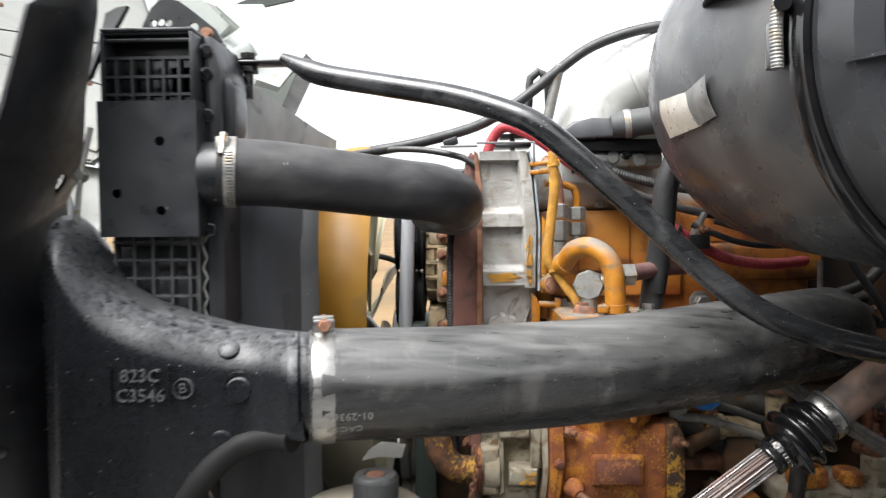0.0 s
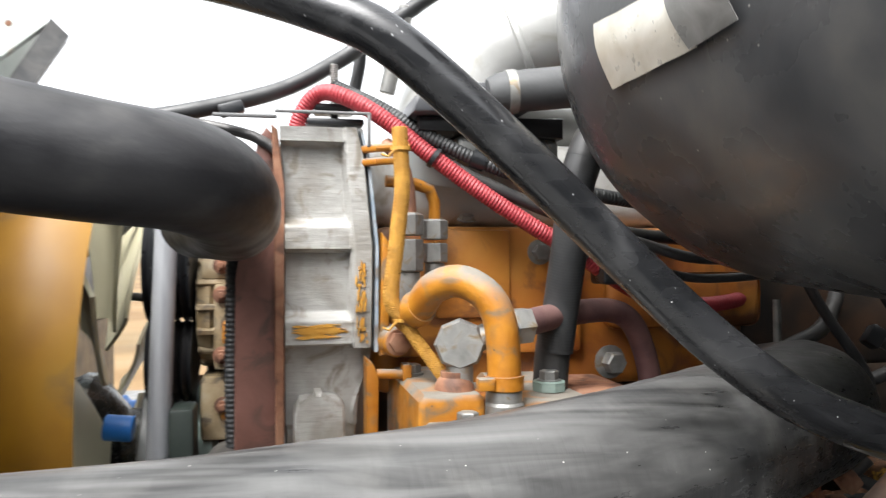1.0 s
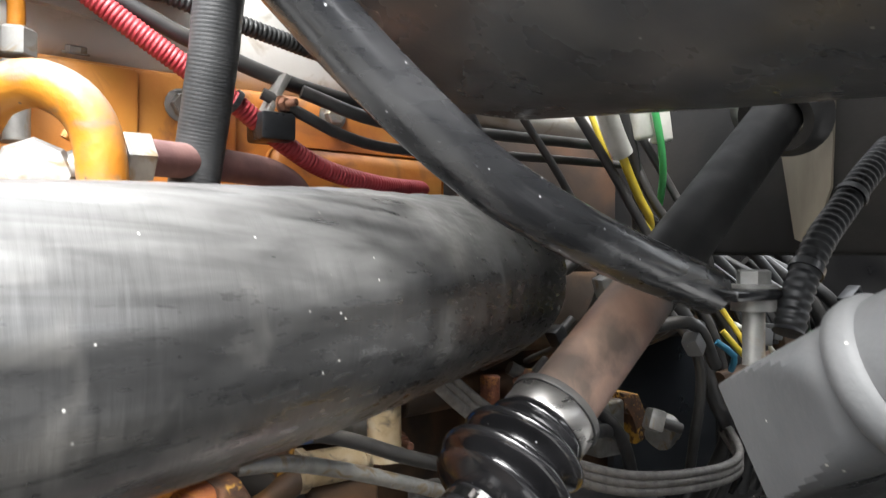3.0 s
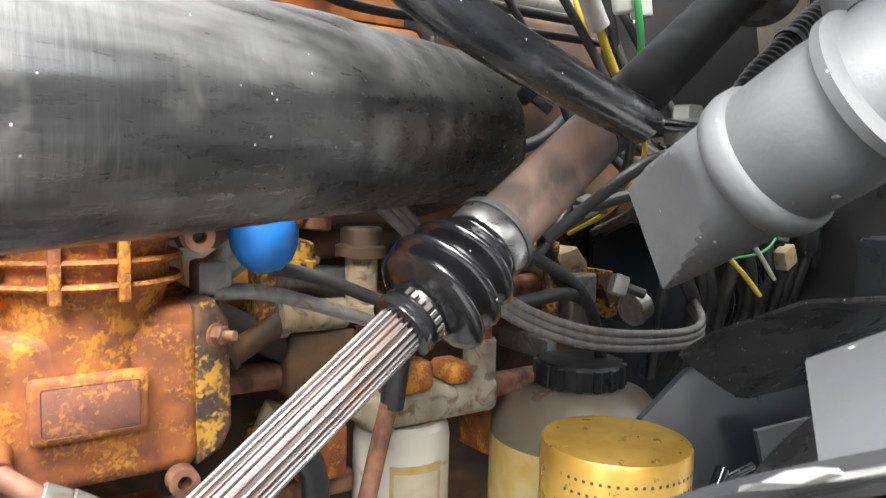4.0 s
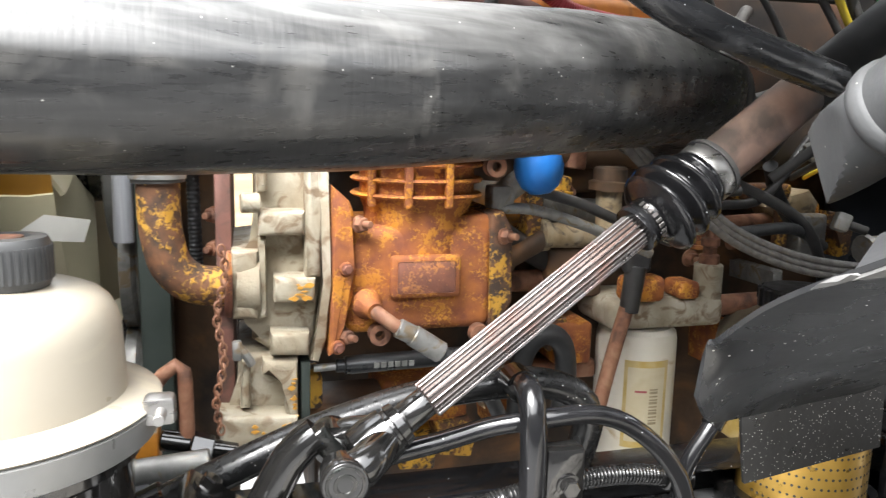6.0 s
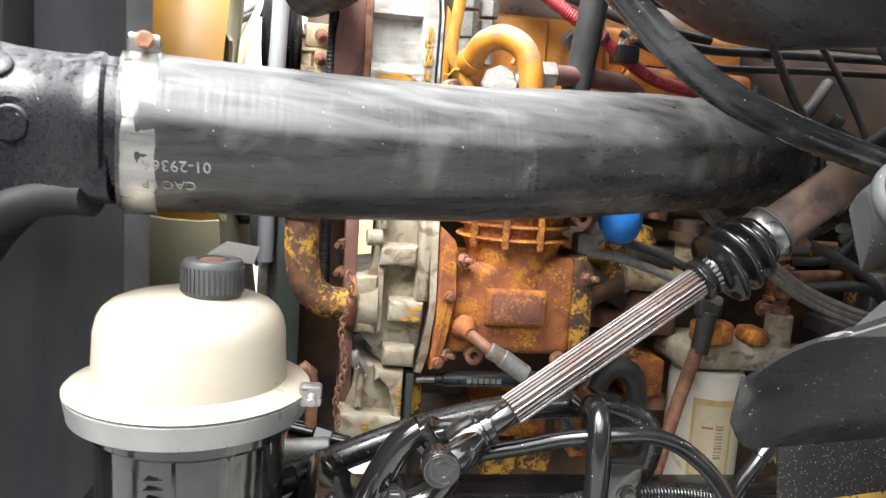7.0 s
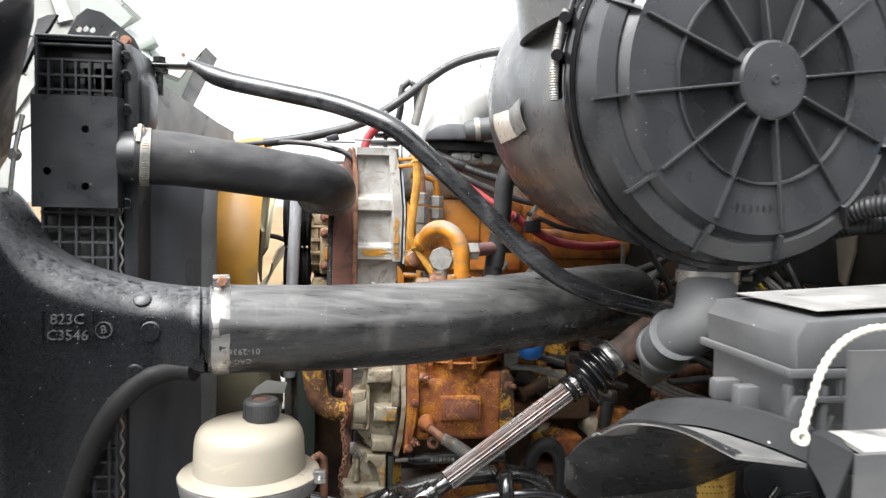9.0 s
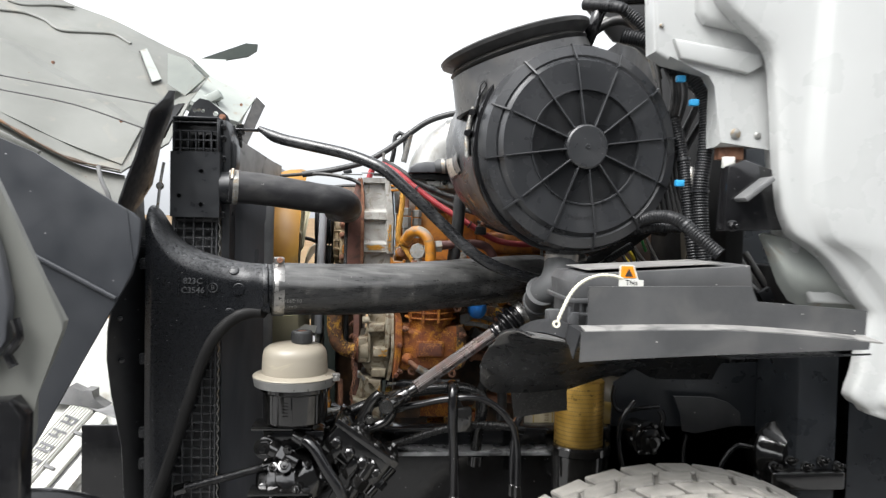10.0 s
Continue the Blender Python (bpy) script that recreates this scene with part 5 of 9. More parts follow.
prism(bm, [(0.1285, 1.408), (0.1315, 1.408), (0.1325, 1.495), (0.1255, 1.57), (0.1195, 1.594), (0.117, 1.594), (0.123, 1.57), (0.130, 1.495)], 0.939, 1.09)
part("gasket", bm, gasket_blue, gear)
bm = B()
prism(bm, [(0.133, 1.405), (0.1405, 1.405), (0.141, 1.50), (0.135, 1.508)], 0.936, 1.05, 0.002)
part("back_flange", bm, yellow_paint, gear)
bm = B()
rng = random.Random(13)
for k in range(92):  # scraped remains of yellow paint
    if k < 44:
        w, h = rng.uniform(0.010, 0.026), rng.uniform(0.0010, 0.0032)
        x, z, y = rng.uniform(0.060, 0.109 - w), rng.gauss(1.4262 - 0.0015 * math.sin(k * 0.7), 0.0020), 0.9412
        pts = [(x, z), (x + w * 0.4, z - h * rng.uniform(0.3, 1)), (x + w * 0.7, z - h * rng.uniform(0, 0.4)), (x + w, z), (x + w * 0.75, z + h * rng.uniform(0.2, 0.7)), (x + w * 0.5, z + h * rng.uniform(0.5, 1)), (x + w * 0.2, z + h * rng.uniform(0.2, 0.6))]
    else:
        w, h = rng.uniform(0.0007, 0.0022), rng.uniform(0.003, 0.012)
        x, z, y = rng.uniform(0.1125, 0.122), rng.uniform(1.414, 1.478), 0.9372
        pts = [(x, z), (x + w * rng.uniform(0.5, 1), z + h * 0.2), (x + w, z + h * 0.6), (x + w * 0.6, z + h), (x + w * rng.uniform(0, 0.3), z + h * 0.7)]
    prism(bm, pts, y - 0.0002 - 0.00002 * k, y + 0.0012)
tagged(part("paint_wear", bm, scrap_yellow, gear), kind="stuff")
bm = B()
box(bm, (0.048, 0.93, 1.604), (0.125, 0.934, 1.6065), 0.001)
box(bm, (0.1225, 0.93, 1.578), (0.1255, 0.934, 1.6065), 0.001)
box(bm, (0.0, 0.935, 1.600), (0.05, 0.939, 1.603), 0.001)
part("wire_bracket", bm, grey_plastic, gear)
plate = single("front_plate", prism(B(), [(0.014, 1.28), (0.0525, 1.28), (0.0525, 1.545), (0.0465, 1.590), (0.041, 1.596), (0.034, 1.585), (0.016, 1.47)], 0.955, 1.09, 0.002), red_oxide, (0.04, 1.0, 1.28), "rust-red steel front plate against the gear housing", "engine part")
bm = B()
prism(bm, [(0.0480, 1.28), (0.0550, 1.28), (0.0555, 1.545), (0.0505, 1.592), (0.0450, 1.597), (0.0470, 1.56)], 0.943, 0.956, 0.002)
part("edge_rim", bm, rust_steel, plate)
# bolt beside the housing
bm = B()
rod(bm, (0.136, 0.975, 1.419), (0.1465, 0.926, 1.417), 0.0125)
part("bolt_boss", bm, yellow_paint, gear)
bm = B()
hexhead(bm, (0.1465, 0.926, 1.417), (0.2, -1, 0), 0.0088, 0.006, 1.25)
part("case_bolt", bm, rust_steel, gear)
bm = B()
prism(bm, [(0.120, 1.340), (0.1295, 1.340), (0.1305, 1.388), (0.126, 1.400), (0.120, 1.405)], 0.925, 0.945, 0.002)
part("lower_flange", bm, yellow_paint, gear)
bm = B()
rod(bm, (0.129, 0.930, 1.391), (0.156, 0.930, 1.390), 0.0042)
box(bm, (0.150, 0.922, 1.382), (0.157, 0.938, 1.399), 0.001)
part("link_pin", bm, yellow_paint, gear)
# ---- lower gear housing ----
lower = thing("accessory_drive_housing", (0.09, 0.92, 1.02), "stained cast aluminium drive housing below the hose", "engine part")
bm = B()
prism(bm, [(0.0714, 1.31), (0.1206, 1.31), (0.1240, 1.25), (0.1258, 1.189), (0.1207, 1.139), (0.1143, 1.1212), (0.0801, 1.1234), (0.0653, 1.135), (0.0657, 1.1562), (0.051, 1.1587), (0.0507, 1.2172), (0.0702, 1.2201)], 0.880, 1.02, 0.006, 4)
rough_up(bm, 0.0012, 60)
part("case", bm, cast_alu, lower, smooth=50)
for poly, y in (([(0.072, 1.2534), (0.1111, 1.253), (0.1109, 1.2311), (0.0718, 1.2318)], 0.856),
                ([(0.1113, 1.300), (0.1215, 1.300), (0.1235, 1.25), (0.1240, 1.195), (0.1106, 1.195)], 0.857),
                ([(0.084, 1.1964), (0.1190, 1.1952), (0.1186, 1.1726), (0.0837, 1.1741)], 0.853),
                ([(0.0801, 1.1477), (0.1136, 1.1458), (0.1134, 1.1244), (0.0797, 1.1266)], 0.856),
                ([(0.0705, 1.300), (0.080, 1.300), (0.080, 1.27), (0.0705, 1.268)], 0.858),
                ([(0.0492, 1.2186), (0.0716, 1.2181), (0.0705, 1.1581), (0.0494, 1.1592)], 0.860),
                ([(0.0718, 1.229), (0.078, 1.229), (0.078, 1.16), (0.0705, 1.158)], 0.862)):
    bm = B()
    prism(bm, poly, y, 0.888, 0.0055, 4)
    rough_up(bm, 0.0011, 70)
    part("casting_step", bm, cast_alu, lower, smooth=50)
bm = B()
lathe(bm, [(0, 0.020), (0.003, 0.0285), (0.016, 0.0300), (0.022, 0.0290), (0.024, 0.02)], (0.050, 0.884, 1.186), (1, 0, 0), 36)
rough_up(bm, 0.0006, 70)
part("pipe_seat", bm, cast_alu, lower, smooth=50)
bm = B()
lathe(bm, [(0, 0.0175), (0, 0.0285), (0.004, 0.0300), (0.007, 0.0285), (0.007, 0.0175)], (0.0425, 0.886, 1.186), (1, 0, 0), 36, close=True)
part("seat_ring", bm, rust_dull, lower)
bm = B()
tube(bm, [(0.052, 0.858, 1.138), (0.060, 0.856, 1.128), (0.064, 0.858, 1.12)], 0.004, 8)
box(bm, (0.048, 0.852, 1.125), (0.056, 0.862, 1.142), 0.002)
part("wire_clip", bm, zinc, lower)
bm = B()
rod(bm, (0.073, 0.860, 1.260), (0.0575, 0.858, 1.260), 0.0085)
part("stub", bm, cast_alu, lower)
bm = B()
prism(bm, [(0.1208, 1.30), (0.1290, 1.30), (0.1304, 1.284), (0.1325, 1.1892), (0.1281, 1.1392), (0.1211, 1.1180), (0.1141, 1.1200), (0.1205, 1.1396), (0.1258, 1.1894), (0.1215, 1.284)], 0.858, 1.0, 0.002)
part("joint_plate", bm, cast_alu, lower)
bm = B()
prism(bm, [(0.065, 1.1236), (0.0971, 1.1216), (0.1056, 1.1181), (0.1051, 1.0665), (0.1032, 1.030), (0.0352, 1.030), (0.0357, 1.0726), (0.0507, 1.0749), (0.0534, 1.1216)], 0.880, 1.0, 0.006, 4)
rough_up(bm, 0.0012, 60)
part("foot", bm, cast_alu, lower, smooth=50)
for poly, y in (([(0.0731, 1.1225), (0.1032, 1.1205), (0.1026, 1.0633), (0.0923, 1.0643), (0.0929, 1.1078), (0.0728, 1.1093)], 0.857), ([(0.0362, 1.0772), (0.1022, 1.0713), (0.102, 1.030), (0.0357, 1.030)], 0.850), ([(0.056, 1.118), (0.063, 1.118), (0.063, 1.078), (0.054, 1.078)], 0.860)):
    bm = B()
    prism(bm, poly, y, 0.888, 0.0055, 4)
    rough_up(bm, 0.0011, 70)
    part("casting_step", bm, cast_alu, lower, smooth=50)
bm = B()
prism(bm, [(0.106, 1.03), (0.1135, 1.03), (0.1145, 1.118), (0.106, 1.118)], 0.862, 0.95, 0.002)
part("foot_edge", bm, green_paint, lower)
rng = random.Random(31)
for k in range(34):  # scraped yellow paint left on the casting
    if k < 14:
        x, z, y = rng.uniform(0.095, 0.112), rng.uniform(1.176, 1.190), 0.8527
    elif k < 24:
        x, z, y = rng.uniform(0.093, 0.099), rng.uniform(1.066, 1.105), 0.8567
    else:
        x, z, y = rng.uniform(0.062, 0.094), rng.uniform(1.058, 1.068), 0.8497
    w, h = rng.uniform(0.003, 0.009), rng.uniform(0.001, 0.0035)
    bm = B()
    prism(bm, [(x, z), (x + w * 0.5, z - h * rng.uniform(0.3, 1)), (x + w, z), (x + w * 0.6, z + h * rng.uniform(0.4, 1)), (x + w * 0.2, z + h * rng.uniform(0.3, 0.9))], y - 0.0004 - 0.00004 * k, y + 0.0004)
    part("paint_scrap", bm, scrap_yellow, lower)
bm = B()
prism(bm, [(0.036, 1.03), (0.050, 1.03), (0.050, 1.30), (0.036, 1.30)], 0.885, 1.0, 0.003)
part("front_plate", bm, red_oxide, lower)
for z in (1.215, 1.185, 1.245):
    bm = B()
    hexhead(bm, (0.036, 0.905, z), (-0.6, -1, 0), 0.0065, 0.010, 1.2, 0.006)
    part("bolt", bm, rust_steel, lower)
bm = B()
for k in range(27):  # small hanging chain
    z = 1.222 - 0.0060 * k
    a = 0.35 + 1.57 * (k % 2)
    c = Vector((0.0415 + 0.003 * math.sin(k * 0.5) - 0.0002 * k, 0.850, z))
    ring_pts = [c + Vector((math.cos(a) * 0.0031 * math.cos(t), math.sin(a) * 0.0031 * math.cos(t), 0.0048 * math.sin(t))) for t in [2 * math.pi * j / 10 for j in range(10)]]
    tube(bm, ring_pts + [ring_pts[0]], 0.0011, 6, raw=True)
part("chain", bm, rust_steel, lower)

# ---- air compressor ----
comp = thing("air_compressor", (0.21, 0.90, 1.06), "rusted orange and yellow finned air compressor", "compressor")
bm = B()
box(bm, (0.146, 0.860, 1.140), (0.283, 0.99, 1.238), 0.011, 4)
box(bm, (0.235, 0.864, 1.19), (0.289, 0.985, 1.247), 0.007, 3)
rough_up(bm, 0.0006, 70)
part("crankcase", bm, rust_orange, comp)
bm = B()
lathe(bm, [(0, 0.050), (0.04, 0.050), (0.05, 0.054), (0.16, 0.054)], (0.219, 0.905, 1.21), (0, 0, 1), 40)
part("cylinder", bm, rust_orange, comp)
for k, z in enumerate((1.262, 1.276, 1.290, 1.304, 1.318)):
    bm = B()
    lathe(bm, [(0, 0.050), (0, 0.061), (0.002, 0.063), (0.004, 0.061), (0.004, 0.050)], (0.219, 0.905, z), (0, 0, 1), 40, close=True)
    part("fin", bm, rust_orange, comp)
for a in (250, 285, 215):
    c = Vector((0.219 + 0.060 * math.cos(radians(a)), 0.905 + 0.060 * math.sin(radians(a)), 1.255))
    bm = B()
    box(bm, (-0.0035, -0.004, 0), (0.0035, 0.004, 0.08), 0.0015, m=Matrix.Translation(c))
    part("fin_web", bm, rust_orange, comp)
bm = B()
prism(bm, [(0.1327, 1.275), (0.1473, 1.2620), (0.1520, 1.250), (0.1498, 1.2379), (0.1474, 1.2028), (0.1510, 1.1778), (0.1428, 1.1529), (0.1370, 1.1278), (0.1295, 1.1246), (0.1335, 1.1892)], 0.850, 0.99, 0.004, 3)
rough_up(bm, 0.0007, 70)
part("front_flange", bm, rust_orange, comp)
for x, z, r in ((0.1445, 1.203, 0.0065), (0.137, 1.133, 0.0065)):
    bm = B()
    lathe(bm, [(0, r), (0.002, r), (0.0035, r * 0.85), (0.0035, 0)], (x, 0.852, z), (0.2, -1, 0), 18)
    rough_up(bm, 0.0005, 120)
    part("flange_boss", bm, rust_orange, comp)
    bm = B()
    hexhead(bm, (x + 0.0006, 0.849, z), (0.2, -1, 0), 0.0042, 0.0045, 1.2)
    part("bolt", bm, rust_dull, comp)
bm = B()
prism(bm, [(0.280, 1.142), (0.296, 1.15), (0.303, 1.165), (0.301, 1.235), (0.292, 1.250), (0.278, 1.248)], 0.860, 0.985, 0.004, 3)
part("end_cover", bm, worn_yellow_dark, comp)
bm = B()
box(bm, (0.184, 0.8495, 1.174), (0.249, 0.86, 1.213), 0.004, 3)
part("pad", bm, rust_orange, comp)
bm = B()
box(bm, (0.190, 0.8478, 1.179), (0.243, 0.850, 1.208), 0.002)
part("name_plate", bm, rust_dull, comp)
for x, z in ((0.156, 1.241), (0.290, 1.228), (0.1435, 1.141)):
    bm = B()
    hexhead(bm, (x, 0.856, z), (0.5, -1, 0.1), 0.0065, 0.009, 1.2, 0.008)
    part("bolt", bm, rust_steel, comp)
for x, z in ((0.174, 1.143), (0.268, 1.138), (0.278, 1.292)):
    bm = B()
    lathe(bm, [(0, 0.0045), (0, 0.0095), (0.012, 0.0095), (0.012, 0.0045)], (x, 0.858, z), (0, -1, 0), 20, close=True)
    part("lug", bm, rust_steel, comp)
bm = B()
prism(bm, [(0.148, 1.318), (0.290, 1.318), (0.290, 1.362), (0.282, 1.368), (0.155, 1.369), (0.148, 1.362)], 0.822, 1.0, 0.006, 3)
rough_up(bm, 0.0006, 70)
part("head", bm, yellow_paint, comp)
bm = B()
prism(bm, [(0.147, 1.35), (0.199, 1.35), (0.198, 1.383), (0.194, 1.387), (0.153, 1.388), (0.148, 1.383)], 0.843, 0.985, 0.005, 3)
rough_up(bm, 0.0006, 70)
part("head_boss", bm, yellow_paint, comp)
bm = B()
prism(bm, [(0.228, 1.35), (0.289, 1.35), (0.288, 1.374), (0.283, 1.379), (0.233, 1.380), (0.229, 1.376)], 0.850, 0.985, 0.005, 3)
rough_up(bm, 0.0006, 70)
part("head_boss", bm, yellow_paint, comp)
for x, y, z in ((0.181, 0.831, 1.369), (0.160, 0.940, 1.388), (0.240, 0.930, 1.380), (0.262, 0.885, 1.387)):
    bm = B()
    hexhead(bm, (x, y, z), (0, 0, 1), 0.0078, 0.009, 1.3)
    part("bolt", bm, zinc, comp)
bm = B()
lathe(bm, [(0, 0.0135), (0.007, 0.0135), (0.008, 0.011)], (0.262, 0.885, 1.380), (0, 0, 1), 8)
part("washer", bm, teal_zinc, comp)
bm = B()
lathe(bm, [(0, 0.015), (0.010, 0.015), (0.012, 0.0135), (0.02, 0.0135)], (0.2125, 0.847, 1.369), (0, 0, 1), 24)
part("pipe_socket", bm, zinc, comp)
bm = B()
box(bm, (0.286, 0.89, 1.362), (0.34, 0.97, 1.378), 0.006, 3)
rough_up(bm, 0.0008, 60)
part("outlet_flange", bm, rust_steel, comp)
# oil line from the side
line = thing("compressor_oil_line", (0.21, 0.83, 1.08), "grey rubber oil line with a pale crimped fitting", "hose")
bm = B()
lathe(bm, [(0, 0.014), (0.006, 0.0135), (0.012, 0.009), (0.02, 0.0075)], (0.163, 0.860, 1.170), (0.3, -1, -0.2), 20)
part("boss", bm, rust_orange, line)
bm = B()
tube(bm, [(0.166, 0.850, 1.168), (0.172, 0.838, 1.164), (0.183, 0.832, 1.156), (0.195, 0.83, 1.149)], 0.0062, 14)
part("bent_pipe", bm, rust_steel, line)
bm = B()
rod(bm, (0.186, 0.831, 1.154), (0.200, 0.830, 1.1465), 0.0088)
rod(bm, (0.199, 0.830, 1.147), (0.226, 0.829, 1.129), 0.0098)
part("crimp", bm, zinc, line)
bm = B()
tube(bm, [(0.222, 0.829, 1.132), (0.24, 0.829, 1.118), (0.27, 0.835, 1.09), (0.30, 0.86, 1.04)], 0.0072, 14)
part("hose", bm, grey_conduit, line)
line2 = thing("spring_rod", (0.16, 0.85, 1.08), "thin black shock strut below the compressor with faded lettering", "strut")
bm = B()
rod(bm, (0.118, 0.872, 1.108), (0.150, 0.872, 1.109), 0.0035)
part("rod", bm, zinc, line2)
bm = B()
rod(bm, (0.146, 0.872, 1.109), (0.29, 0.872, 1.112), 0.0085)
rod(bm, (0.138, 0.872, 1.109), (0.150, 0.872, 1.109), 0.0062)
part("body", bm, plastic, line2)
bm = B()
for k in range(6):
    box(bm, (0.172 + 0.0065 * k, 0.8628, 1.1075), (0.1768 + 0.0065 * k, 0.8640, 1.1125))
part("print", bm, print_white, line2)

# ---- yellow pipes and fittings over the compressor ----
elbow = thing("coolant_elbow", (0.19, 0.86, 1.36), "worn yellow painted bent coolant pipe with a clamp", "pipe")
bm = B()
tube(bm, [(0.2125, 0.847, 1.365), (0.2125, 0.847, 1.415), (0.209, 0.849, 1.444), (0.199, 0.855, 1.461), (0.183, 0.867, 1.469), (0.167, 0.881, 1.463), (0.158, 0.896, 1.447), (0.150, 0.915, 1.438)], 0.0125, 24, 0.005)
part("pipe", bm, yellow_paint, elbow, smooth=60)
bm = B()
lathe(bm, [(0, 0.0128), (0, 0.0148), (0.010, 0.0148), (0.010, 0.0128)], (0.2125, 0.847, 1.390), (0, 0, 1), 28, close=True)
box(bm, (0.190, 0.833, 1.391), (0.202, 0.843, 1.400), 0.001)
part("pipe_clamp", bm, yellow_paint, elbow)
bm = B()
lathe(bm, [(0, 0.0135), (0.006, 0.015), (0.012, 0.0135)], (0.160, 0.893, 1.449), (-0.4, 0.8, -0.45), 24)
part("bead", bm, yellow_paint, elbow)
fit1 = thing("hex_fitting", (0.185, 0.87, 1.37), "dull zinc hex elbow fitting on the compressor head", "fitting")
bm = B()
lathe(bm, [(0, 0.0155), (0.004, 0.0145), (0.008, 0.013), (0.010, 0.0105), (0.014, 0.0105)], (0.180, 0.868, 1.387), (0, 0, 1), 20)
part("base", bm, rust_steel, fit1)
bm = B()
rod(bm, (0.184, 0.868, 1.382), (0.184, 0.868, 1.425), 0.0105)
part("neck", bm, zinc, fit1)
bm = B()
lathe(bm, [(-0.016, 0.018), (0.0, 0.0195), (0.013, 0.0195), (0.0165, 0.0172), (0.0168, 0.0)], (0.186, 0.874, 1.421), (-0.25, -1, 0.05), 8)
part("hex_cap", bm, zinc, fit1)
bm = B()
rod(bm, (0.186, 0.868, 1.421), (0.222, 0.862, 1.433), 0.010)
lathe(bm, [(0, 0.0135), (0.001, 0.0145), (0.015, 0.0145), (0.016, 0.013)], (0.222, 0.860, 1.434), (0.95, 0.2, 0.05), 6)
part("nut", bm, zinc, fit1)
single("air_pipe", tube(B(), [(0.232, 0.863, 1.4355), (0.262, 0.885, 1.438), (0.30, 0.910, 1.440), (0.335, 0.928, 1.439), (0.358, 0.938, 1.430), (0.374, 0.945, 1.408), (0.385, 0.95, 1.375), (0.39, 0.95, 1.33)], 0.0105, 20, 0.006), purple_rust, (0.30, 0.90, 1.33), "brown oxide coated steel air pipe", "pipe", smooth=60)

braided = thing("braided_line", (0.145, 0.93, 1.38), "thin line in a frayed yellow braided sleeve", "hose")
bm = B()
sleeve = glide([(0.1455, 0.908, 1.590), (0.146, 0.906, 1.574), (0.147, 0.905, 1.543), (0.1445, 0.905, 1.518), (0.1415, 0.905, 1.492), (0.1382, 0.905, 1.466), (0.1385, 0.905, 1.450), (0.147, 0.904, 1.436), (0.158, 0.900, 1.420), (0.169, 0.892, 1.404), (0.178, 0.884, 1.390)], 0.0012)
tube(bm, sleeve[::4], lambda u, s: 0.0056 if u < 0.72 else 0.0046, 14, raw=True)
part("sleeve", bm, braid, braided, smooth=60)
bm = B()
up = Vector((0, -1, 0))
frames = []
for k, p in enumerate(sleeve):
    t = (sleeve[min(k + 1, len(sleeve) - 1)] - sleeve[max(k - 1, 0)]).normalized()
    up = (up - t * up.dot(t)).normalized()
    frames.append((p, up.copy(), t.cross(up)))
for hand in (1, -1):
    for q in range(13):
        pts = []
        for k, (p, a, b) in enumerate(frames):
            g = hand * k * 0.0012 / 0.026 * 2 * math.pi + q * 2 * math.pi / 13
            r = (0.0057 if k / len(frames) < 0.72 else 0.0047) + 0.0003 * math.sin(13 * g + hand)
            pts.append(p + a * (r * math.cos(g)) + b * (r * math.sin(g)))
        tube(bm, pts, 0.00062, 5, raw=True)
tagged(part("braid", bm, braid, braided, smooth=60), kind="stuff")
for z in (1.572, 1.436):
    bm = B()
    lathe(bm, [(0, 0.0070), (0, 0.0082), (0.0025, 0.0082), (0.0025, 0.0070)], (0.146 if z > 1.5 else 0.147, 0.906 if z > 1.5 else 0.904, z), (0, 0, 1), 16, close=True)
    tube(bm, [(0.1405, 0.899, z), (0.135, 0.898, z - 0.006), (0.130, 0.90, z - 0.004)], 0.001, 6)
    part("tie", bm, braid, braided)
for z, x1 in ((1.577, 0.157), (1.566, 0.152)):
    bm = B()
    tube(bm, [(0.118, 0.945, z), (0.130, 0.93, z), (x1, 0.932, z + 0.002)], 0.0035, 10)
    part("cross_pipe", bm, yellow_paint, braided)
for nm, x, y, zs in (("feed_fitting", 0.158, 0.935, (1.43, 1.475, 1.505, 1.522)), ("return_fitting", 0.184, 0.958, (1.45, 1.482, 1.502, 1.518))):
    t = thing(nm, (x, y, zs[0]), "dull zinc threaded pipe fitting beside the engine", "fitting")
    bm = B()
    rod(bm, (x, y, zs[0]), (x, y, zs[1]), 0.0088)
    part("body", bm, zinc, t)
    bm = B()
    lathe(bm, [(0, 0.0105), (0.001, 0.0115), (zs[2] - zs[1] - 0.004, 0.0115), (zs[2] - zs[1] - 0.003, 0.010)], (x, y, zs[1]), (0, 0, 1), 6)
    part("lower_nut", bm, zinc, t)
    bm = B()
    lathe(bm, [(0, 0.0105), (0.001, 0.0118), (zs[3] - zs[2], 0.0118), (zs[3] - zs[2] + 0.002, 0.009)], (x, y, zs[2]), (0, 0, 1), 6)
    part("upper_nut", bm, zinc, t)
single("fuel_pipe", tube(B(), [(0.158, 0.935, 1.52), (0.157, 0.937, 1.545), (0.152, 0.945, 1.57), (0.142, 0.96, 1.585)], 0.006, 14), rust_steel, (0.155, 0.94, 1.52), "rusty bent steel fuel pipe", "pipe", smooth=60)
single("fuel_pipe", tube(B(), [(0.184, 0.958, 1.515), (0.184, 0.957, 1.535), (0.179, 0.954, 1.546), (0.165, 0.950, 1.550), (0.14, 0.948, 1.552)], 0.0052, 14), yellow_paint, (0.17, 0.955, 1.51), "yellow painted bent fuel pipe", "pipe", smooth=60)
bm = B()
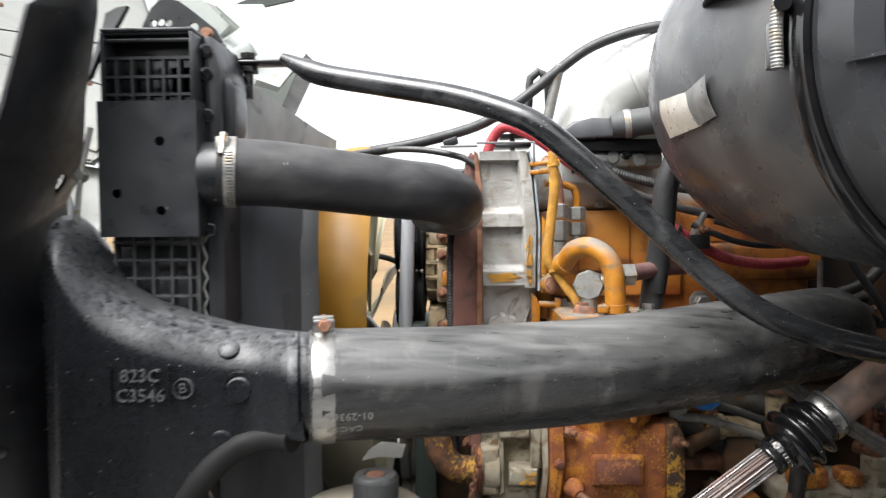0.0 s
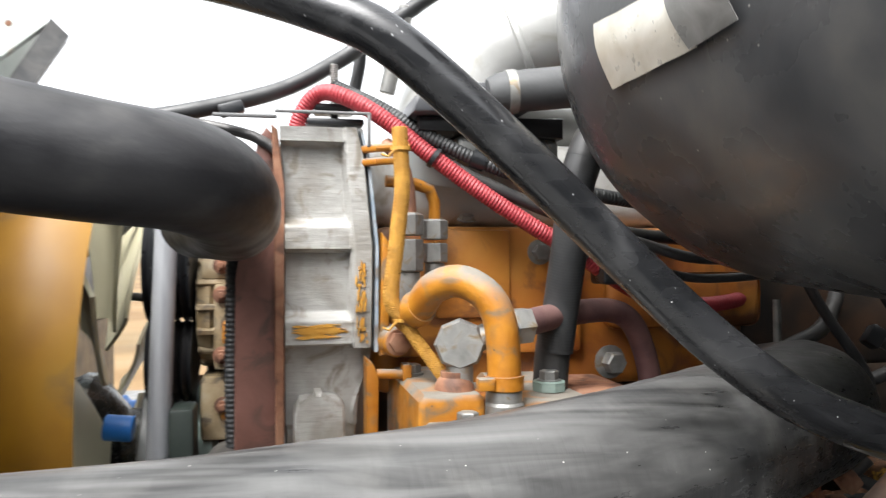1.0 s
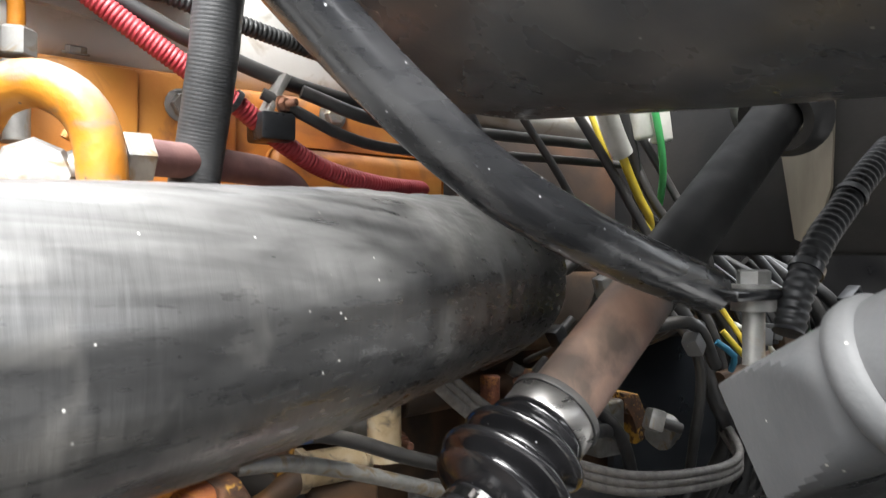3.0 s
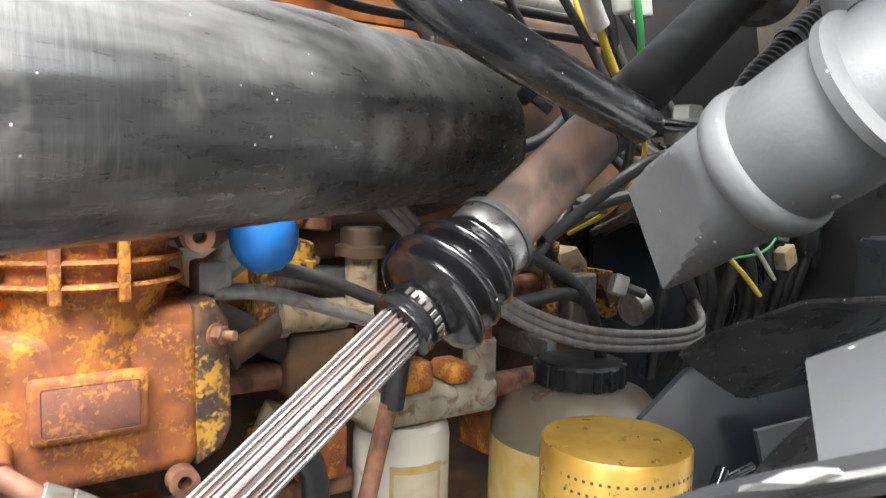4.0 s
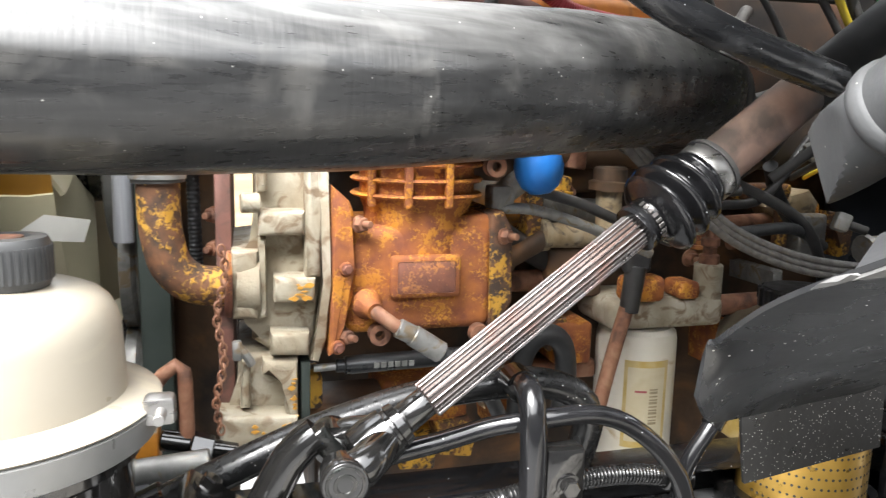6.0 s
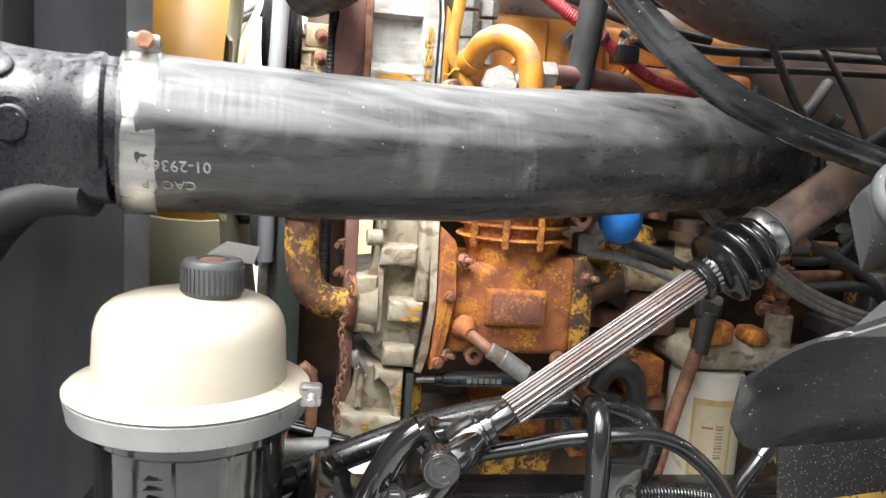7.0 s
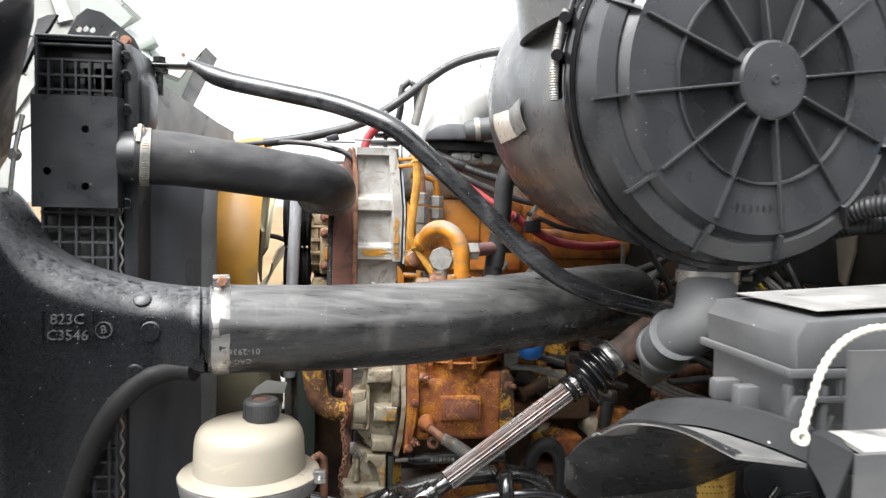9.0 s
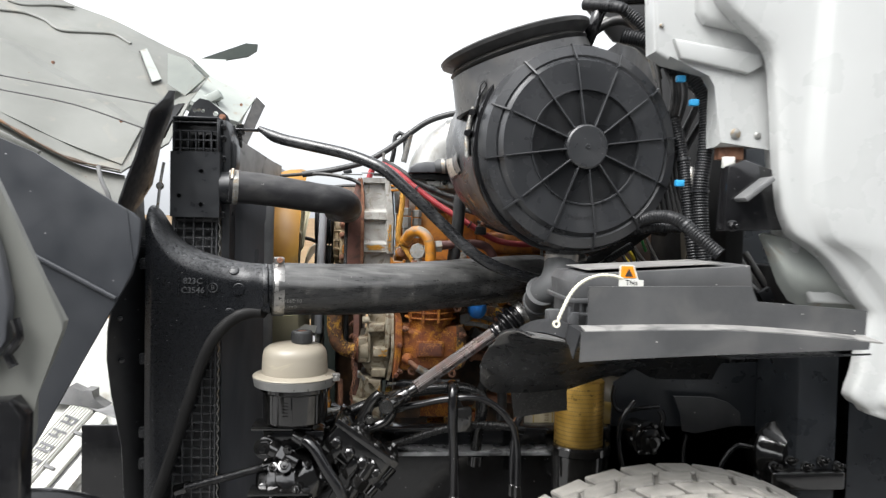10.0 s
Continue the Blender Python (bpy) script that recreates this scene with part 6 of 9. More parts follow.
tube(bm, [(0.203 + 0.0016 * k, 0.90, 1.447 + 0.010 * math.sin(k * 0.31)) for k in range(11)], 0.003, 8, raw=True)
single("yellow_chain_tie", bm, yellow_paint, (0.21, 0.90, 1.44), "yellow plastic twisted tie on the block", "tie")

# ---- conduits ----
redc = single("red_conduit", ribbed(B(), [(0.062, 0.99, 1.585), (0.070, 0.985, 1.612), (0.084, 0.975, 1.629), (0.102, 0.966, 1.6275), (0.135, 0.955, 1.609), (0.18, 0.945, 1.573), (0.225, 0.938, 1.540), (0.27, 0.934, 1.511), (0.31, 0.934, 1.488), (0.345, 0.938, 1.466), (0.385, 0.945, 1.448), (0.44, 0.955, 1.440), (0.50, 0.985, 1.442), (0.53, 1.03, 1.445)], 0.0076, 0.0031, 0.12, 14), red_conduit, (0.25, 0.94, 1.44), "red corrugated cable conduit over the engine", "conduit", smooth=60)
for p, d in (((0.18, 0.945, 0.0), 0), ((0.31, 0.934, 0.0), 1)):
    zc, ax = ((1.573, (0.8, -0.17, -0.57)), (1.488, (0.85, 0.05, -0.5)))[d]
    part("tie_wrap", lathe(B(), [(0, 0.0082), (0, 0.0094), (0.004, 0.0094), (0.004, 0.0082)], (p[0], p[1], zc), ax, 20, close=True), plastic, redc)
greyc = single("grey_conduit", ribbed(B(), [(0.10, 0.990, 1.640), (0.14, 0.968, 1.617), (0.175, 0.953, 1.593), (0.215, 0.945, 1.573), (0.26, 0.94, 1.556), (0.32, 0.94, 1.543), (0.42, 0.95, 1.53)], 0.0066, 0.0036, 0.15, 12), grey_conduit, (0.25, 0.95, 1.53), "dusty grey corrugated cable conduit", "conduit", smooth=60)
part("end_collar", lathe(B(), [(0, 0.0066), (0, 0.0085), (0.012, 0.0085), (0.012, 0.0066)], (0.215, 0.945, 1.573), (0.93, -0.1, -0.35), 20, close=True), plastic, greyc)
single("black_cable", tube(B(), [(0.12, 0.975, 1.622), (0.16, 0.96, 1.592), (0.20, 0.95, 1.565), (0.245, 0.944, 1.543), (0.29, 0.942, 1.525), (0.36, 0.945, 1.508), (0.45, 0.955, 1.50)], 0.0058, 12), rubber_small, (0.25, 0.95, 1.50), "black rubber battery cable beside the conduit", "cable", smooth=60)
single("black_cable", tube(B(), [(0.33, 0.93, 1.495), (0.36, 0.925, 1.482), (0.395, 0.925, 1.470), (0.45, 0.93, 1.466), (0.6, 0.95, 1.475), (0.75, 0.96, 1.48)], 0.0042, 12), rubber_small, (0.40, 0.93, 1.46), "thin black cable from the clip", "cable", smooth=60)
single("black_cable", tube(B(), [(0.36, 0.93, 1.50), (0.42, 0.92, 1.484), (0.52, 0.93, 1.487), (0.7, 0.95, 1.495)], 0.005, 12), rubber_small, (0.45, 0.93, 1.48), "black cable under the air cleaner", "cable", smooth=60)
clipb = thing("cable_clip", (0.34, 0.93, 1.455), "black cable clip bolted with a brass stud", "clip")
bm = B()
box(bm, (0.326, 0.920, 1.462), (0.352, 0.95, 1.482), 0.003)
part("block", bm, plastic, clipb)
bm = B()
prism(bm, [(0.330, 1.478), (0.334, 1.476), (0.350, 1.508), (0.346, 1.511)], 0.925, 0.945, 0.0008)
part("bracket", bm, zinc, clipb)
bm = B()
hexhead(bm, (0.343, 0.926, 1.4875), (0.5, -1, 0.1), 0.0052, 0.005, 1.3, 0.008)
part("stud", bm, rust_steel, clipb)
drain = single("drain_hose", tube(B(), [(0.34, 0.90, 1.60), (0.300, 0.875, 1.585), (0.288, 0.872, 1.565), (0.281, 0.874, 1.54), (0.279, 0.88, 1.50), (0.276, 0.892, 1.45), (0.270, 0.90, 1.40), (0.265, 0.90, 1.30)], 0.0145, 24, 0.008), rubber_small, (0.26, 0.88, 1.30), "black rubber drain hose in front of the block", "hose", smooth=60)
part("spiral_wrap", ribbed(B(), [(0.288, 0.872, 1.565), (0.281, 0.874, 1.54), (0.279, 0.88, 1.50), (0.276, 0.892, 1.45), (0.272, 0.897, 1.41)], 0.0148, 0.0024, 0.010, 24), grey_conduit, drain, "ribbed plastic wrap", smooth=60)
part("clamp", lathe(B(), [(0, 0.0146), (0, 0.0158), (0.009, 0.0158), (0.009, 0.0146)], (0.266, 0.90, 1.335), (0, 0, 1), 24, close=True), stainless, drain)
single("grey_cable", tube(B(), [(-0.10, 1.0, 1.602), (-0.03, 1.0, 1.614), (0.05, 1.0, 1.636), (0.10, 1.0, 1.663), (0.135, 1.0, 1.688), (0.165, 1.0, 1.712), (0.215, 0.995, 1.745), (0.285, 0.98, 1.764), (0.36, 0.96, 1.765)], 0.0075, 14), grey_conduit, (0.1, 1.0, 1.60), "grey hose crossing above the engine", "hose", smooth=60)
single("grey_cable", tube(B(), [(-0.16, 1.05, 1.60), (-0.08, 1.0, 1.604), (-0.02, 0.97, 1.600), (0.03, 0.955, 1.588), (0.05, 0.95, 1.575)], 0.0045, 10), rubber_small, (-0.05, 1.0, 1.57), "black sensor cable above the radiator hose", "cable", smooth=60)
bm = B()
box(bm, (0.004, 0.94, 1.603), (0.024, 0.952, 1.613), 0.002, m=Matrix.Translation((0.014, 0.946, 1.608)) @ Matrix.Rotation(-0.3, 4, "Y") @ Matrix.Translation((-0.014, -0.946, -1.608)))
single("connector", bm, plastic, (0.014, 0.946, 1.603), "black plastic cable connector on a bracket", "connector")
post = thing("terminal_post", (0.092, 0.99, 1.605), "black bracket with a threaded terminal stud", "bracket")
bm = B()
box(bm, (0.075, 0.975, 1.603), (0.125, 1.02, 1.609), 0.002)
box(bm, (0.082, 0.975, 1.616), (0.118, 1.01, 1.622), 0.002)
part("plate", bm, plastic, post)
bm = B()
ribbed(bm, [(0.100, 0.992, 1.60), (0.100, 0.992, 1.63), (0.100, 0.992, 1.66)], 0.004, 0.0016, 0.2, 10)
part("stud", bm, zinc, post)
single("vent_loop", tube(B(), [(0.155, 1.02, 1.66), (0.152, 1.02, 1.70), (0.140, 1.02, 1.715), (0.128, 1.02, 1.705), (0.126, 1.02, 1.67), (0.12, 1.02, 1.64)], 0.006, 12), grey_conduit, (0.14, 1.02, 1.64), "looped grey vent pipe", "pipe", smooth=60)
bm = B()
rod(bm, (0.150, 1.01, 1.64), (0.168, 1.0, 1.72), 0.0075)
single("lift_bracket_rod", bm, zinc, (0.15, 1.0, 1.64), "grey metal strut above the engine", "bracket")
rocker = thing("turbo_ducting", (0.23, 0.96, 1.57), "black plastic ducting above a grey bolted flange", "duct")
bm = B()
prism(bm, [(0.160, 1.608), (0.163, 1.622), (0.176, 1.632), (0.200, 1.636), (0.262, 1.636), (0.262, 1.612)], 0.93, 1.03, 0.004, 3)
part("flange", bm, shroud_mat, rocker, smooth=50)
bm = B()
prism(bm, [(0.168, 1.596), (0.168, 1.608), (0.300, 1.610), (0.300, 1.592)], 0.945, 1.03, 0.002)
part("recess", bm, dark_void, rocker)
bm = B()
lathe(bm, [(-0.012, 0.0), (-0.012, 0.013), (-0.004, 0.0165), (0.004, 0.0175), (0.05, 0.018), (0.09, 0.019)], (0.236, 0.925, 1.626), (0.92, -0.10, 0.10), 32)
cuff = part("cuff", bm, valve_grey, rocker, smooth=50)
bm = B()
lathe(bm, [(0, 0.0172), (0, 0.0186), (0.008, 0.0188), (0.008, 0.0174)], (0.240, 0.9245, 1.6265), (0.92, -0.10, 0.10), 32, close=True)
part("cuff_band", bm, zinc, cuff)
bm = B()
box(bm, (0.204, 0.955, 1.572), (0.300, 1.02, 1.594), 0.006, 3)
rod(bm, (0.232, 0.952, 1.586), (0.232, 0.965, 1.586), 0.009)
rod(bm, (0.268, 0.952, 1.582), (0.268, 0.965, 1.582), 0.009)
rough_up(bm, 0.0008, 70)
part("cast_flange", bm, zinc, rocker, "grey cast flange")
bm = B()
hexhead(bm, (0.250, 0.955, 1.590), (0, -1, 0.2), 0.006, 0.007, 1.3)
part("bolt", bm, oily_steel, rocker)

single("grey_cable", tube(B(), [(-0.30, 1.36, 1.43), (-0.166, 1.35, 1.510), (-0.135, 1.35, 1.536), (-0.10, 1.35, 1.550), (-0.06, 1.34, 1.556), (0.02, 1.30, 1.55)], 0.0065, 12), grey_conduit, (-0.1, 1.35, 1.43), "grey rubber hose behind the fan and belt", "hose", smooth=60)
single("grey_cable", tube(B(), [(-0.150, 1.352, 1.524), (-0.125, 1.35, 1.548), (-0.08, 1.35, 1.577), (-0.03, 1.34, 1.59), (0.05, 1.30, 1.592)], 0.0055, 12), grey_conduit, (-0.1, 1.35, 1.52), "thin grey hose branching behind the belt", "hose", smooth=60)
single("grey_cable", tube(B(), [(-0.26, 1.36, 1.42), (-0.16, 1.35, 1.436), (-0.12, 1.35, 1.434), (-0.09, 1.34, 1.424), (-0.03, 1.30, 1.40)], 0.0055, 12), grey_conduit, (-0.1, 1.35, 1.40), "grey hose low behind the belt", "hose", smooth=60)

# ---- belt drive ----
drive = thing("belt_drive", (-0.02, 1.1, 1.26), "grey belt running over black pulleys at the engine front", "belt")
bm = B()
tube(bm, [(-0.050, 1.05, 1.545), (-0.052, 1.048, 1.48), (-0.055, 1.045, 1.40), (-0.058, 1.045, 1.30), (-0.06, 1.05, 1.20)], 0.0105, 12)
part("belt", bm, belt_mat, drive, smooth=60)
for p, r in (((-0.055, 1.10, 1.478), 0.055), ((-0.055, 1.10, 1.385), 0.042)):
    bm = B()
    prof = [(-0.014, 0), (-0.014, r * 0.35), (-0.018, r * 0.4), (-0.018, r * 0.9)]
    for k in range(5):
        prof += [(-0.018 + 0.0085 * k, r), (-0.018 + 0.0085 * k + 0.0042, r * 0.9)]
    prof += [(0.024, r), (0.026, r * 0.5), (0.03, 0)]
    lathe(bm, prof, p, (1, 0, 0), 36)
    part("pulley", bm, plastic, drive)
alt = thing("alternator", (0.0, 1.1, 1.34), "dusty tan alternator body beside the belt", "alternator")
bm = B()
lathe(bm, [(0, 0.03), (0.004, 0.058), (0.016, 0.062), (0.020, 0.056), (0.030, 0.056), (0.034, 0.062), (0.046, 0.060), (0.048, 0.03)], (-0.030, 1.12, 1.44), (1, 0, 0), 32)
part("body", bm, dusty_tan, alt)
for k in range(16):
    a = radians(22.5 * k)
    bm = B()
    box(bm, (-0.026, -0.003, 0.050), (0.012, 0.003, 0.064), 0.001, 1, m=Matrix.Translation((0, 1.12, 1.44)) @ Matrix.Rotation(a, 4, "X"))
    part("fin", bm, dusty_tan, alt)
for lo, hi, mt in (((-0.022, 1.06, 1.466), (0.008, 1.10, 1.496), dusty_tan), ((-0.010, 1.055, 1.38), (0.014, 1.10, 1.462), dusty_tan), ((-0.024, 1.07, 1.31), (0.004, 1.12, 1.372), dusty_tan), ((-0.004, 1.06, 1.33), (0.014, 1.09, 1.352), yellow_paint), ((-0.002, 1.05, 1.405), (0.010, 1.06, 1.428), yellow_paint)):
    bm = B()
    box(bm, lo, hi, 0.004, 2)
    rough_up(bm, 0.001, 60)
    part("lug", bm, mt, alt)
for y, z in ((1.052, 1.452), (1.052, 1.395), (1.066, 1.345), (1.055, 1.480)):
    bm = B()
    hexhead(bm, (-0.002, y, z), (0, -1, 0), 0.006, 0.008, 1.4, 0.005)
    part("bolt", bm, rust_steel, alt)
bx = thing("coolant_tensioner", (-0.04, 1.02, 1.24), "grey green bracket box with a blue plastic sleeve beside the belt", "bracket")
bm = B()
box(bm, (-0.046, 1.02, 1.26), (-0.024, 1.06, 1.352), 0.004)
part("box", bm, green_paint, bx)
bm = B()
rod(bm, (-0.105, 1.05, 1.333), (-0.080, 1.05, 1.330), 0.012)
part("sleeve", bm, blue_cap, bx)
single("black_conduit", ribbed(B(), [(0.014, 0.985, 1.53), (0.013, 0.975, 1.47), (0.012, 0.972, 1.38), (0.014, 0.97, 1.28), (0.016, 0.965, 1.18)], 0.0065, 0.0042, 0.15, 12), grey_conduit, (0.014, 0.97, 1.18), "black corrugated conduit beside the front plate", "conduit", smooth=60)
bm = B()
tube(bm, [(-0.008, 0.878, 1.288), (-0.008, 0.878, 1.26), (-0.007, 0.878, 1.235), (0.0, 0.879, 1.205), (0.018, 0.882, 1.188), (0.048, 0.888, 1.183)], 0.0175, 24, 0.008)
single("coolant_pipe", bm, worn_yellow_dark, (0, 0.88, 1.18), "worn yellow painted bent coolant pipe", "pipe", smooth=60)

# ---- clutter along the engine side ----
pump = thing("fuel_pump", (0.42, 1.03, 1.0), "grimy fuel pump and brackets on the engine side", "pump")
for a, b, r, mt in (((0.36, 1.04, 1.235), (0.50, 1.05, 1.225), 0.016, zinc), ((0.33, 1.0, 1.215), (0.41, 1.02, 1.17), 0.014, rubber_small), ((0.38, 1.06, 1.265), (0.60, 1.06, 1.275), 0.02, grime_brown), ((0.52, 1.05, 1.24), (0.70, 1.06, 1.245), 0.016, grime_brown), ((0.44, 1.03, 1.28), (0.445, 1.03, 1.33), 0.014, rust_steel), ((0.40, 1.03, 1.285), (0.42, 1.03, 1.295), 0.013, yellow_paint)):
    bm = B()
    rod(bm, a, b, r)
    part("body", bm, mt, pump)
for lo, hi, mt in (((0.372, 1.0, 1.195), (0.392, 1.06, 1.275), worn_yellow_dark), ((0.405, 0.98, 1.055), (0.452, 1.05, 1.105), rust_orange), ((0.375, 0.99, 1.075), (0.40, 1.05, 1.10), yellow_black), ((0.40, 1.0, 1.13), (0.47, 1.06, 1.19), grime_brown), ((0.36, 1.0, 1.03), (0.47, 1.06, 1.052), rust_steel), ((0.70, 0.98, 1.18), (0.712, 1.0, 1.235), worn_yellow_dark), ((0.72, 0.97, 1.17), (0.76, 1.0, 1.23), zinc), ((0.65, 0.99, 1.245), (0.72, 1.02, 1.265), worn_yellow_dark), ((0.105, 0.905, 1.055), (0.130, 0.95, 1.09), yellow_black), ((0.20, 0.98, 1.0), (0.30, 1.06, 1.05), rust_orange), ((0.11, 0.93, 1.01), (0.2, 1.0, 1.05), grime_brown)):
    bm = B()
    box(bm, lo, hi, 0.005, 3)
    rough_up(bm, 0.001, 60)
    part("bracket", bm, mt, pump)
for a, b, r, mt in (((0.30, 1.05, 1.238), (0.40, 1.05, 1.234), 0.028, yellow_paint), ((0.388, 1.0, 1.206), (0.460, 1.01, 1.203), 0.015, dusty_tan), ((0.404, 1.0, 1.25), (0.408, 1.0, 1.275), 0.016, yellow_black), ((0.472, 0.995, 1.205), (0.470, 0.995, 1.262), 0.015, dusty_tan), ((0.470, 0.995, 1.258), (0.470, 0.995, 1.285), 0.019, grime_brown), ((0.34, 0.99, 1.178), (0.40, 1.0, 1.205), 0.011, grime_brown), ((0.64, 1.04, 1.205), (0.80, 1.04, 1.215), 0.014, rust_steel), ((0.62, 1.03, 1.18), (0.62, 1.03, 1.26), 0.010, rust_dull), ((0.33, 1.02, 1.15), (0.46, 1.03, 1.145), 0.013, rust_steel), ((0.84, 0.99, 1.178), (0.865, 0.99, 1.182), 0.017, zinc), ((0.34, 1.03, 0.99), (0.40, 1.03, 1.12), 0.009, dusty_tan)):
    bm = B()
    rod(bm, a, b, r)
    lathe(bm, [(0, r * 1.25), (r * 0.5, r * 1.25), (r * 0.6, r)], a, Vector(b) - Vector(a), 12)
    rough_up(bm, 0.0015, 50)
    part("body", bm, mt, pump)
for poly, y, mt in (([(0.775, 1.232), (0.802, 1.228), (0.815, 1.205), (0.812, 1.175), (0.798, 1.172), (0.795, 1.205), (0.778, 1.212)], 0.985, worn_yellow_dark),
                    ([(0.715, 1.252), (0.742, 1.258), (0.757, 1.242), (0.752, 1.222), (0.728, 1.216), (0.714, 1.232)], 0.985, dusty_tan),
                    ([(0.745, 1.245), (0.768, 1.240), (0.772, 1.212), (0.750, 1.210)], 0.995, rust_orange),
                    ([(0.690, 1.158), (0.705, 1.160), (0.708, 1.140), (0.692, 1.136)], 0.975, zinc),
                    ([(0.262, 1.000), (0.300, 1.006), (0.312, 0.985), (0.305, 0.955), (0.270, 0.960)], 0.975, worn_yellow_dark),
                    ([(0.335, 1.010), (0.372, 1.012), (0.374, 0.975), (0.340, 0.970)], 0.985, rust_orange),
                    ([(0.225, 0.975), (0.265, 0.978), (0.262, 0.945), (0.222, 0.948)], 0.975, yellow_black),
                    ([(0.388, 1.105), (0.420, 1.110), (0.424, 1.078), (0.400, 1.070), (0.386, 1.082)], 0.985, worn_yellow_dark),
                    ([(0.635, 1.085), (0.660, 1.09), (0.662, 1.04), (0.638, 1.03)], 0.985, rust_orange)):
    bm = B()
    prism(bm, poly, y, 1.06, 0.004, 2)
    rough_up(bm, 0.0015, 60)
    part("bracket", bm, mt, pump)
for x, z in ((0.425, 1.255), (0.50, 1.21), (0.63, 1.22), (0.60, 1.17), (0.47, 1.19), (0.66, 1.19)):
    bm = B()
    hexhead(bm, (x, 1.02, z), (0.1, -1, 0), 0.008, 0.012, 1.4, 0.008)
    part("bolt", bm, rust_steel, pump)
loop = single("breather_hose", tube(B(), [(0.352, 0.96, 1.0), (0.352, 0.955, 1.06), (0.358, 0.95, 1.09), (0.375, 0.945, 1.105), (0.395, 0.945, 1.095), (0.405, 0.95, 1.06), (0.405, 0.96, 1.0)], 0.012, 20, 0.006), grey_conduit, (0.38, 0.95, 1.0), "grey rubber breather hose loop", "hose", smooth=60)
single("green_strut", box(B(), (-0.042, 1.0, 0.80), (-0.012, 1.03, 1.30), 0.003), green_paint, (-0.03, 1.0, 0.80), "dark green upright bracket at the engine front", "bracket")
union = thing("hydraulic_union", (0.0, 0.85, 1.03), "yellow valve with dull unions and a rusty bent pipe", "fitting")
bm = B()
box(bm, (-0.030, 0.835, 1.035), (-0.012, 0.865, 1.075), 0.003)
rod(bm, (-0.021, 0.85, 1.075), (-0.021, 0.85, 1.10), 0.007)
part("valve", bm, yellow_paint, union)
bm = B()
rod(bm, (-0.012, 0.85, 1.062), (0.012, 0.85, 1.056), 0.009)
rod(bm, (0.012, 0.85, 1.056), (0.03, 0.85, 1.050), 0.011, seg=6)
rod(bm, (0.03, 0.85, 1.05), (0.05, 0.85, 1.045), 0.008)
part("nut", bm, wet_black, union)
bm = B()
tube(bm, [(-0.018, 0.85, 1.103), (-0.008, 0.85, 1.118), (0.003, 0.85, 1.126), (0.009, 0.85, 1.12), (0.010, 0.85, 1.095), (0.010, 0.85, 1.06)], 0.0062, 12)
part("bent_pipe", bm, rust_steel, union)
single("coolant_hose", tube(B(), [(-0.008, 0.878, 1.276), (-0.008, 0.879, 1.290), (-0.006, 0.890, 1.301), (0.0, 0.93, 1.306), (0.010, 0.99, 1.308)], 0.0215, 24, 0.008), rubber_small, (-0.008, 0.878, 1.276), "black rubber hose on the yellow pipe", "hose", smooth=60)
bm = B()
lathe(bm, [(0, 0.0216), (0, 0.0228), (0.009, 0.0228), (0.009, 0.0216)], (-0.008, 0.878, 1.279), (0, 0, 1), 32, close=True)
single("pipe_clamp", bm, zinc, (-0.008, 0.878, 1.279), "thin metal band on the coolant hose", "clamp")
bm = B()
box(bm, (-0.025, 1.13, 0.80), (0.05, 1.55, 1.58), 0.02, 3)
part("front_cover", bm, grime_brown, engine)
for p, r in (((-0.05, 1.14, 1.16), 0.075), ((-0.05, 1.12, 1.03), 0.06)):
    bm = B()
    lathe(bm, [(-0.02, 0), (-0.02, r * 0.3), (-0.012, r * 0.4), (-0.012, r * 0.85), (-0.02, r * 0.95), (-0.02, r), (-0.008, r), (-0.004, r * 0.9), (0.0, r), (0.008, r * 0.9), (0.012, r), (0.02, r), (0.02, 0)], p, (1, 0, 0), 40)
    part("pulley", bm, zinc, drive)

crank = thing("crank_pulley", (-0.05, 1.155, 1.16), "wide grey crank pulley with rusty flanges under the belt", "pulley")
bm = B()
lathe(bm, [(-0.012, 0.0), (-0.012, 0.090), (-0.010, 0.092), (0.010, 0.092), (0.012, 0.090), (0.012, 0.0)], (-0.070, 1.155, 1.268), (1, 0, 0), 56)
part("front_rim", bm, alu_band, crank)
for x in (-0.056, -0.034):
    bm = B()
    lathe(bm, [(-0.002, 0.0), (-0.002, 0.0925), (0.002, 0.0925), (0.002, 0.0)], (x, 1.155, 1.268), (1, 0, 0), 56)
    part("flange", bm, rust_steel, crank)
bm = B()
lathe(bm, [(-0.012, 0.0), (-0.012, 0.084), (0.032, 0.084), (0.034, 0.080), (0.034, 0.0)], (-0.046, 1.155, 1.268), (1, 0, 0), 56)
part("damper", bm, teal_zinc, crank)
bm = B()
lathe(bm, [(0, 0.0), (0, 0.030), (0.004, 0.032), (0.030, 0.032), (0.036, 0.024), (0.052, 0.024), (0.052, 0.0)], (-0.203, 1.50, 1.250), (1, 0, 0), 32)
single("blue_fitting", bm, blue_cap, (-0.18, 1.50, 1.22), "blue plastic fitting on a far hose", "fitting")

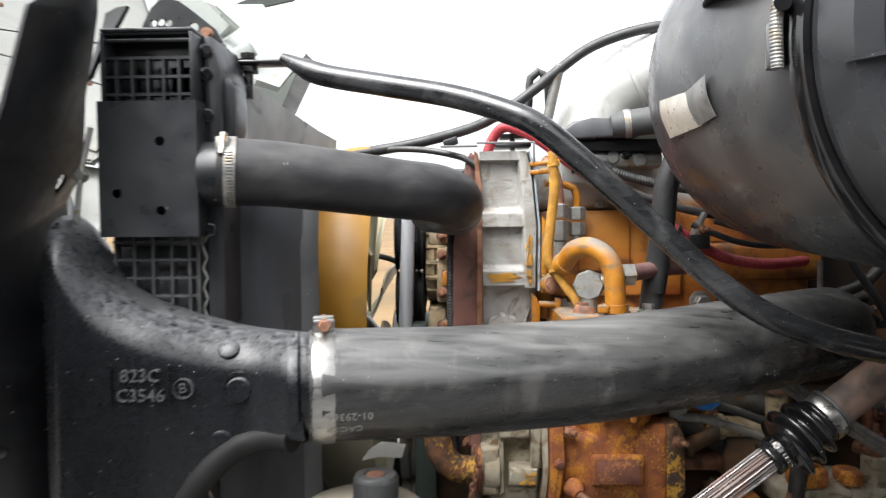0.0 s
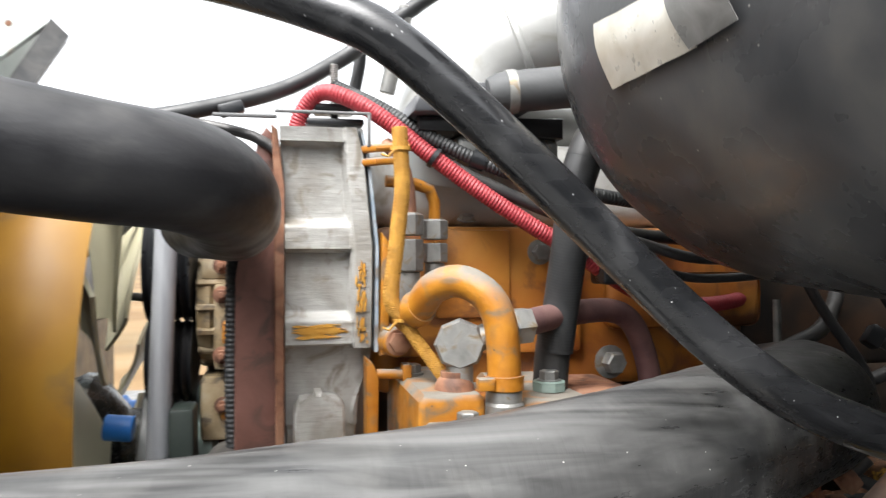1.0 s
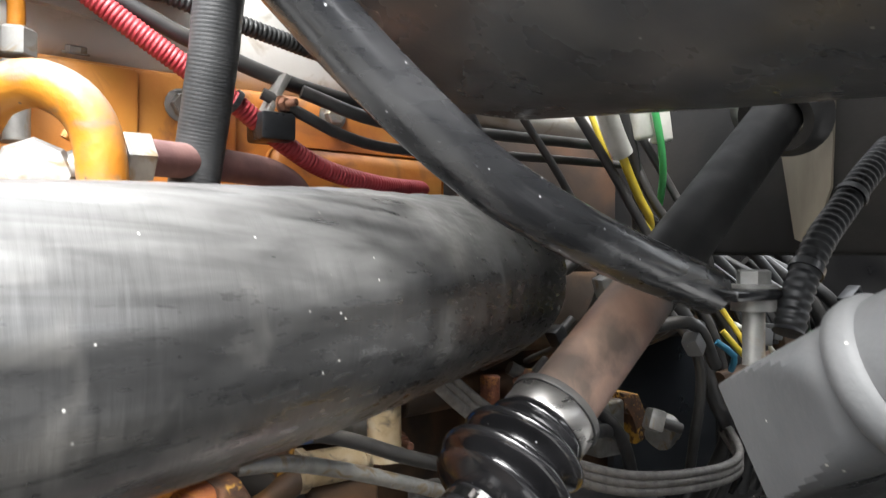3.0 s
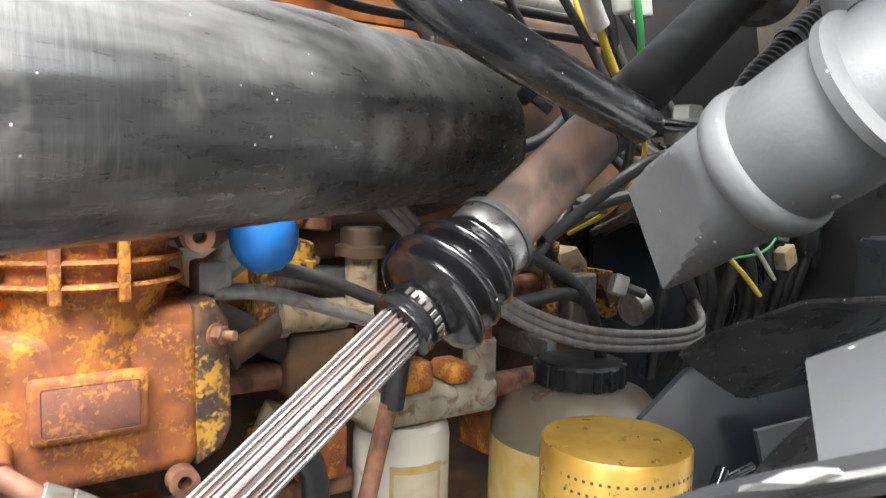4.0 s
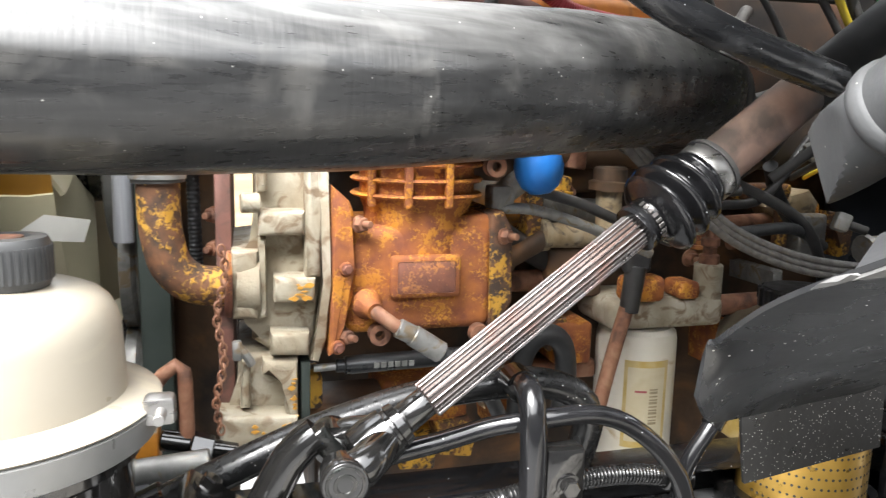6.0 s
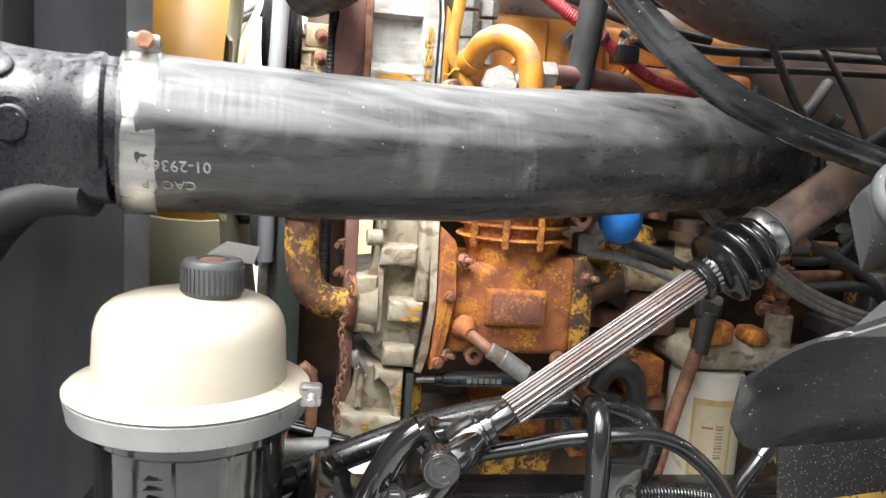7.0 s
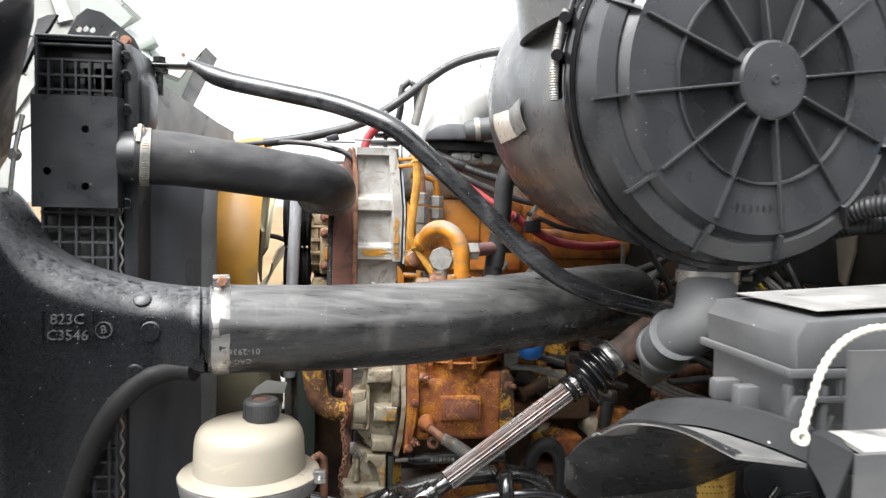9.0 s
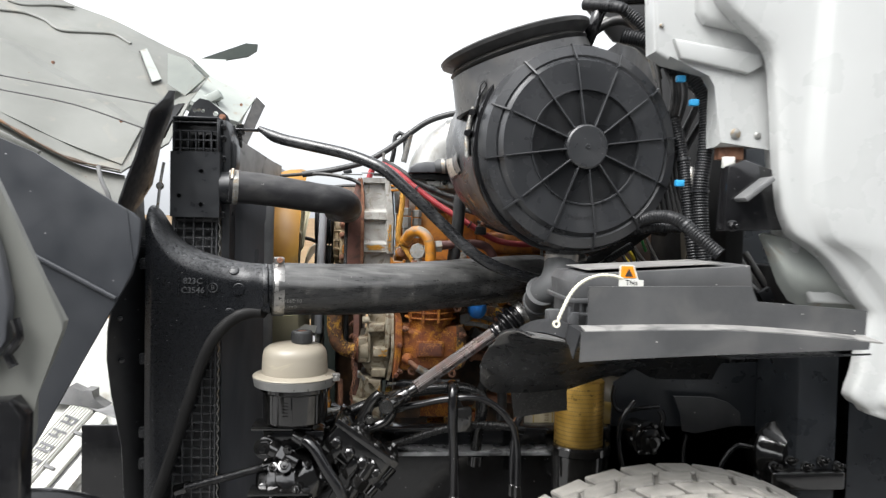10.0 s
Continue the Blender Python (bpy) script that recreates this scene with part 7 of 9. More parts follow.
# ---- steering shaft ----
shaft = thing("steering_shaft", (0.25, 0.71, 1.09), "splined steel steering shaft with a black rubber boot and brown tube", "steering shaft")
S0, S1 = Vector((0.177, 0.692, 1.1405)), Vector((0.342, 0.716, 1.252))
SD = (S1 - S0).normalized()
part("shaft_core", rod(B(), S0, S1, 0.0122, seg=44), spline_steel, shaft)
SX, SY, _ = frame_of(SD)
for k in range(22):
    a = 2 * math.pi * k / 22
    o = SX * math.cos(a) + SY * math.sin(a)
    t = SD.cross(o)
    bm = B()
    ends = []
    for p in (S0 + SD * 0.001, S1 + SD * 0.004):
        ends.append([bm.verts.new(p + o * r + t * w) for r, w in ((0.0119, -0.0009), (0.0136, -0.0005), (0.0139, 0.0), (0.0136, 0.0005), (0.0119, 0.0009))])
    for i in range(4):
        bm.faces.new((ends[0][i], ends[0][i + 1], ends[1][i + 1], ends[1][i]))
    bm.faces.new(ends[0])
    bm.faces.new(ends[1])
    part("spline_ridge", bm, chrome, shaft, smooth=40)
bm = B()
prof = [(0.0, 0.0150), (0.001, 0.0188), (0.006, 0.0193), (0.0075, 0.0178), (0.0165, 0.0178)]
prof += [(0.0175 + 0.0011 * k, 0.0305 - 0.0055 * (k / 45) ** 2 - 0.009 * max(0.0, 1 - k / 4)) for k in range(46)] + [(0.070, 0.0238), (0.076, 0.0232)]
lathe(bm, prof, S1, SD, 56)
for v in bm.verts:  # three folds that wind round the boot
    d = (v.co - S1).dot(SD)
    if 0.0165 < d < 0.068:
        c = S1 + SD * d
        o = v.co - c
        ang = math.atan2(o.dot(Vector((0, 1, 0))), o.dot(SD.cross(Vector((0, 1, 0)))))
        wave = math.sin(d * 2 * math.pi / 0.0165 + ang + 0.4)
        fade = min(1.0, (d - 0.0165) / 0.004, (0.068 - d) / 0.006)
        v.co = c + o * (1 + 0.20 * fade * (abs(wave) ** 0.7 * (1 if wave > 0 else -1)))
part("boot", bm, gloss_black, shaft, smooth=60)
bm = B()
lathe(bm, [(0, 0.0176), (0, 0.0186), (0.006, 0.0186), (0.006, 0.0176)], S1 + SD * 0.009, SD, 40, close=True)
boot_clip = part("boot_clip", bm, wet_black, shaft)
for k in range(9):
    a = math.pi * (0.62 + 0.075 * k)
    o = SX * math.cos(a) + SY * math.sin(a)
    bm = B()
    mm = Matrix(((*SD, 0), (*SD.cross(o), 0), (*o, 0), (0, 0, 0, 1))).transposed()
    mm.translation = S1 + SD * 0.012 + o * 0.0188
    box(bm, (-0.0024, -0.0012 - 0.0006 * (k % 2), 0), (0.0024, 0.0012, 0.0009), 0.0003, 1, m=mm)
    part("clip_tooth", bm, chrome, boot_clip)
bm = B()
lathe(bm, [(0, 0.0205), (0, 0.0246), (0.001, 0.0250), (0.011, 0.0250), (0.012, 0.0246), (0.012, 0.0205)], S1 + SD * 0.0705, SD, 40, close=True)
part("band", bm, stainless, shaft)
bm = B()
lathe(bm, [(0, 0.0200), (0, 0.0258), (0.002, 0.0262), (0.004, 0.0258), (0.004, 0.0200)], S1 + SD * 0.0828, SD, 40, close=True)
part("boot_lip", bm, rubber_small, shaft)
bm = B()
E1 = S1 + SD * 0.058
tube(bm, [E1, E1 + SD * 0.05, E1 + SD * 0.10, E1 + SD * 0.145], lambda u, s: 0.0198, 32, raw=True)
part("column_tube", bm, tube_rust, shaft, smooth=60)
bm = B()
tube(bm, [E1 + SD * 0.135, E1 + SD * 0.25, E1 + SD * 0.38, E1 + SD * 0.49], 0.0202, 32)
part("upper_tube", bm, column_black, shaft, smooth=60)
# yoke and joint
bm = B()
rod(bm, S0 + SD * 0.006, S0 - SD * 0.024, 0.0108, 0.0108, 20)
lathe(bm, [(0.020, 0.0108), (0.021, 0.0150), (0.027, 0.0160), (0.028, 0.0145), (0.030, 0.0145), (0.031, 0.0172), (0.046, 0.0190), (0.056, 0.0180), (0.060, 0.0120)], S0, -SD, 28)
part("yoke_neck", bm, wet_black, shaft, smooth=50)
J = Vector((0.115, 0.684, 1.109))
side2 = SD.cross(Vector((0, 1, 0))).normalized()
for sgn in (-1, 1):
    bm = B()
    tube(bm, [S0 - SD * 0.036 + Vector((0, 0.008 * sgn, 0)), S0 - SD * 0.050 + Vector((0, 0.018 * sgn, 0.003)), J + Vector((0.012, 0.025 * sgn, 0.004)), J + Vector((0.0, 0.026 * sgn, 0)), J + Vector((-0.006, 0.025 * sgn, -0.004))], lambda u, s: 0.0105 + 0.003 * math.sin(u * 3.14), 20)
    part("yoke_arm", bm, wet_black, shaft, smooth=60)
    bm = B()
    lathe(bm, [(-0.012, 0.0140), (0.0, 0.0152), (0.007, 0.0152), (0.0085, 0.0140), (0.0085, 0.0125)], J + Vector((0, 0.030 * sgn, 0)), (0, sgn, 0), 36)
    part("cap_boss", bm, wet_black, shaft, smooth=50)
    bm = B()
    lathe(bm, [(0, 0.0126), (0.0085, 0.0126), (0.0095, 0.0120), (0.0095, 0.0108), (0.0078, 0.0100), (0.0078, 0.0078), (0.0092, 0.0072), (0.0092, 0.0052), (0.0080, 0.0046), (0.0080, 0)], J + Vector((0, 0.030 * sgn, 0)), (0, sgn, 0), 36)
    part("bearing_cap", bm, oily_steel, shaft)
bm = B()
rod(bm, J + Vector((0, -0.03, 0)), J + Vector((0, 0.03, 0)), 0.0075)
rod(bm, J - side2 * 0.026, J + side2 * 0.026, 0.0075)
part("cross", bm, oily_steel, shaft)
for sgn in (-1, 1):
    bm = B()
    tube(bm, [J + side2 * 0.023 * sgn, J + side2 * 0.026 * sgn + Vector((-0.016, 0, -0.018)), J + Vector((-0.040, 0, -0.042)) + side2 * 0.014 * sgn, J + Vector((-0.052, 0, -0.055)) + side2 * 0.004 * sgn], lambda u, s: 0.0115 + 0.002 * u, 18)
    part("lower_arm", bm, wet_black, shaft, smooth=60)
bm = B()
rod(bm, J + Vector((-0.034, -0.022, -0.030)), J + Vector((-0.034, 0.022, -0.030)), 0.006)
hexhead(bm, J + Vector((-0.034, -0.020, -0.030)), (0, -1, 0), 0.008, 0.009, 1.2)
part("pinch_bolt", bm, oily_steel, shaft)

# ---- steering gear ----
gearbox = thing("steering_gear", (0.0, 0.68, 0.80), "oily black cast steering gear box with bolts", "steering gear")
bm = B()
rod(bm, J + Vector((-0.040, 0, -0.042)), J + Vector((-0.075, 0, -0.078)), 0.017, 0.02, 20)
rod(bm, J + Vector((-0.072, 0, -0.075)), J + Vector((-0.11, 0, -0.115)), 0.03, 0.036, 24)
part("input_hub", bm, wet_black, gearbox)
bm = B()
m = Matrix.Translation((0.058, 0.675, 1.016)) @ Matrix.Rotation(radians(37), 4, "Y")
box(bm, (-0.070, -0.040, -0.036), (0.072, 0.05, 0.026), 0.007, 3, m=m)
rough_up(bm, 0.0006, 50)
part("valve_body", bm, wet_black, gearbox)
bm = B()
box(bm, (-0.076, -0.048, 0.022), (0.078, 0.055, 0.038), 0.003, 2, m=m)
part("valve_cover", bm, wet_black, gearbox)
for k in range(4):
    for y in (-0.036, 0.036):
        bm = B()
        hexhead(bm, m @ Vector((-0.062 + 0.042 * k, y, 0.038)), m.to_3x3() @ Vector((0, 0, 1)), 0.0075, 0.009, 1.4)
        part("bolt", bm, wet_black, gearbox)
for k in range(4):
    bm = B()
    c = m @ Vector((-0.048 + 0.034 * k, -0.040, -0.008))
    lathe(bm, [(0, 0.012), (0.006, 0.012), (0.008, 0.0105), (0.016, 0.0105), (0.018, 0.007), (0.028, 0.006)], c, (0, -1, 0.25), 6 if k % 2 else 20)
    part("plug", bm, wet_black, gearbox)
for k in range(3):
    bm = B()
    c = m @ Vector((-0.04 + 0.045 * k, -0.047, -0.03))
    box(bm, (-0.009, -0.006, -0.022), (0.009, 0.006, 0.022), 0.003, m=Matrix.Translation(c) @ Matrix.Rotation(radians(37), 4, "Y"))
    part("rib", bm, wet_black, gearbox)
PC = Vector((-0.085, 0.665, 0.955))
PD = Vector((0.05, -0.9, 0.42)).normalized()
bm = B()
lathe(bm, [(-0.05, 0.0), (-0.05, 0.062), (0.0, 0.064), (0.004, 0.060), (0.010, 0.058), (0.012, 0.044), (0.022, 0.040), (0.024, 0.024), (0.034, 0.021), (0.036, 0.0)], PC, PD, 40)
part("sector_cover", bm, wet_black, gearbox)
px, py, _ = frame_of(PD)
for k in range(6):
    a = radians(60 * k + 20)
    bm = B()
    hexhead(bm, PC + PD * 0.010 + (px * math.cos(a) + py * math.sin(a)) * 0.051, PD, 0.0075, 0.010, 1.3)
    part("bolt", bm, wet_black, gearbox)
bm = B()
box(bm, (-0.155, 0.600, 0.944), (-0.035, 0.650, 0.950), 0.002)
part("bracket_plate", bm, wet_black, gearbox)
bm = B()
hexhead(bm, (-0.128, 0.635, 1.030), (0, -1, 0.2), 0.014, 0.018, 1.5, 0.01)
part("adjuster", bm, wet_black, gearbox)
bm = B()
box(bm, (-0.155, 0.628, 1.066), (-0.035, 0.70, 1.073), 0.002)
part("bracket_plate", bm, wet_black, gearbox)
bm = B()
lathe(bm, [(0, 0.0), (0, 0.05), (0.02, 0.06), (0.06, 0.064), (0.19, 0.07), (0.21, 0.05), (0.21, 0)], (-0.02, 0.69, 0.985), (-0.62, 0, -0.78), 32)
part("housing", bm, wet_black, gearbox)
rng = random.Random(4)
for k in range(16):
    bm = B()
    hexhead(bm, (rng.uniform(-0.11, 0.11), 0.63 + rng.uniform(-0.02, 0.01), rng.uniform(0.90, 1.035)), (rng.uniform(-0.5, 0.5), -1, rng.uniform(0, 0.8)), rng.uniform(0.006, 0.011), 0.010, 1.5, rng.choice((0, 0.006)))
    part("bolt", bm, wet_black, gearbox)
for p0, p1, r in (((-0.11, 0.63, 0.92), (-0.03, 0.63, 0.925), 0.012), ((0.04, 0.625, 0.93), (0.09, 0.63, 1.0), 0.014), ((-0.12, 0.64, 1.03), (-0.06, 0.63, 1.0), 0.016), ((0.08, 0.64, 0.93), (0.13, 0.66, 0.98), 0.012)):
    bm = B()
    rod(bm, p0, p1, r)
    rod(bm, Vector(p0).lerp(Vector(p1), 0.3), Vector(p0).lerp(Vector(p1), 0.6), r * 1.35, seg=6)
    part("port", bm, wet_black, gearbox)

# ---- lower hoses ----
def soft(name, pts, r, mat, label, cat="hose", seg=18):
    ob = single(name, ribbed(B(), pts, r, 0.0034, 0.16, seg) if "ribbed" in label else tube(B(), pts, r, seg, 0.01), mat, tuple(Vector(pts[0])), label, cat, smooth=60)
    if name == "power_steering_hose":  # crimped ends
        for a, b in ((pts[0], pts[1]), (pts[-1], pts[-2])):
            a, b = Vector(a), Vector(b)
            d = (b - a).normalized()
            part("crimp", rod(B(), a, a + d * 0.026, r * 1.28, seg=20), wet_black, ob)
    return ob


soft("power_steering_hose", [(-0.02, 0.74, 1.052), (0.03, 0.745, 1.072), (0.10, 0.75, 1.098), (0.18, 0.755, 1.118), (0.25, 0.755, 1.125), (0.290, 0.752, 1.124), (0.318, 0.75, 1.113), (0.331, 0.75, 1.094), (0.328, 0.752, 1.069), (0.320, 0.757, 1.03), (0.315, 0.76, 0.95)], 0.0125, rubber_speck, "thick wet black steering hose arching under the compressor")
soft("power_steering_hose", [(0.13, 0.72, 1.085), (0.16, 0.712, 1.095), (0.196, 0.71, 1.102), (0.229, 0.71, 1.109), (0.257, 0.704, 1.114), (0.28, 0.70, 1.117), (0.305, 0.70, 1.117), (0.328, 0.70, 1.111), (0.347, 0.70, 1.100), (0.367, 0.70, 1.083), (0.380, 0.70, 1.067), (0.391, 0.70, 1.047), (0.400, 0.70, 1.0), (0.402, 0.70, 0.90)], 0.0075, gloss_black, "thin glossy black hydraulic hose")
soft("power_steering_hose", [(0.259, 0.74, 1.135), (0.257, 0.70, 1.136), (0.256, 0.688, 1.105), (0.257, 0.688, 1.05), (0.262, 0.69, 0.98), (0.266, 0.70, 0.88)], 0.010, gloss_black, "upright glossy black hydraulic hose")
soft("power_steering_hose", [(0.10, 0.72, 1.0), (0.17, 0.72, 1.022), (0.24, 0.722, 1.042), (0.30, 0.725, 1.050), (0.36, 0.73, 1.048), (0.42, 0.735, 1.035)], 0.0085, rubber_speck, "ribbed hydraulic hose beside the rail")
soft("power_steering_hose", [(-0.065, 0.62, 1.06), (-0.03, 0.60, 1.045), (0.0, 0.59, 1.00), (0.03, 0.59, 0.95), (0.05, 0.60, 0.88)], 0.0115, gloss_black, "glossy black hose below the reservoir")
soft("power_steering_hose", [(-0.31, 0.66, 0.935), (-0.24, 0.655, 0.955), (-0.17, 0.65, 0.975), (-0.11, 0.66, 0.99)], 0.0085, gloss_black, "ribbed black hose below the reservoir")
soft("power_steering_hose", [(0.392, 0.71, 0.90), (0.391, 0.71, 0.98), (0.396, 0.71, 1.045), (0.404, 0.71, 1.068), (0.418, 0.71, 1.090), (0.436, 0.715, 1.112)], 0.007, gloss_black, "glossy black looped hydraulic hose")
single("black_strut", rod(B(), (-0.028, 0.80, 1.058), (0.03, 0.80, 1.062), 0.010), zinc, (0, 0.8, 1.05), "dull metal pipe union beside the housing", "fitting")
bracket = thing("hose_bracket", (0.3, 0.69, 1.0), "glossy black hose clamp bracket", "bracket")
bm = B()
box(bm, (0.266, 0.684, 1.045), (0.297, 0.704, 1.098), 0.004)
part("clamp", bm, wet_black, bracket)
bm = B()
hexhead(bm, (0.283, 0.684, 1.07), (0, -1, 0), 0.007, 0.008)
part("bolt", bm, wet_black, bracket)

# ---- fuel filter, dipstick, filter head ----
ff = thing("fuel_filter", (0.521, 1.0, 0.865), "cream spin-on fuel filter with a yellowed label", "filter")
bm = B()
lathe(bm, [(0, 0.0), (0, 0.044), (0.006, 0.048), (0.215, 0.048), (0.225, 0.046), (0.23, 0.04), (0.23, 0.0)], (0.521, 1.0, 0.865), (0, 0, 1), 48)
part("can", bm, filter_white, ff)


def curved_label(bm, cx, cy, r, a0, a1, z0, z1):
    rows = [[(cx + r * math.cos(radians(a0 + (a1 - a0) * j / 12)), cy + r * math.sin(radians(a0 + (a1 - a0) * j / 12)), z) for j in range(13)] for z in (z0, z1)]
    return sheet(bm, rows, 0.0004)


part("label", curved_label(B(), 0.521, 1.0, 0.0483, 226, 290, 0.955, 1.062), label_yellow, ff)
part("label_panel", curved_label(B(), 0.521, 1.0, 0.0489, 231, 284, 0.963, 1.054), old_label, ff)
bm = B()
for k in range(11):
    curved_label(bm, 0.521, 1.0, 0.0494, 262, 274, 0.985 + 0.0042 * k, 0.9866 + 0.0042 * k + 0.0012 * (k % 3 == 0))
part("barcode", bm, faded_print, ff)
bm = B()
curved_label(bm, 0.521, 1.0, 0.0494, 242, 258, 1.024, 1.0265)
part("print", bm, print_red, ff)
part("print", curved_label(B(), 0.521, 1.0, 0.0494, 242, 252, 0.988, 0.9905), print_red, ff)
fh = thing("filter_head", (0.54, 1.0, 1.095), "grey cast filter head with rusted pipe elbows", "filter head")
bm = B()
box(bm, (0.46, 0.955, 1.098), (0.612, 1.05, 1.135), 0.012, 3)
rough_up(bm, 0.001, 50)
part("casting", bm, cast_alu, fh)
bm = B()
rod(bm, (0.597, 0.975, 1.12), (0.597, 0.975, 1.172), 0.017)
part("column", bm, cast_alu, fh)
bm = B()
lathe(bm, [(0, 0.012), (0.01, 0.012), (0.012, 0.008), (0.02, 0.008), (0.022, 0.011), (0.03, 0.011), (0.032, 0.006), (0.045, 0.005)], (0.597, 0.975, 1.172), (0, 0, 1), 16)
part("fitting", bm, rust_steel, fh)
bm = B()
tube(bm, [(0.61, 0.98, 1.118), (0.66, 0.97, 1.122), (0.70, 0.965, 1.124)], 0.013, 16)
tube(bm, [(0.645, 0.97, 1.12), (0.648, 0.965, 1.09), (0.648, 0.965, 0.96)], 0.0125, 16)
part("rusty_elbow", bm, rust_steel, fh)
bm = B()
box(bm, (0.636, 0.945, 1.062), (0.664, 0.952, 1.092), 0.001)
part("tag", bm, wire_yellow, fh)
bm = B()
box(bm, (0.47, 0.94, 1.135), (0.52, 0.97, 1.165), 0.008, 3)
part("valve", bm, rust_orange, fh)
bm = B()
box(bm, (0.545, 0.95, 1.134), (0.572, 0.99, 1.155), 0.006, 3)
part("valve", bm, rust_orange, fh)
dip = thing("dipstick_tube", (0.46, 0.95, 0.95), "rusty dipstick tube with a black grip", "dipstick")
bm = B()
tube(bm, [(0.4735, 0.945, 1.13), (0.463, 0.945, 1.09), (0.449, 0.945, 1.03), (0.434, 0.945, 0.95), (0.428, 0.945, 0.85)], 0.0085, 16)
part("tube", bm, rust_steel, dip)
bm = B()
rod(bm, (0.476, 0.945, 1.125), (0.482, 0.945, 1.178), 0.011, 0.012)
box(bm, (0.466, 0.938, 1.170), (0.498, 0.953, 1.196), 0.005, 3)
part("grip", bm, rubber_small, dip)
bottle = thing("coolant_bottle", (0.695, 0.9, 0.95), "brown translucent bottle with a ribbed black cap", "bottle")
bm = B()
lathe(bm, [(0, 0.0), (0, 0.085), (0.006, 0.092), (0.10, 0.092)], (0.695, 0.93, 0.97), (0, 0, 1), 40)
part("body", bm, label_yellow, bottle)
bm = B()
lathe(bm, [(0.10, 0.092), (0.125, 0.088), (0.145, 0.070), (0.152, 0.048), (0.155, 0.04)], (0.695, 0.93, 0.97), (0, 0, 1), 40)
part("shoulder", bm, gold_bottle, bottle)
bm = B()
lathe(bm, [(0, 0.040), (0.003, 0.045), (0.022, 0.045), (0.026, 0.042), (0.026, 0)], (0.695, 0.93, 1.122), (0, 0, 1), 40)
bcap_part = part("cap", bm, plastic, bottle)
for k in range(16):
    a = 2 * math.pi * k / 16
    bm = B()
    box(bm, (-0.003, -0.004, 0), (0.003, 0.004, 0.022), 0.001, 1, m=Matrix.Translation((0.695 + 0.0455 * math.cos(a), 0.93 + 0.0455 * math.sin(a), 1.124)) @ Matrix.Rotation(a, 4, "Z"))
    part("grip", bm, plastic, bcap_part)
bcap = thing("blue_cap_valve", (0.335, 0.90, 1.25), "blue plastic cap on a grey drain valve", "valve")
bm = B()
lathe(bm, [(0, 0.0), (0.0, 0.022), (0.008, 0.0235), (0.018, 0.022), (0.028, 0.017), (0.034, 0.009), (0.035, 0)], (0.326, 0.868, 1.300), (0.05, -0.15, -1), 32)
part("cap", bm, blue_cap, bcap)
bm = B()
rod(bm, (0.30, 0.90, 1.26), (0.325, 0.895, 1.28), 0.012)
box(bm, (0.288, 0.885, 1.248), (0.312, 0.91, 1.272), 0.004)
part("valve", bm, zinc, bcap)
soft("sensor_line", [(0.30, 0.89, 1.250), (0.33, 0.885, 1.249), (0.37, 0.885, 1.238), (0.42, 0.89, 1.22), (0.47, 0.90, 1.20)], 0.0055, zinc, "dull steel sensor line beside the compressor", "pipe", 12)
soft("sensor_line", [(0.33, 0.90, 1.268), (0.38, 0.895, 1.255), (0.43, 0.895, 1.235), (0.5, 0.91, 1.21)], 0.0055, rubber_small, "black cable beside the compressor", "cable", 12)
for k in range(3):
    d = 0.0068 * k
    soft("braided_hose", [(0.38, 0.83, 1.325 + d), (0.44, 0.842, 1.278 + d), (0.50, 0.85, 1.239 + d), (0.546, 0.85, 1.212 + d), (0.612, 0.85, 1.189 + d), (0.68, 0.85, 1.177 + d), (0.76, 0.852, 1.171 + d), (0.80, 0.86, 1.178 + d), (0.83, 0.90, 1.20 + d)], 0.0040, steel_braid, "grey braided air brake hose", "hose", 12)

# ---- air valve and lines behind the wheel ----
av = thing("brake_valve", (0.70, 0.75, 0.95), "glossy black brake valve with bolts inside the wheel arch", "valve")
bm = B()
lathe(bm, [(-0.05, 0.0), (-0.05, 0.030), (-0.012, 0.033), (-0.008, 0.038), (0.008, 0.038), (0.010, 0.030), (0.026, 0.027), (0.028, 0.015), (0.040, 0.013), (0.042, 0)], (0.698, 0.748, 1.016), (0.25, -1, -0.05), 32)
part("body", bm, wet_black, av)
for k in range(6):
    a = radians(60 * k)
    bm = B()
    hexhead(bm, (0.698 + 0.034 * math.cos(a), 0.738, 1.016 + 0.034 * math.sin(a)), (0.25, -1, -0.05), 0.0055, 0.008, 1.2)
    part("bolt", bm, wet_black, av)
bm = B()
tube(bm, [(0.735, 0.755, 1.075), (0.742, 0.75, 1.058), (0.736, 0.748, 1.04), (0.745, 0.75, 1.02), (0.756, 0.755, 1.012)], lambda u, s: 0.007 - 0.002 * u, 12)
part("lever", bm, wet_black, av)
ch = thing("brake_chamber", (0.95, 0.70, 0.90), "glossy black brake chamber behind the wheel", "brake chamber")
bm = B()
lathe(bm, [(-0.06, 0.0), (-0.06, 0.05), (-0.01, 0.075), (-0.004, 0.083), (0.004, 0.083), (0.01, 0.075), (0.045, 0.05), (0.05, 0)], (1.0, 0.70, 0.985), (0.3, -1, 0.2), 32)
part("shell", bm, wet_black, ch)
for k in range(5):
    bm = B()
    hexhead(bm, (0.93 + 0.035 * k, 0.615, 0.99 + 0.012 * (k % 2)), (0.1, -1, 0.5), 0.009, 0.012, 1.4, 0.012)
    part("bolt", bm, wet_black, ch)
bm = B()
box(bm, (0.92, 0.60, 0.945), (1.08, 0.64, 0.985), 0.006, 3)
part("bracket", bm, wet_black, ch)
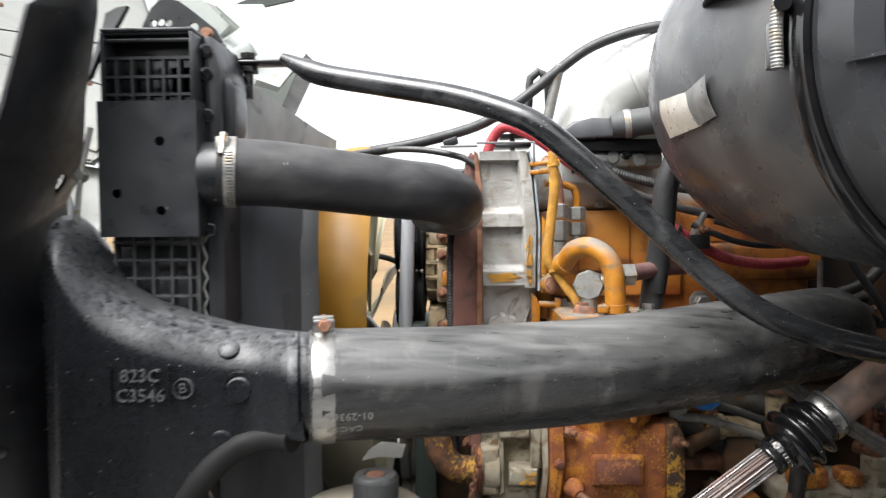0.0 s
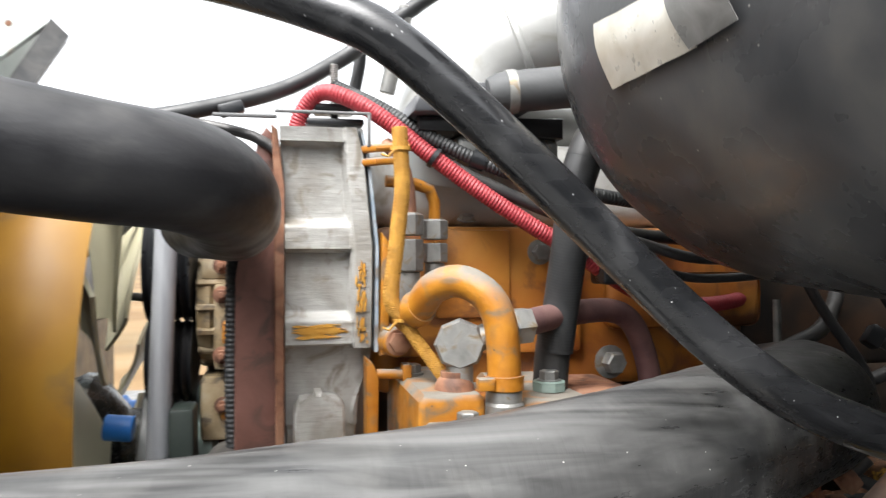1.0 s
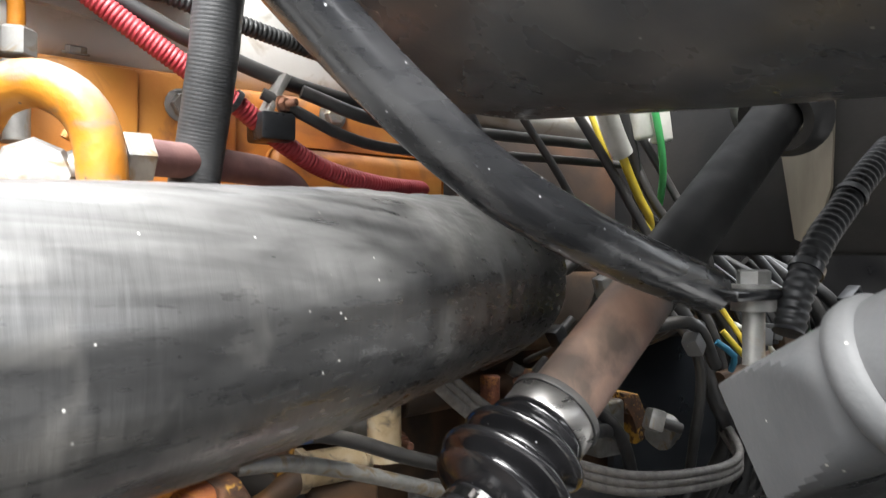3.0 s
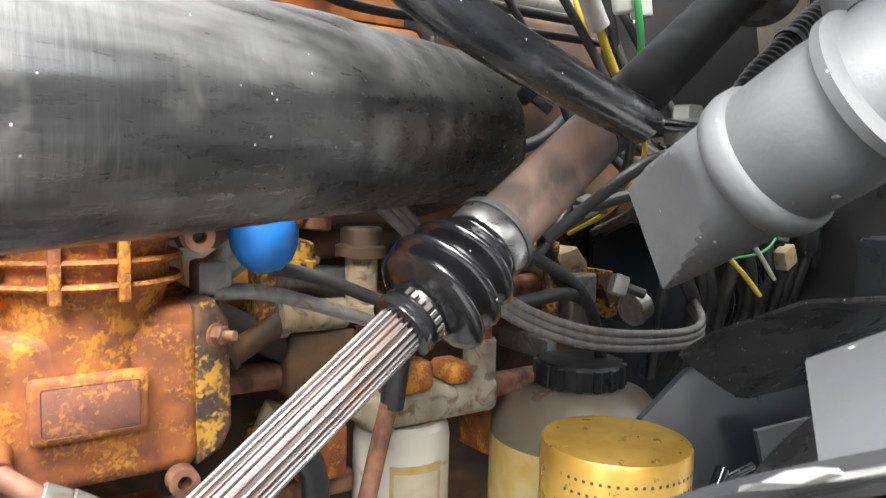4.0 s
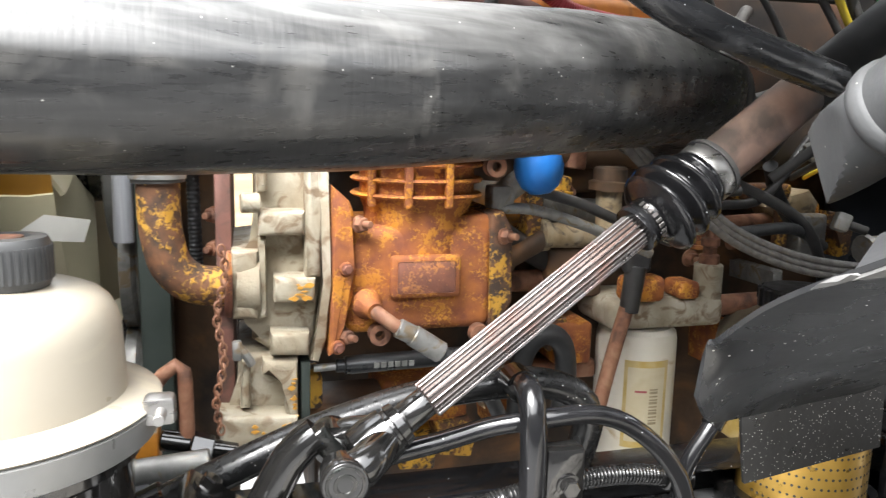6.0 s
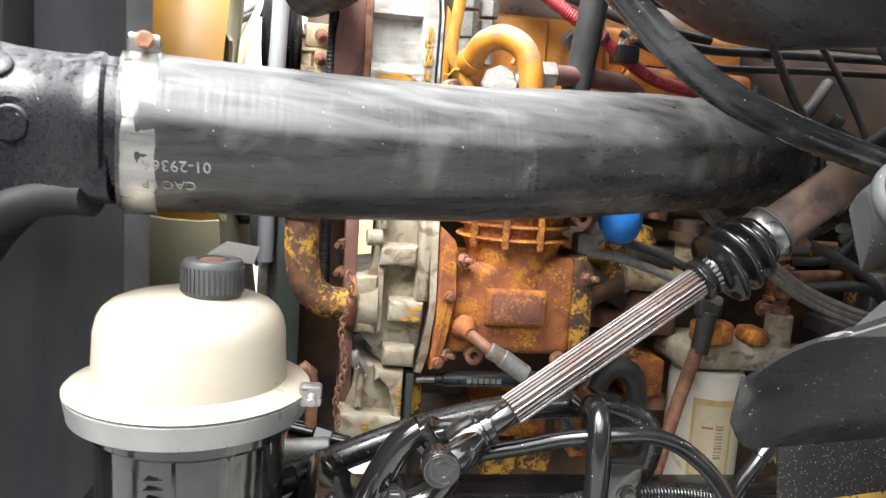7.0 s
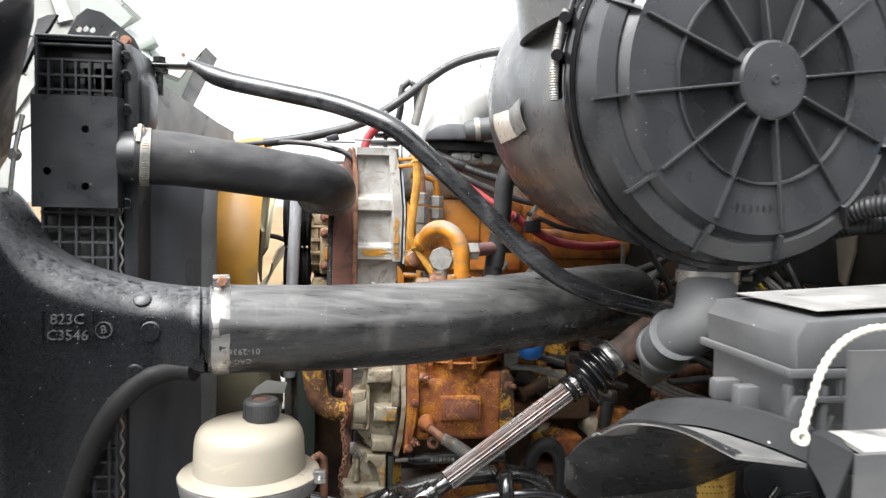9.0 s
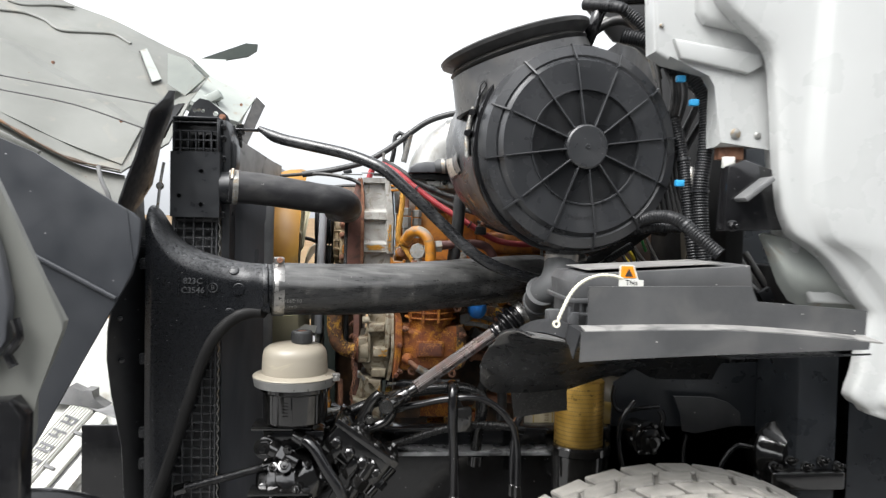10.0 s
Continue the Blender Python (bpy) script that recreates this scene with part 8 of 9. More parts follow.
single("inner_flap", prism(B(), [(0.773, 1.103), (0.867, 1.100), (0.905, 1.088), (0.934, 1.064), (0.937, 1.036), (0.829, 1.016), (0.796, 1.022), (0.792, 1.06)], 0.775, 0.779, 0.001), liner_mat, (0.85, 0.777, 1.02), "grey plastic splash flap inside the wheel arch", "flap")
soft("air_line", [(0.63, 0.76, 1.13), (0.625, 0.755, 1.10), (0.64, 0.75, 1.075), (0.69, 0.75, 1.082), (0.73, 0.752, 1.085)], 0.005, gloss_black, "thin glossy black air line by the brake valve")
soft("air_line", [(0.66, 0.74, 0.90), (0.635, 0.735, 1.0), (0.64, 0.735, 1.06), (0.67, 0.74, 1.10)], 0.0055, gloss_black, "looped glossy black air line by the brake valve")
soft("air_line", [(0.80, 0.76, 0.90), (0.793, 0.755, 0.98), (0.797, 0.75, 1.02)], 0.004, gloss_black, "thin upright black air line by the flap")
soft("air_line", [(0.86, 0.74, 0.90), (0.875, 0.735, 0.96), (0.905, 0.73, 1.0), (0.94, 0.72, 1.0)], 0.006, gloss_black, "glossy black air line to the brake chamber")

# ---- fender liner and battery box side ----
liner = thing("fender_liner", (0.6, 0.4, 1.13), "dusty black plastic inner fender liner over the wheel", "fender liner")
edge_b = glide([(0.293, 0.556, 1.212), (0.298, 0.515, 1.247), (0.3055, 0.475, 1.271), (0.309, 0.42, 1.298), (0.315, 0.37, 1.313), (0.324, 0.32, 1.321), (0.331, 0.25, 1.323)], 0.012)
hem = glide([(0.297, 0.566, 1.163), (0.33, 0.590, 1.155), (0.38, 0.605, 1.152), (0.43, 0.613, 1.153), (0.478, 0.618, 1.155), (0.56, 0.630, 1.178), (0.65, 0.630, 1.205)], 0.016)


def share(line, u):
    k = u * (len(line) - 1)
    i = min(int(k), len(line) - 2)
    return line[i].lerp(line[i + 1], k - i)


bm = B()
rows = []
for i in range(31):
    u = i / 30
    a, b = share(edge_b, u), share(hem, u)
    tip = max(0, 1 - u / 0.13) ** 2
    b = b.lerp(a, 0.42 * tip)
    a = a + (share(edge_b, 0.1) - a) * (0.35 * tip)
    rows.append([a.lerp(b, v) + Vector((0, -0.030 * math.sin(v * 3.14) * u, 0.012 * math.sin(v * 3.14) * (1 - 0.5 * u))) for v in (j / 10 for j in range(11))])
sheet(bm, rows, 0.003)
part("front_sheet", bm, liner_dark, liner, smooth=60)
foot_a = glide([(0.3055, 0.476, 1.268), (0.325, 0.455, 1.278), (0.343, 0.40, 1.300), (0.358, 0.35, 1.312), (0.372, 0.29, 1.317), (0.382, 0.243, 1.318)], 0.012)
edge_a = glide([(0.348, 0.504, 1.281), (0.354, 0.465, 1.303), (0.362, 0.42, 1.319), (0.371, 0.36, 1.332), (0.380, 0.30, 1.338), (0.388, 0.250, 1.339)], 0.012)
bm = B()
rows = []
for i in range(25):
    u = i / 24
    a, b = share(edge_b, 0.26 + 0.74 * u), share(foot_a, u)
    rows.append([a.lerp(b, v) - Vector((0, 0, 0.002)) for v in (0.0, 0.33, 0.66, 1.0)])
# shelf's sky reflection is put into its pale colour
sheet(bm, rows, 0.003)
part("shelf", bm, shelf_sheen, liner, "shelf painted pale grey for sky sheen", smooth=60)
bm = B()
rows = []
for i in range(25):
    a, b = share(foot_a, i / 24), share(edge_a, i / 24)
    rows.append([a.lerp(b, v) for v in (0.0, 0.25, 0.5, 0.75, 1.0)] + [b + Vector((0.006, 0.003, 0.0))])
sheet(bm, rows, 0.003)
part("inner_arch", bm, lip_grey, liner, smooth=60)
bm = B()
rows = [[(0.383, 0.243, 1.317), (0.386, 0.232, 1.305), (0.388, 0.222, 1.291)], [(0.388, 0.248, 1.338), (0.3925, 0.230, 1.336), (0.397, 0.2135, 1.333)], [(0.400, 0.253, 1.338), (0.402, 0.245, 1.338), (0.404, 0.236, 1.337)]]
sheet(bm, rows, 0.003)
part("corner", bm, lip_grey, liner)
bm = B()
prism(bm, [(0.419, 1.336), (0.419, 1.397), (0.678, 1.401), (0.688, 1.377), (0.870, 1.365), (0.868, 1.326), (0.70, 1.336), (0.55, 1.341)], 0.252, 0.256)
part("upper_panel", bm, liner_mat, liner)
bm = B()
rows = []
for k in range(12):
    x = 0.405 + 0.466 * k / 11
    z = 1.336 + 0.004 * math.sin(k / 11 * 3.1) - 0.02 * max(0, (x - 0.6) / 0.35) ** 1.5
    rows.append([(x, 0.253, z + 0.001), (x, 0.235, z), (x, 0.214, z - 0.002)])
# ledge's sky reflection is put into its pale colour
sheet(bm, rows, 0.003)
part("ledge", bm, dust_sheen_top, liner, "ledge painted pale for sky sheen")
bm = B()
rows = []
for k in range(12):
    x = 0.397 + 0.450 * k / 11
    z = 1.333 + 0.004 * math.sin(k / 11 * 3.1) - 0.02 * max(0, (x - 0.6) / 0.35) ** 1.5
    zb = 1.288 + 0.022 * (k / 11) ** 0.8
    rows.append([(x, 0.213, z), (x, 0.213, (z + zb) / 2), (x - 0.001, 0.2135, min(zb, z - 0.004))])
sheet(bm, rows, 0.003)
part("lower_panel", bm, liner_mat, liner)
bm = B()
rows = []
for k in range(12):
    x = 0.63 + 0.225 * k / 11
    dip = 0.115 * min(1, max(0, (x - 0.56) / 0.16)) ** 0.7
    rows.append([(x, 0.76, 1.262 - dip), (x, 0.73, 1.272 - 0.8 * dip), (x, 0.66, 1.278 - 0.35 * dip), (x, 0.50, 1.285), (x, 0.30, 1.286), (x, 0.218, 1.284 + 0.022 * ((x - 0.397) / 0.553) ** 0.8)])
sheet(bm, rows, 0.003)
part("arch", bm, liner_dark, liner, smooth=50)
bm = B()
prism(bm, [(0.365, 1.158), (0.481, 1.160), (0.483, 1.113), (0.374, 1.098)], 0.610, 0.613)
part("mud_flap", bm, flap_mat, liner, "speckled black rubber flap")

boxx = thing("fuse_box", (0.55, 0.38, 1.33), "grey plastic electrical box with a clipped lid", "electrical box")
bm = B()
prism(bm, [(0.406, 1.398), (0.415, 1.412), (0.700, 1.431), (0.708, 1.385), (0.408, 1.372)], 0.30, 0.45, 0.003)
part("lid", bm, liner_mat, boxx)
bm = B()
box(bm, (0.41, 0.31, 1.30), (0.70, 0.445, 1.375), 0.004)
part("body", bm, liner_mat, boxx)
bm = B()
box(bm, (0.398, 0.295, 1.366), (0.50, 0.30, 1.374), 0.002)
box(bm, (0.398, 0.30, 1.366), (0.404, 0.45, 1.374), 0.002)
part("rim", bm, liner_mat, boxx)
bm = B()
box(bm, (0.412, 0.2965, 1.346), (0.50, 0.301, 1.351), 0.001)
part("lower_rim", bm, liner_mat, boxx)
for x in (0.42, 0.445, 0.47, 0.495):
    bm = B()
    box(bm, (x - 0.0015, 0.2968, 1.351), (x + 0.0015, 0.3008, 1.366))
    part("rim_post", bm, liner_mat, boxx)
bm = B()
prism(bm, [(0.398, 1.34), (0.404, 1.352), (0.414, 1.352), (0.416, 1.33), (0.412, 1.312), (0.402, 1.312), (0.397, 1.322)], 0.292, 0.299, 0.002)
part("hook", bm, liner_mat, boxx)
for x in (0.43, 0.468):
    bm = B()
    prism(bm, [(x, 1.306), (x + 0.004, 1.306), (x + 0.014, 1.334), (x + 0.010, 1.334)], 0.301, 0.312, 0.001)
    part("brace", bm, liner_mat, boxx)
for x in (0.400, 0.43, 0.46):
    bm = B()
    box(bm, (x, 0.298, 1.318), (x + 0.006, 0.308, 1.36), 0.002)
    part("clip", bm, liner_mat, boxx)
bm = B()
box(bm, (0.376, 0.33, 1.320), (0.396, 0.345, 1.352), 0.003)
part("bracket", bm, liner_mat, boxx)
bm = B()
box(bm, (0.384, 0.385, 1.325), (0.410, 0.40, 1.345), 0.003)
part("bracket", bm, liner_mat, boxx)
bm = B()
prism(bm, [(0.43, 1.4185), (0.66, 1.4325), (0.66, 1.4335), (0.43, 1.4195)], 0.31, 0.44)
part("top_dust", bm, dust_sheen_top, boxx)

cord = single("tether_cord", tube(B(), [(0.3635, 0.222, 1.345), (0.372, 0.228, 1.362), (0.388, 0.238, 1.388), (0.408, 0.246, 1.405), (0.432, 0.250, 1.414), (0.455, 0.253, 1.414), (0.472, 0.256, 1.410)], lambda u, s: 0.0026 + 0.0005 * math.sin(s * 900), 10, 0.002), cream_rope, (0.41, 0.24, 1.34), "cream plastic tether cord with a round eye", "cord", smooth=60)
bm = B()
lathe(bm, [(-0.002, 0.0030), (-0.002, 0.0058), (0.002, 0.0058), (0.002, 0.0030)], (0.362, 0.221, 1.343), (0.1, -1, 0.2), 20, close=True)
part("eye", bm, cream_rope, cord)
tag = thing("warning_tag", (0.48, 0.25, 1.397), "white tag with an orange warning field", "label")
bm = B()
prism(bm, [(0.4665, 1.398), (0.4665, 1.408), (0.505, 1.408), (0.505, 1.398)], 0.2535, 0.2545)
prism(bm, [(0.4665, 1.398), (0.4672, 1.428), (0.470, 1.431), (0.488, 1.431), (0.491, 1.428), (0.497, 1.410), (0.505, 1.400)], 0.2550, 0.256)
part("card", bm, white_sticker, tag)
bm = B()
prism(bm, [(0.4685, 1.411), (0.470, 1.429), (0.488, 1.429), (0.494, 1.411)], 0.2540, 0.2549)
part("orange_field", bm, orange_sticker, tag)
bm = B()
prism(bm, [(0.4755, 1.4135), (0.488, 1.4135), (0.4818, 1.426)], 0.2532, 0.2539)
part("triangle", bm, print_black, tag)
bm = B()
letters(bm, "This", 0.0115, Matrix.Translation((0.486, 0.2532, 1.4035)) @ FRONT, 0.0003)
part("print", bm, print_black, tag)

# gold perforated filter in a black bowl
gf = thing("oil_reservoir_filter", (0.545, 0.72, 0.90), "gold perforated filter element in a black bowl", "filter")
bm = B()
lathe(bm, [(0, 0.0), (0, 0.053), (0.002, 0.054), (0.16, 0.054), (0.162, 0.053), (0.162, 0.0)], (0.545, 0.745, 0.985), (0, 0, 1), 48)
part("element", bm, gold_mesh, gf)
bm = B()
for i in range(16):
    for j in range(28):
        a = radians(185 + 170 * (j + 0.5 * (i % 2)) / 28)
        c = Vector((0.545 + 0.0541 * math.cos(a), 0.745 + 0.0541 * math.sin(a), 0.995 + 0.0092 * i))
        lathe(bm, [(0, 0.0013), (0.0002, 0.0013), (0.0002, 0)], c, (math.cos(a), math.sin(a), 0), 6)
tagged(part("perforations", bm, print_black, gf, smooth=0), kind="stuff")
bm = B()
lathe(bm, [(0, 0), (0, 0.058), (0.08, 0.062), (0.085, 0.072), (0.10, 0.072), (0.104, 0.068), (0.104, 0.058), (0.085, 0.057), (0.085, 0)], (0.545, 0.745, 0.905), (0, 0, 1), 48)
part("bowl", bm, wet_black, gf)

single("paper_scrap", sheet(B(), [[(-0.083, 0.735, 1.246), (-0.065, 0.735, 1.250), (-0.040, 0.738, 1.248)], [(-0.076, 0.74, 1.256), (-0.062, 0.738, 1.266), (-0.036, 0.742, 1.262)]], 0.001), white_sticker, (-0.06, 0.735, 1.246), "crumpled white paper scrap behind the reservoir", "paper")
# ---- tyre ----
TC, TR = Vector((0.655, 0.365, 0.522)), 0.522
bm = B()
lathe(bm, [(-0.15, 0.30), (-0.158, 0.40), (-0.150, 0.475), (-0.135, 0.505), (-0.11, 0.512), (0.11, 0.512), (0.135, 0.505), (0.150, 0.475), (0.158, 0.40), (0.15, 0.30)], TC, (0, 1, 0), 120)
tyre = part("front_wheel", bm, tyre_rubber, chassis, "dusty worn truck tyre with chunky tread blocks")
bm = B()
lathe(bm, [(-0.13, 0.0), (-0.13, 0.20), (-0.15, 0.30), (0.15, 0.30), (0.1, 0.2), (0.1, 0)], TC, (0, 1, 0), 48)
part("rim", bm, gloss_black, tyre)
NB = 46
for row, (y0, y1, sk) in enumerate(((-0.138, -0.088, 0.0), (-0.082, -0.030, 0.35), (-0.024, 0.024, 0.1), (0.030, 0.082, 0.6), (0.088, 0.138, 0.25))):
    bm = B()
    w = 2 * math.pi * TR / NB - 0.009
    r = TR if row in (1, 2, 3) else TR - 0.004
    box(bm, (-w / 2, y0, r - 0.016 - TR), (w / 2, y1, r - TR), 0.003, 1)
    for v in bm.verts:
        v.co.x += (v.co.y - y0) * (0.35 if row % 2 else -0.25)
        v.co.z -= v.co.x ** 2 / (2 * TR)
    me = bpy.data.meshes.new("tread_block")
    bm.to_mesh(me)
    bm.free()
    me.materials.append(tyre_rubber)
    for k in range(NB):
        a = 2 * math.pi * (k + sk) / NB
        if math.cos(a) < -0.2:
            continue
        ob = new("tread_block", me)
        ob.parent = tyre
        ob.matrix_basis = Matrix.Translation(TC - base_of(tyre)) @ Matrix.Rotation(a, 4, "Y") @ Matrix.Translation((0, 0, TR))

# ---- cab side ----
bm = B()
prism(bm, [(0.562, 2.05), (0.575, 1.80), (0.60, 1.785), (0.680, 1.768), (0.694, 1.745), (0.693, 1.636), (0.806, 1.640), (0.82, 1.50), (0.845, 1.42), (0.885, 1.357), (1.02, 1.355), (1.4, 1.355), (1.4, 2.05)], 0.425, 0.47, 0.008, 3)
part("cowl_side", bm, cab_white, cab)
edge = [(0.640, 2.05), (0.655, 1.93), (0.676, 1.875), (0.732, 1.826), (0.756, 1.803), (0.768, 1.765), (0.780, 1.632), (0.788, 1.545), (0.797, 1.510), (0.814, 1.480), (0.848, 1.459), (0.879, 1.435), (0.912, 1.397), (0.940, 1.362), (0.955, 1.345), (0.952, 1.30), (0.944, 1.244), (0.931, 1.196), (0.955, 1.178), (0.988, 1.159), (1.2, 1.12)]
fine = glide([(x, 0, z) for x, z in edge], 0.012)
rows = []
for p in fine:  # the skin rolls round at its edge and has one soft crease down it
    lip = min(1.0, max(0.0, (1.50 - p.z) / 0.1))
    x1 = max(p.x + 0.05, 0.842 - 0.012 * math.sin((p.z - 1.2) * 5))
    rows.append([(p.x + 0.002, 0.405, p.z), (p.x, 0.380, p.z), (p.x + 0.0015, 0.372, p.z), (p.x + 0.006, 0.368, p.z - 0.001), (p.x + 0.020, 0.366, p.z - 0.003), (x1 - 0.014, 0.364, p.z - 0.005), (x1 - 0.004, 0.361, p.z - 0.005), (x1 + 0.010, 0.349, p.z - 0.006), (x1 + 0.018, 0.346, p.z - 0.006), (x1 + 0.10, 0.342, p.z - 0.01), (1.5, 0.325, p.z - 0.02)])
bm = B()
sheet(bm, rows, -0.004)
part("outer_skin", bm, cab_white, cab, smooth=60)
bm = B()
prism(bm, [(1.0, 1.17), (1.9, 1.17), (1.9, 2.05), (1.0, 2.05)], 0.41, 0.44)
part("door_side", bm, cab_white, cab)
bm = B()
rows = []
for x, z, zb in ((0.783, 1.481, 1.478), (0.80, 1.479, 1.445), (0.825, 1.475, 1.392), (0.85, 1.468, 1.360), (0.885, 1.457, 1.345), (0.92, 1.436, 1.342), (0.955, 1.39, 1.335), (1.0, 1.345, 1.326)):
    rows.append([(x, 0.415 + 0.03 * (k / 6) ** 2 - 0.012 * math.sin(k * 0.9 + x * 20), z + (zb - z) * k / 6) for k in range(7)])
sheet(bm, rows, 0.004)
part("inner_return", bm, pale_green, cab, "pale grey inner return of the cab corner", smooth=60)
bm = B()
prism(bm, [(0.606, 1.822), (0.763, 1.800), (0.770, 1.779), (0.743, 1.765), (0.618, 1.788)], 0.414, 0.426, 0.004, 3)
part("pressed_ledge", bm, cab_white, cab, smooth=60)
bm = B()
prism(bm, [(0.640, 2.05), (0.645, 1.87), (0.66, 1.85), (0.74, 1.835), (0.77, 1.86), (0.72, 1.95), (0.70, 2.05)], 0.405, 0.43, 0.012, 3)
part("corner_moulding", bm, cab_white, cab)
for x, z, r in ((0.727, 1.660, 0.0095), (0.768, 1.658, 0.006), (0.585, 1.845, 0.004)):
    bm = B()
    lathe(bm, [(0, r), (0.002, r), (0.004, r * 0.6), (0.004, 0)], (x, 0.4245, z), (0, -1, 0), 20)
    part("plug", bm, zinc, cab)
bk = thing("hinge_bracket", (0.76, 0.42, 1.49), "black steel bracket on the cowl side", "bracket")
bm = B()
prism(bm, [(0.70, 1.485), (0.705, 1.60), (0.735, 1.612), (0.80, 1.592), (0.815, 1.49)], 0.40, 0.43, 0.004)
part("plate", bm, gloss_black, bk)
bm = B()
box(bm, (0.712, 0.36, 1.545), (0.775, 0.41, 1.555), 0.003, m=Matrix.Translation((0.745, 0.385, 1.56)) @ Matrix.Rotation(radians(-38), 4, "Y") @ Matrix.Translation((-0.745, -0.385, -1.55)))
part("arm", bm, grey_plastic, bk)
bm = B()
hexhead(bm, (0.715, 0.40, 1.495), (0, -1, 0), 0.008, 0.012, 1.3, 0.01)
part("bolt", bm, gloss_black, bk)
bm = B()
box(bm, (0.703, 0.415, 1.598), (0.724, 0.424, 1.618), 0.001)
single("white_tab", bm, white_sticker, (0.71, 0.42, 1.598), "white plastic cable tab", "clip")
bm = B()
box(bm, (0.705, 0.44, 1.615), (0.752, 0.46, 1.64), 0.002)
single("rusty_plate", bm, rust_steel, (0.72, 0.45, 1.615), "small rusty plate behind the cowl edge", "bracket")

bm = B()
prism(bm, [(0.845, 0.55), (1.6, 0.55), (1.6, 1.75), (0.86, 1.75), (0.845, 1.45)], 1.06, 1.07)
part("inner_wall", bm, arch_black, cab)
# harness beside the cab
def conduit(pts, r, label="black corrugated wiring conduit beside the cab"):
    ob = single("wiring_conduit", ribbed(B(), pts, r, 0.0052, 0.14, 14), black_conduit, pts[0], label, "conduit", smooth=60)
    line = glide(pts, 0.01)
    for u in (0.3, 0.72):  # tie wraps
        k = int(u * (len(line) - 2))
        part("tie_wrap", lathe(B(), [(0, r * 0.98), (0, r * 1.1), (0.0045, r * 1.1), (0.0045, r * 0.98)], line[k], line[k + 1] - line[k], 20, close=True), plastic, ob)
    return ob


conduit([(0.560, 0.56, 1.86), (0.60, 0.54, 1.845), (0.64, 0.52, 1.80), (0.675, 0.50, 1.775), (0.70, 0.49, 1.72), (0.698, 0.48, 1.64), (0.688, 0.475, 1.56), (0.692, 0.47, 1.47), (0.70, 0.47, 1.40)], 0.015)
conduit([(0.655, 0.53, 1.70), (0.668, 0.51, 1.62), (0.672, 0.495, 1.55), (0.678, 0.485, 1.47), (0.69, 0.48, 1.40)], 0.012)
conduit([(0.54, 0.56, 1.46), (0.565, 0.52, 1.485), (0.595, 0.47, 1.508), (0.625, 0.43, 1.505), (0.655, 0.40, 1.475), (0.685, 0.38, 1.445)], 0.0125)
conduit([(0.52, 0.60, 1.44), (0.55, 0.54, 1.468), (0.59, 0.50, 1.487), (0.64, 0.49, 1.492), (0.70, 0.48, 1.49)], 0.012)
conduit([(0.504, 0.648, 1.343), (0.515, 0.648, 1.366), (0.536, 0.648, 1.391), (0.561, 0.648, 1.410), (0.588, 0.648, 1.430), (0.622, 0.648, 1.451)], 0.0085, "black corrugated conduit under the air cleaner")
conduit([(0.50, 0.62, 1.935), (0.545, 0.56, 1.915), (0.567, 0.555, 1.903), (0.591, 0.55, 1.882), (0.614, 0.55, 1.853), (0.640, 0.55, 1.80)], 0.012)
soft("heater_hose", [(0.505, 0.64, 1.85), (0.512, 0.60, 1.884), (0.525, 0.60, 1.918), (0.545, 0.60, 1.935), (0.585, 0.60, 1.945), (0.65, 0.60, 1.95)], 0.013, gloss_black, "black rubber hose over the air cleaner", "hose", 16)
soft("heater_hose", [(0.51, 0.67, 1.87), (0.54, 0.66, 1.90), (0.58, 0.65, 1.915), (0.63, 0.64, 1.90)], 0.010, rubber_small, "thin black hose over the air cleaner", "hose", 14)
hb = thing("heater_bracket", (0.58, 0.66, 1.87), "black metal bracket behind the air cleaner", "bracket")
part("plate", prism(B(), [(0.52, 1.945), (0.587, 1.978), (0.66, 1.978), (0.66, 1.84), (0.626, 1.87), (0.58, 1.88)], 0.68, 0.69, 0.002), dark_void, hb)
for x, z in ((0.56, 1.92), (0.61, 1.93), (0.63, 1.89)):
    part("bolt", hexhead(B(), (x, 0.68, z), (0, -1, 0), 0.007, 0.008, 1.4), zinc, hb)
part("sleeve", rod(B(), (0.611, 0.55, 1.837), (0.630, 0.55, 1.775), 0.010, 0.008), zinc, hb)
rng = random.Random(7)
for k in range(9):
    x0 = 0.60 + 0.012 * k
    soft("wiring_cable", [(x0 - 0.05, 0.60, 1.93 - 0.01 * k), (x0, 0.55, 1.86 - 0.012 * k), (x0 + 0.03 + rng.uniform(-0.02, 0.02), 0.52, 1.74), (x0 + 0.01, 0.53 + 0.01 * k, 1.62), (x0 + 0.03, 0.54, 1.48)], rng.uniform(0.004, 0.007), rubber_small, "black wiring cable beside the cab", "cable", 10)
for k in (1, 4, 8, 9, 11, 12):
    m = {9: wire_yellow}.get(k, rubber_small)
    x0 = 0.50 + 0.02 * k
    soft("wiring_cable", [(x0 - 0.02, 0.93, 1.52), (x0 + rng.uniform(-0.01, 0.02), 0.90, 1.44), (x0 + 0.04, 0.88, 1.37), (x0 + 0.06, 0.93, 1.31), (x0 + 0.09, 1.03, 1.27)], rng.uniform(0.0035, 0.007) if m is rubber_small else 0.0028, m, ("yellow wire hanging loose by the firewall" if m is wire_yellow else "blue wire hanging loose by the firewall") if m is not rubber_small else "black cable hanging by the firewall", "cable", 10)
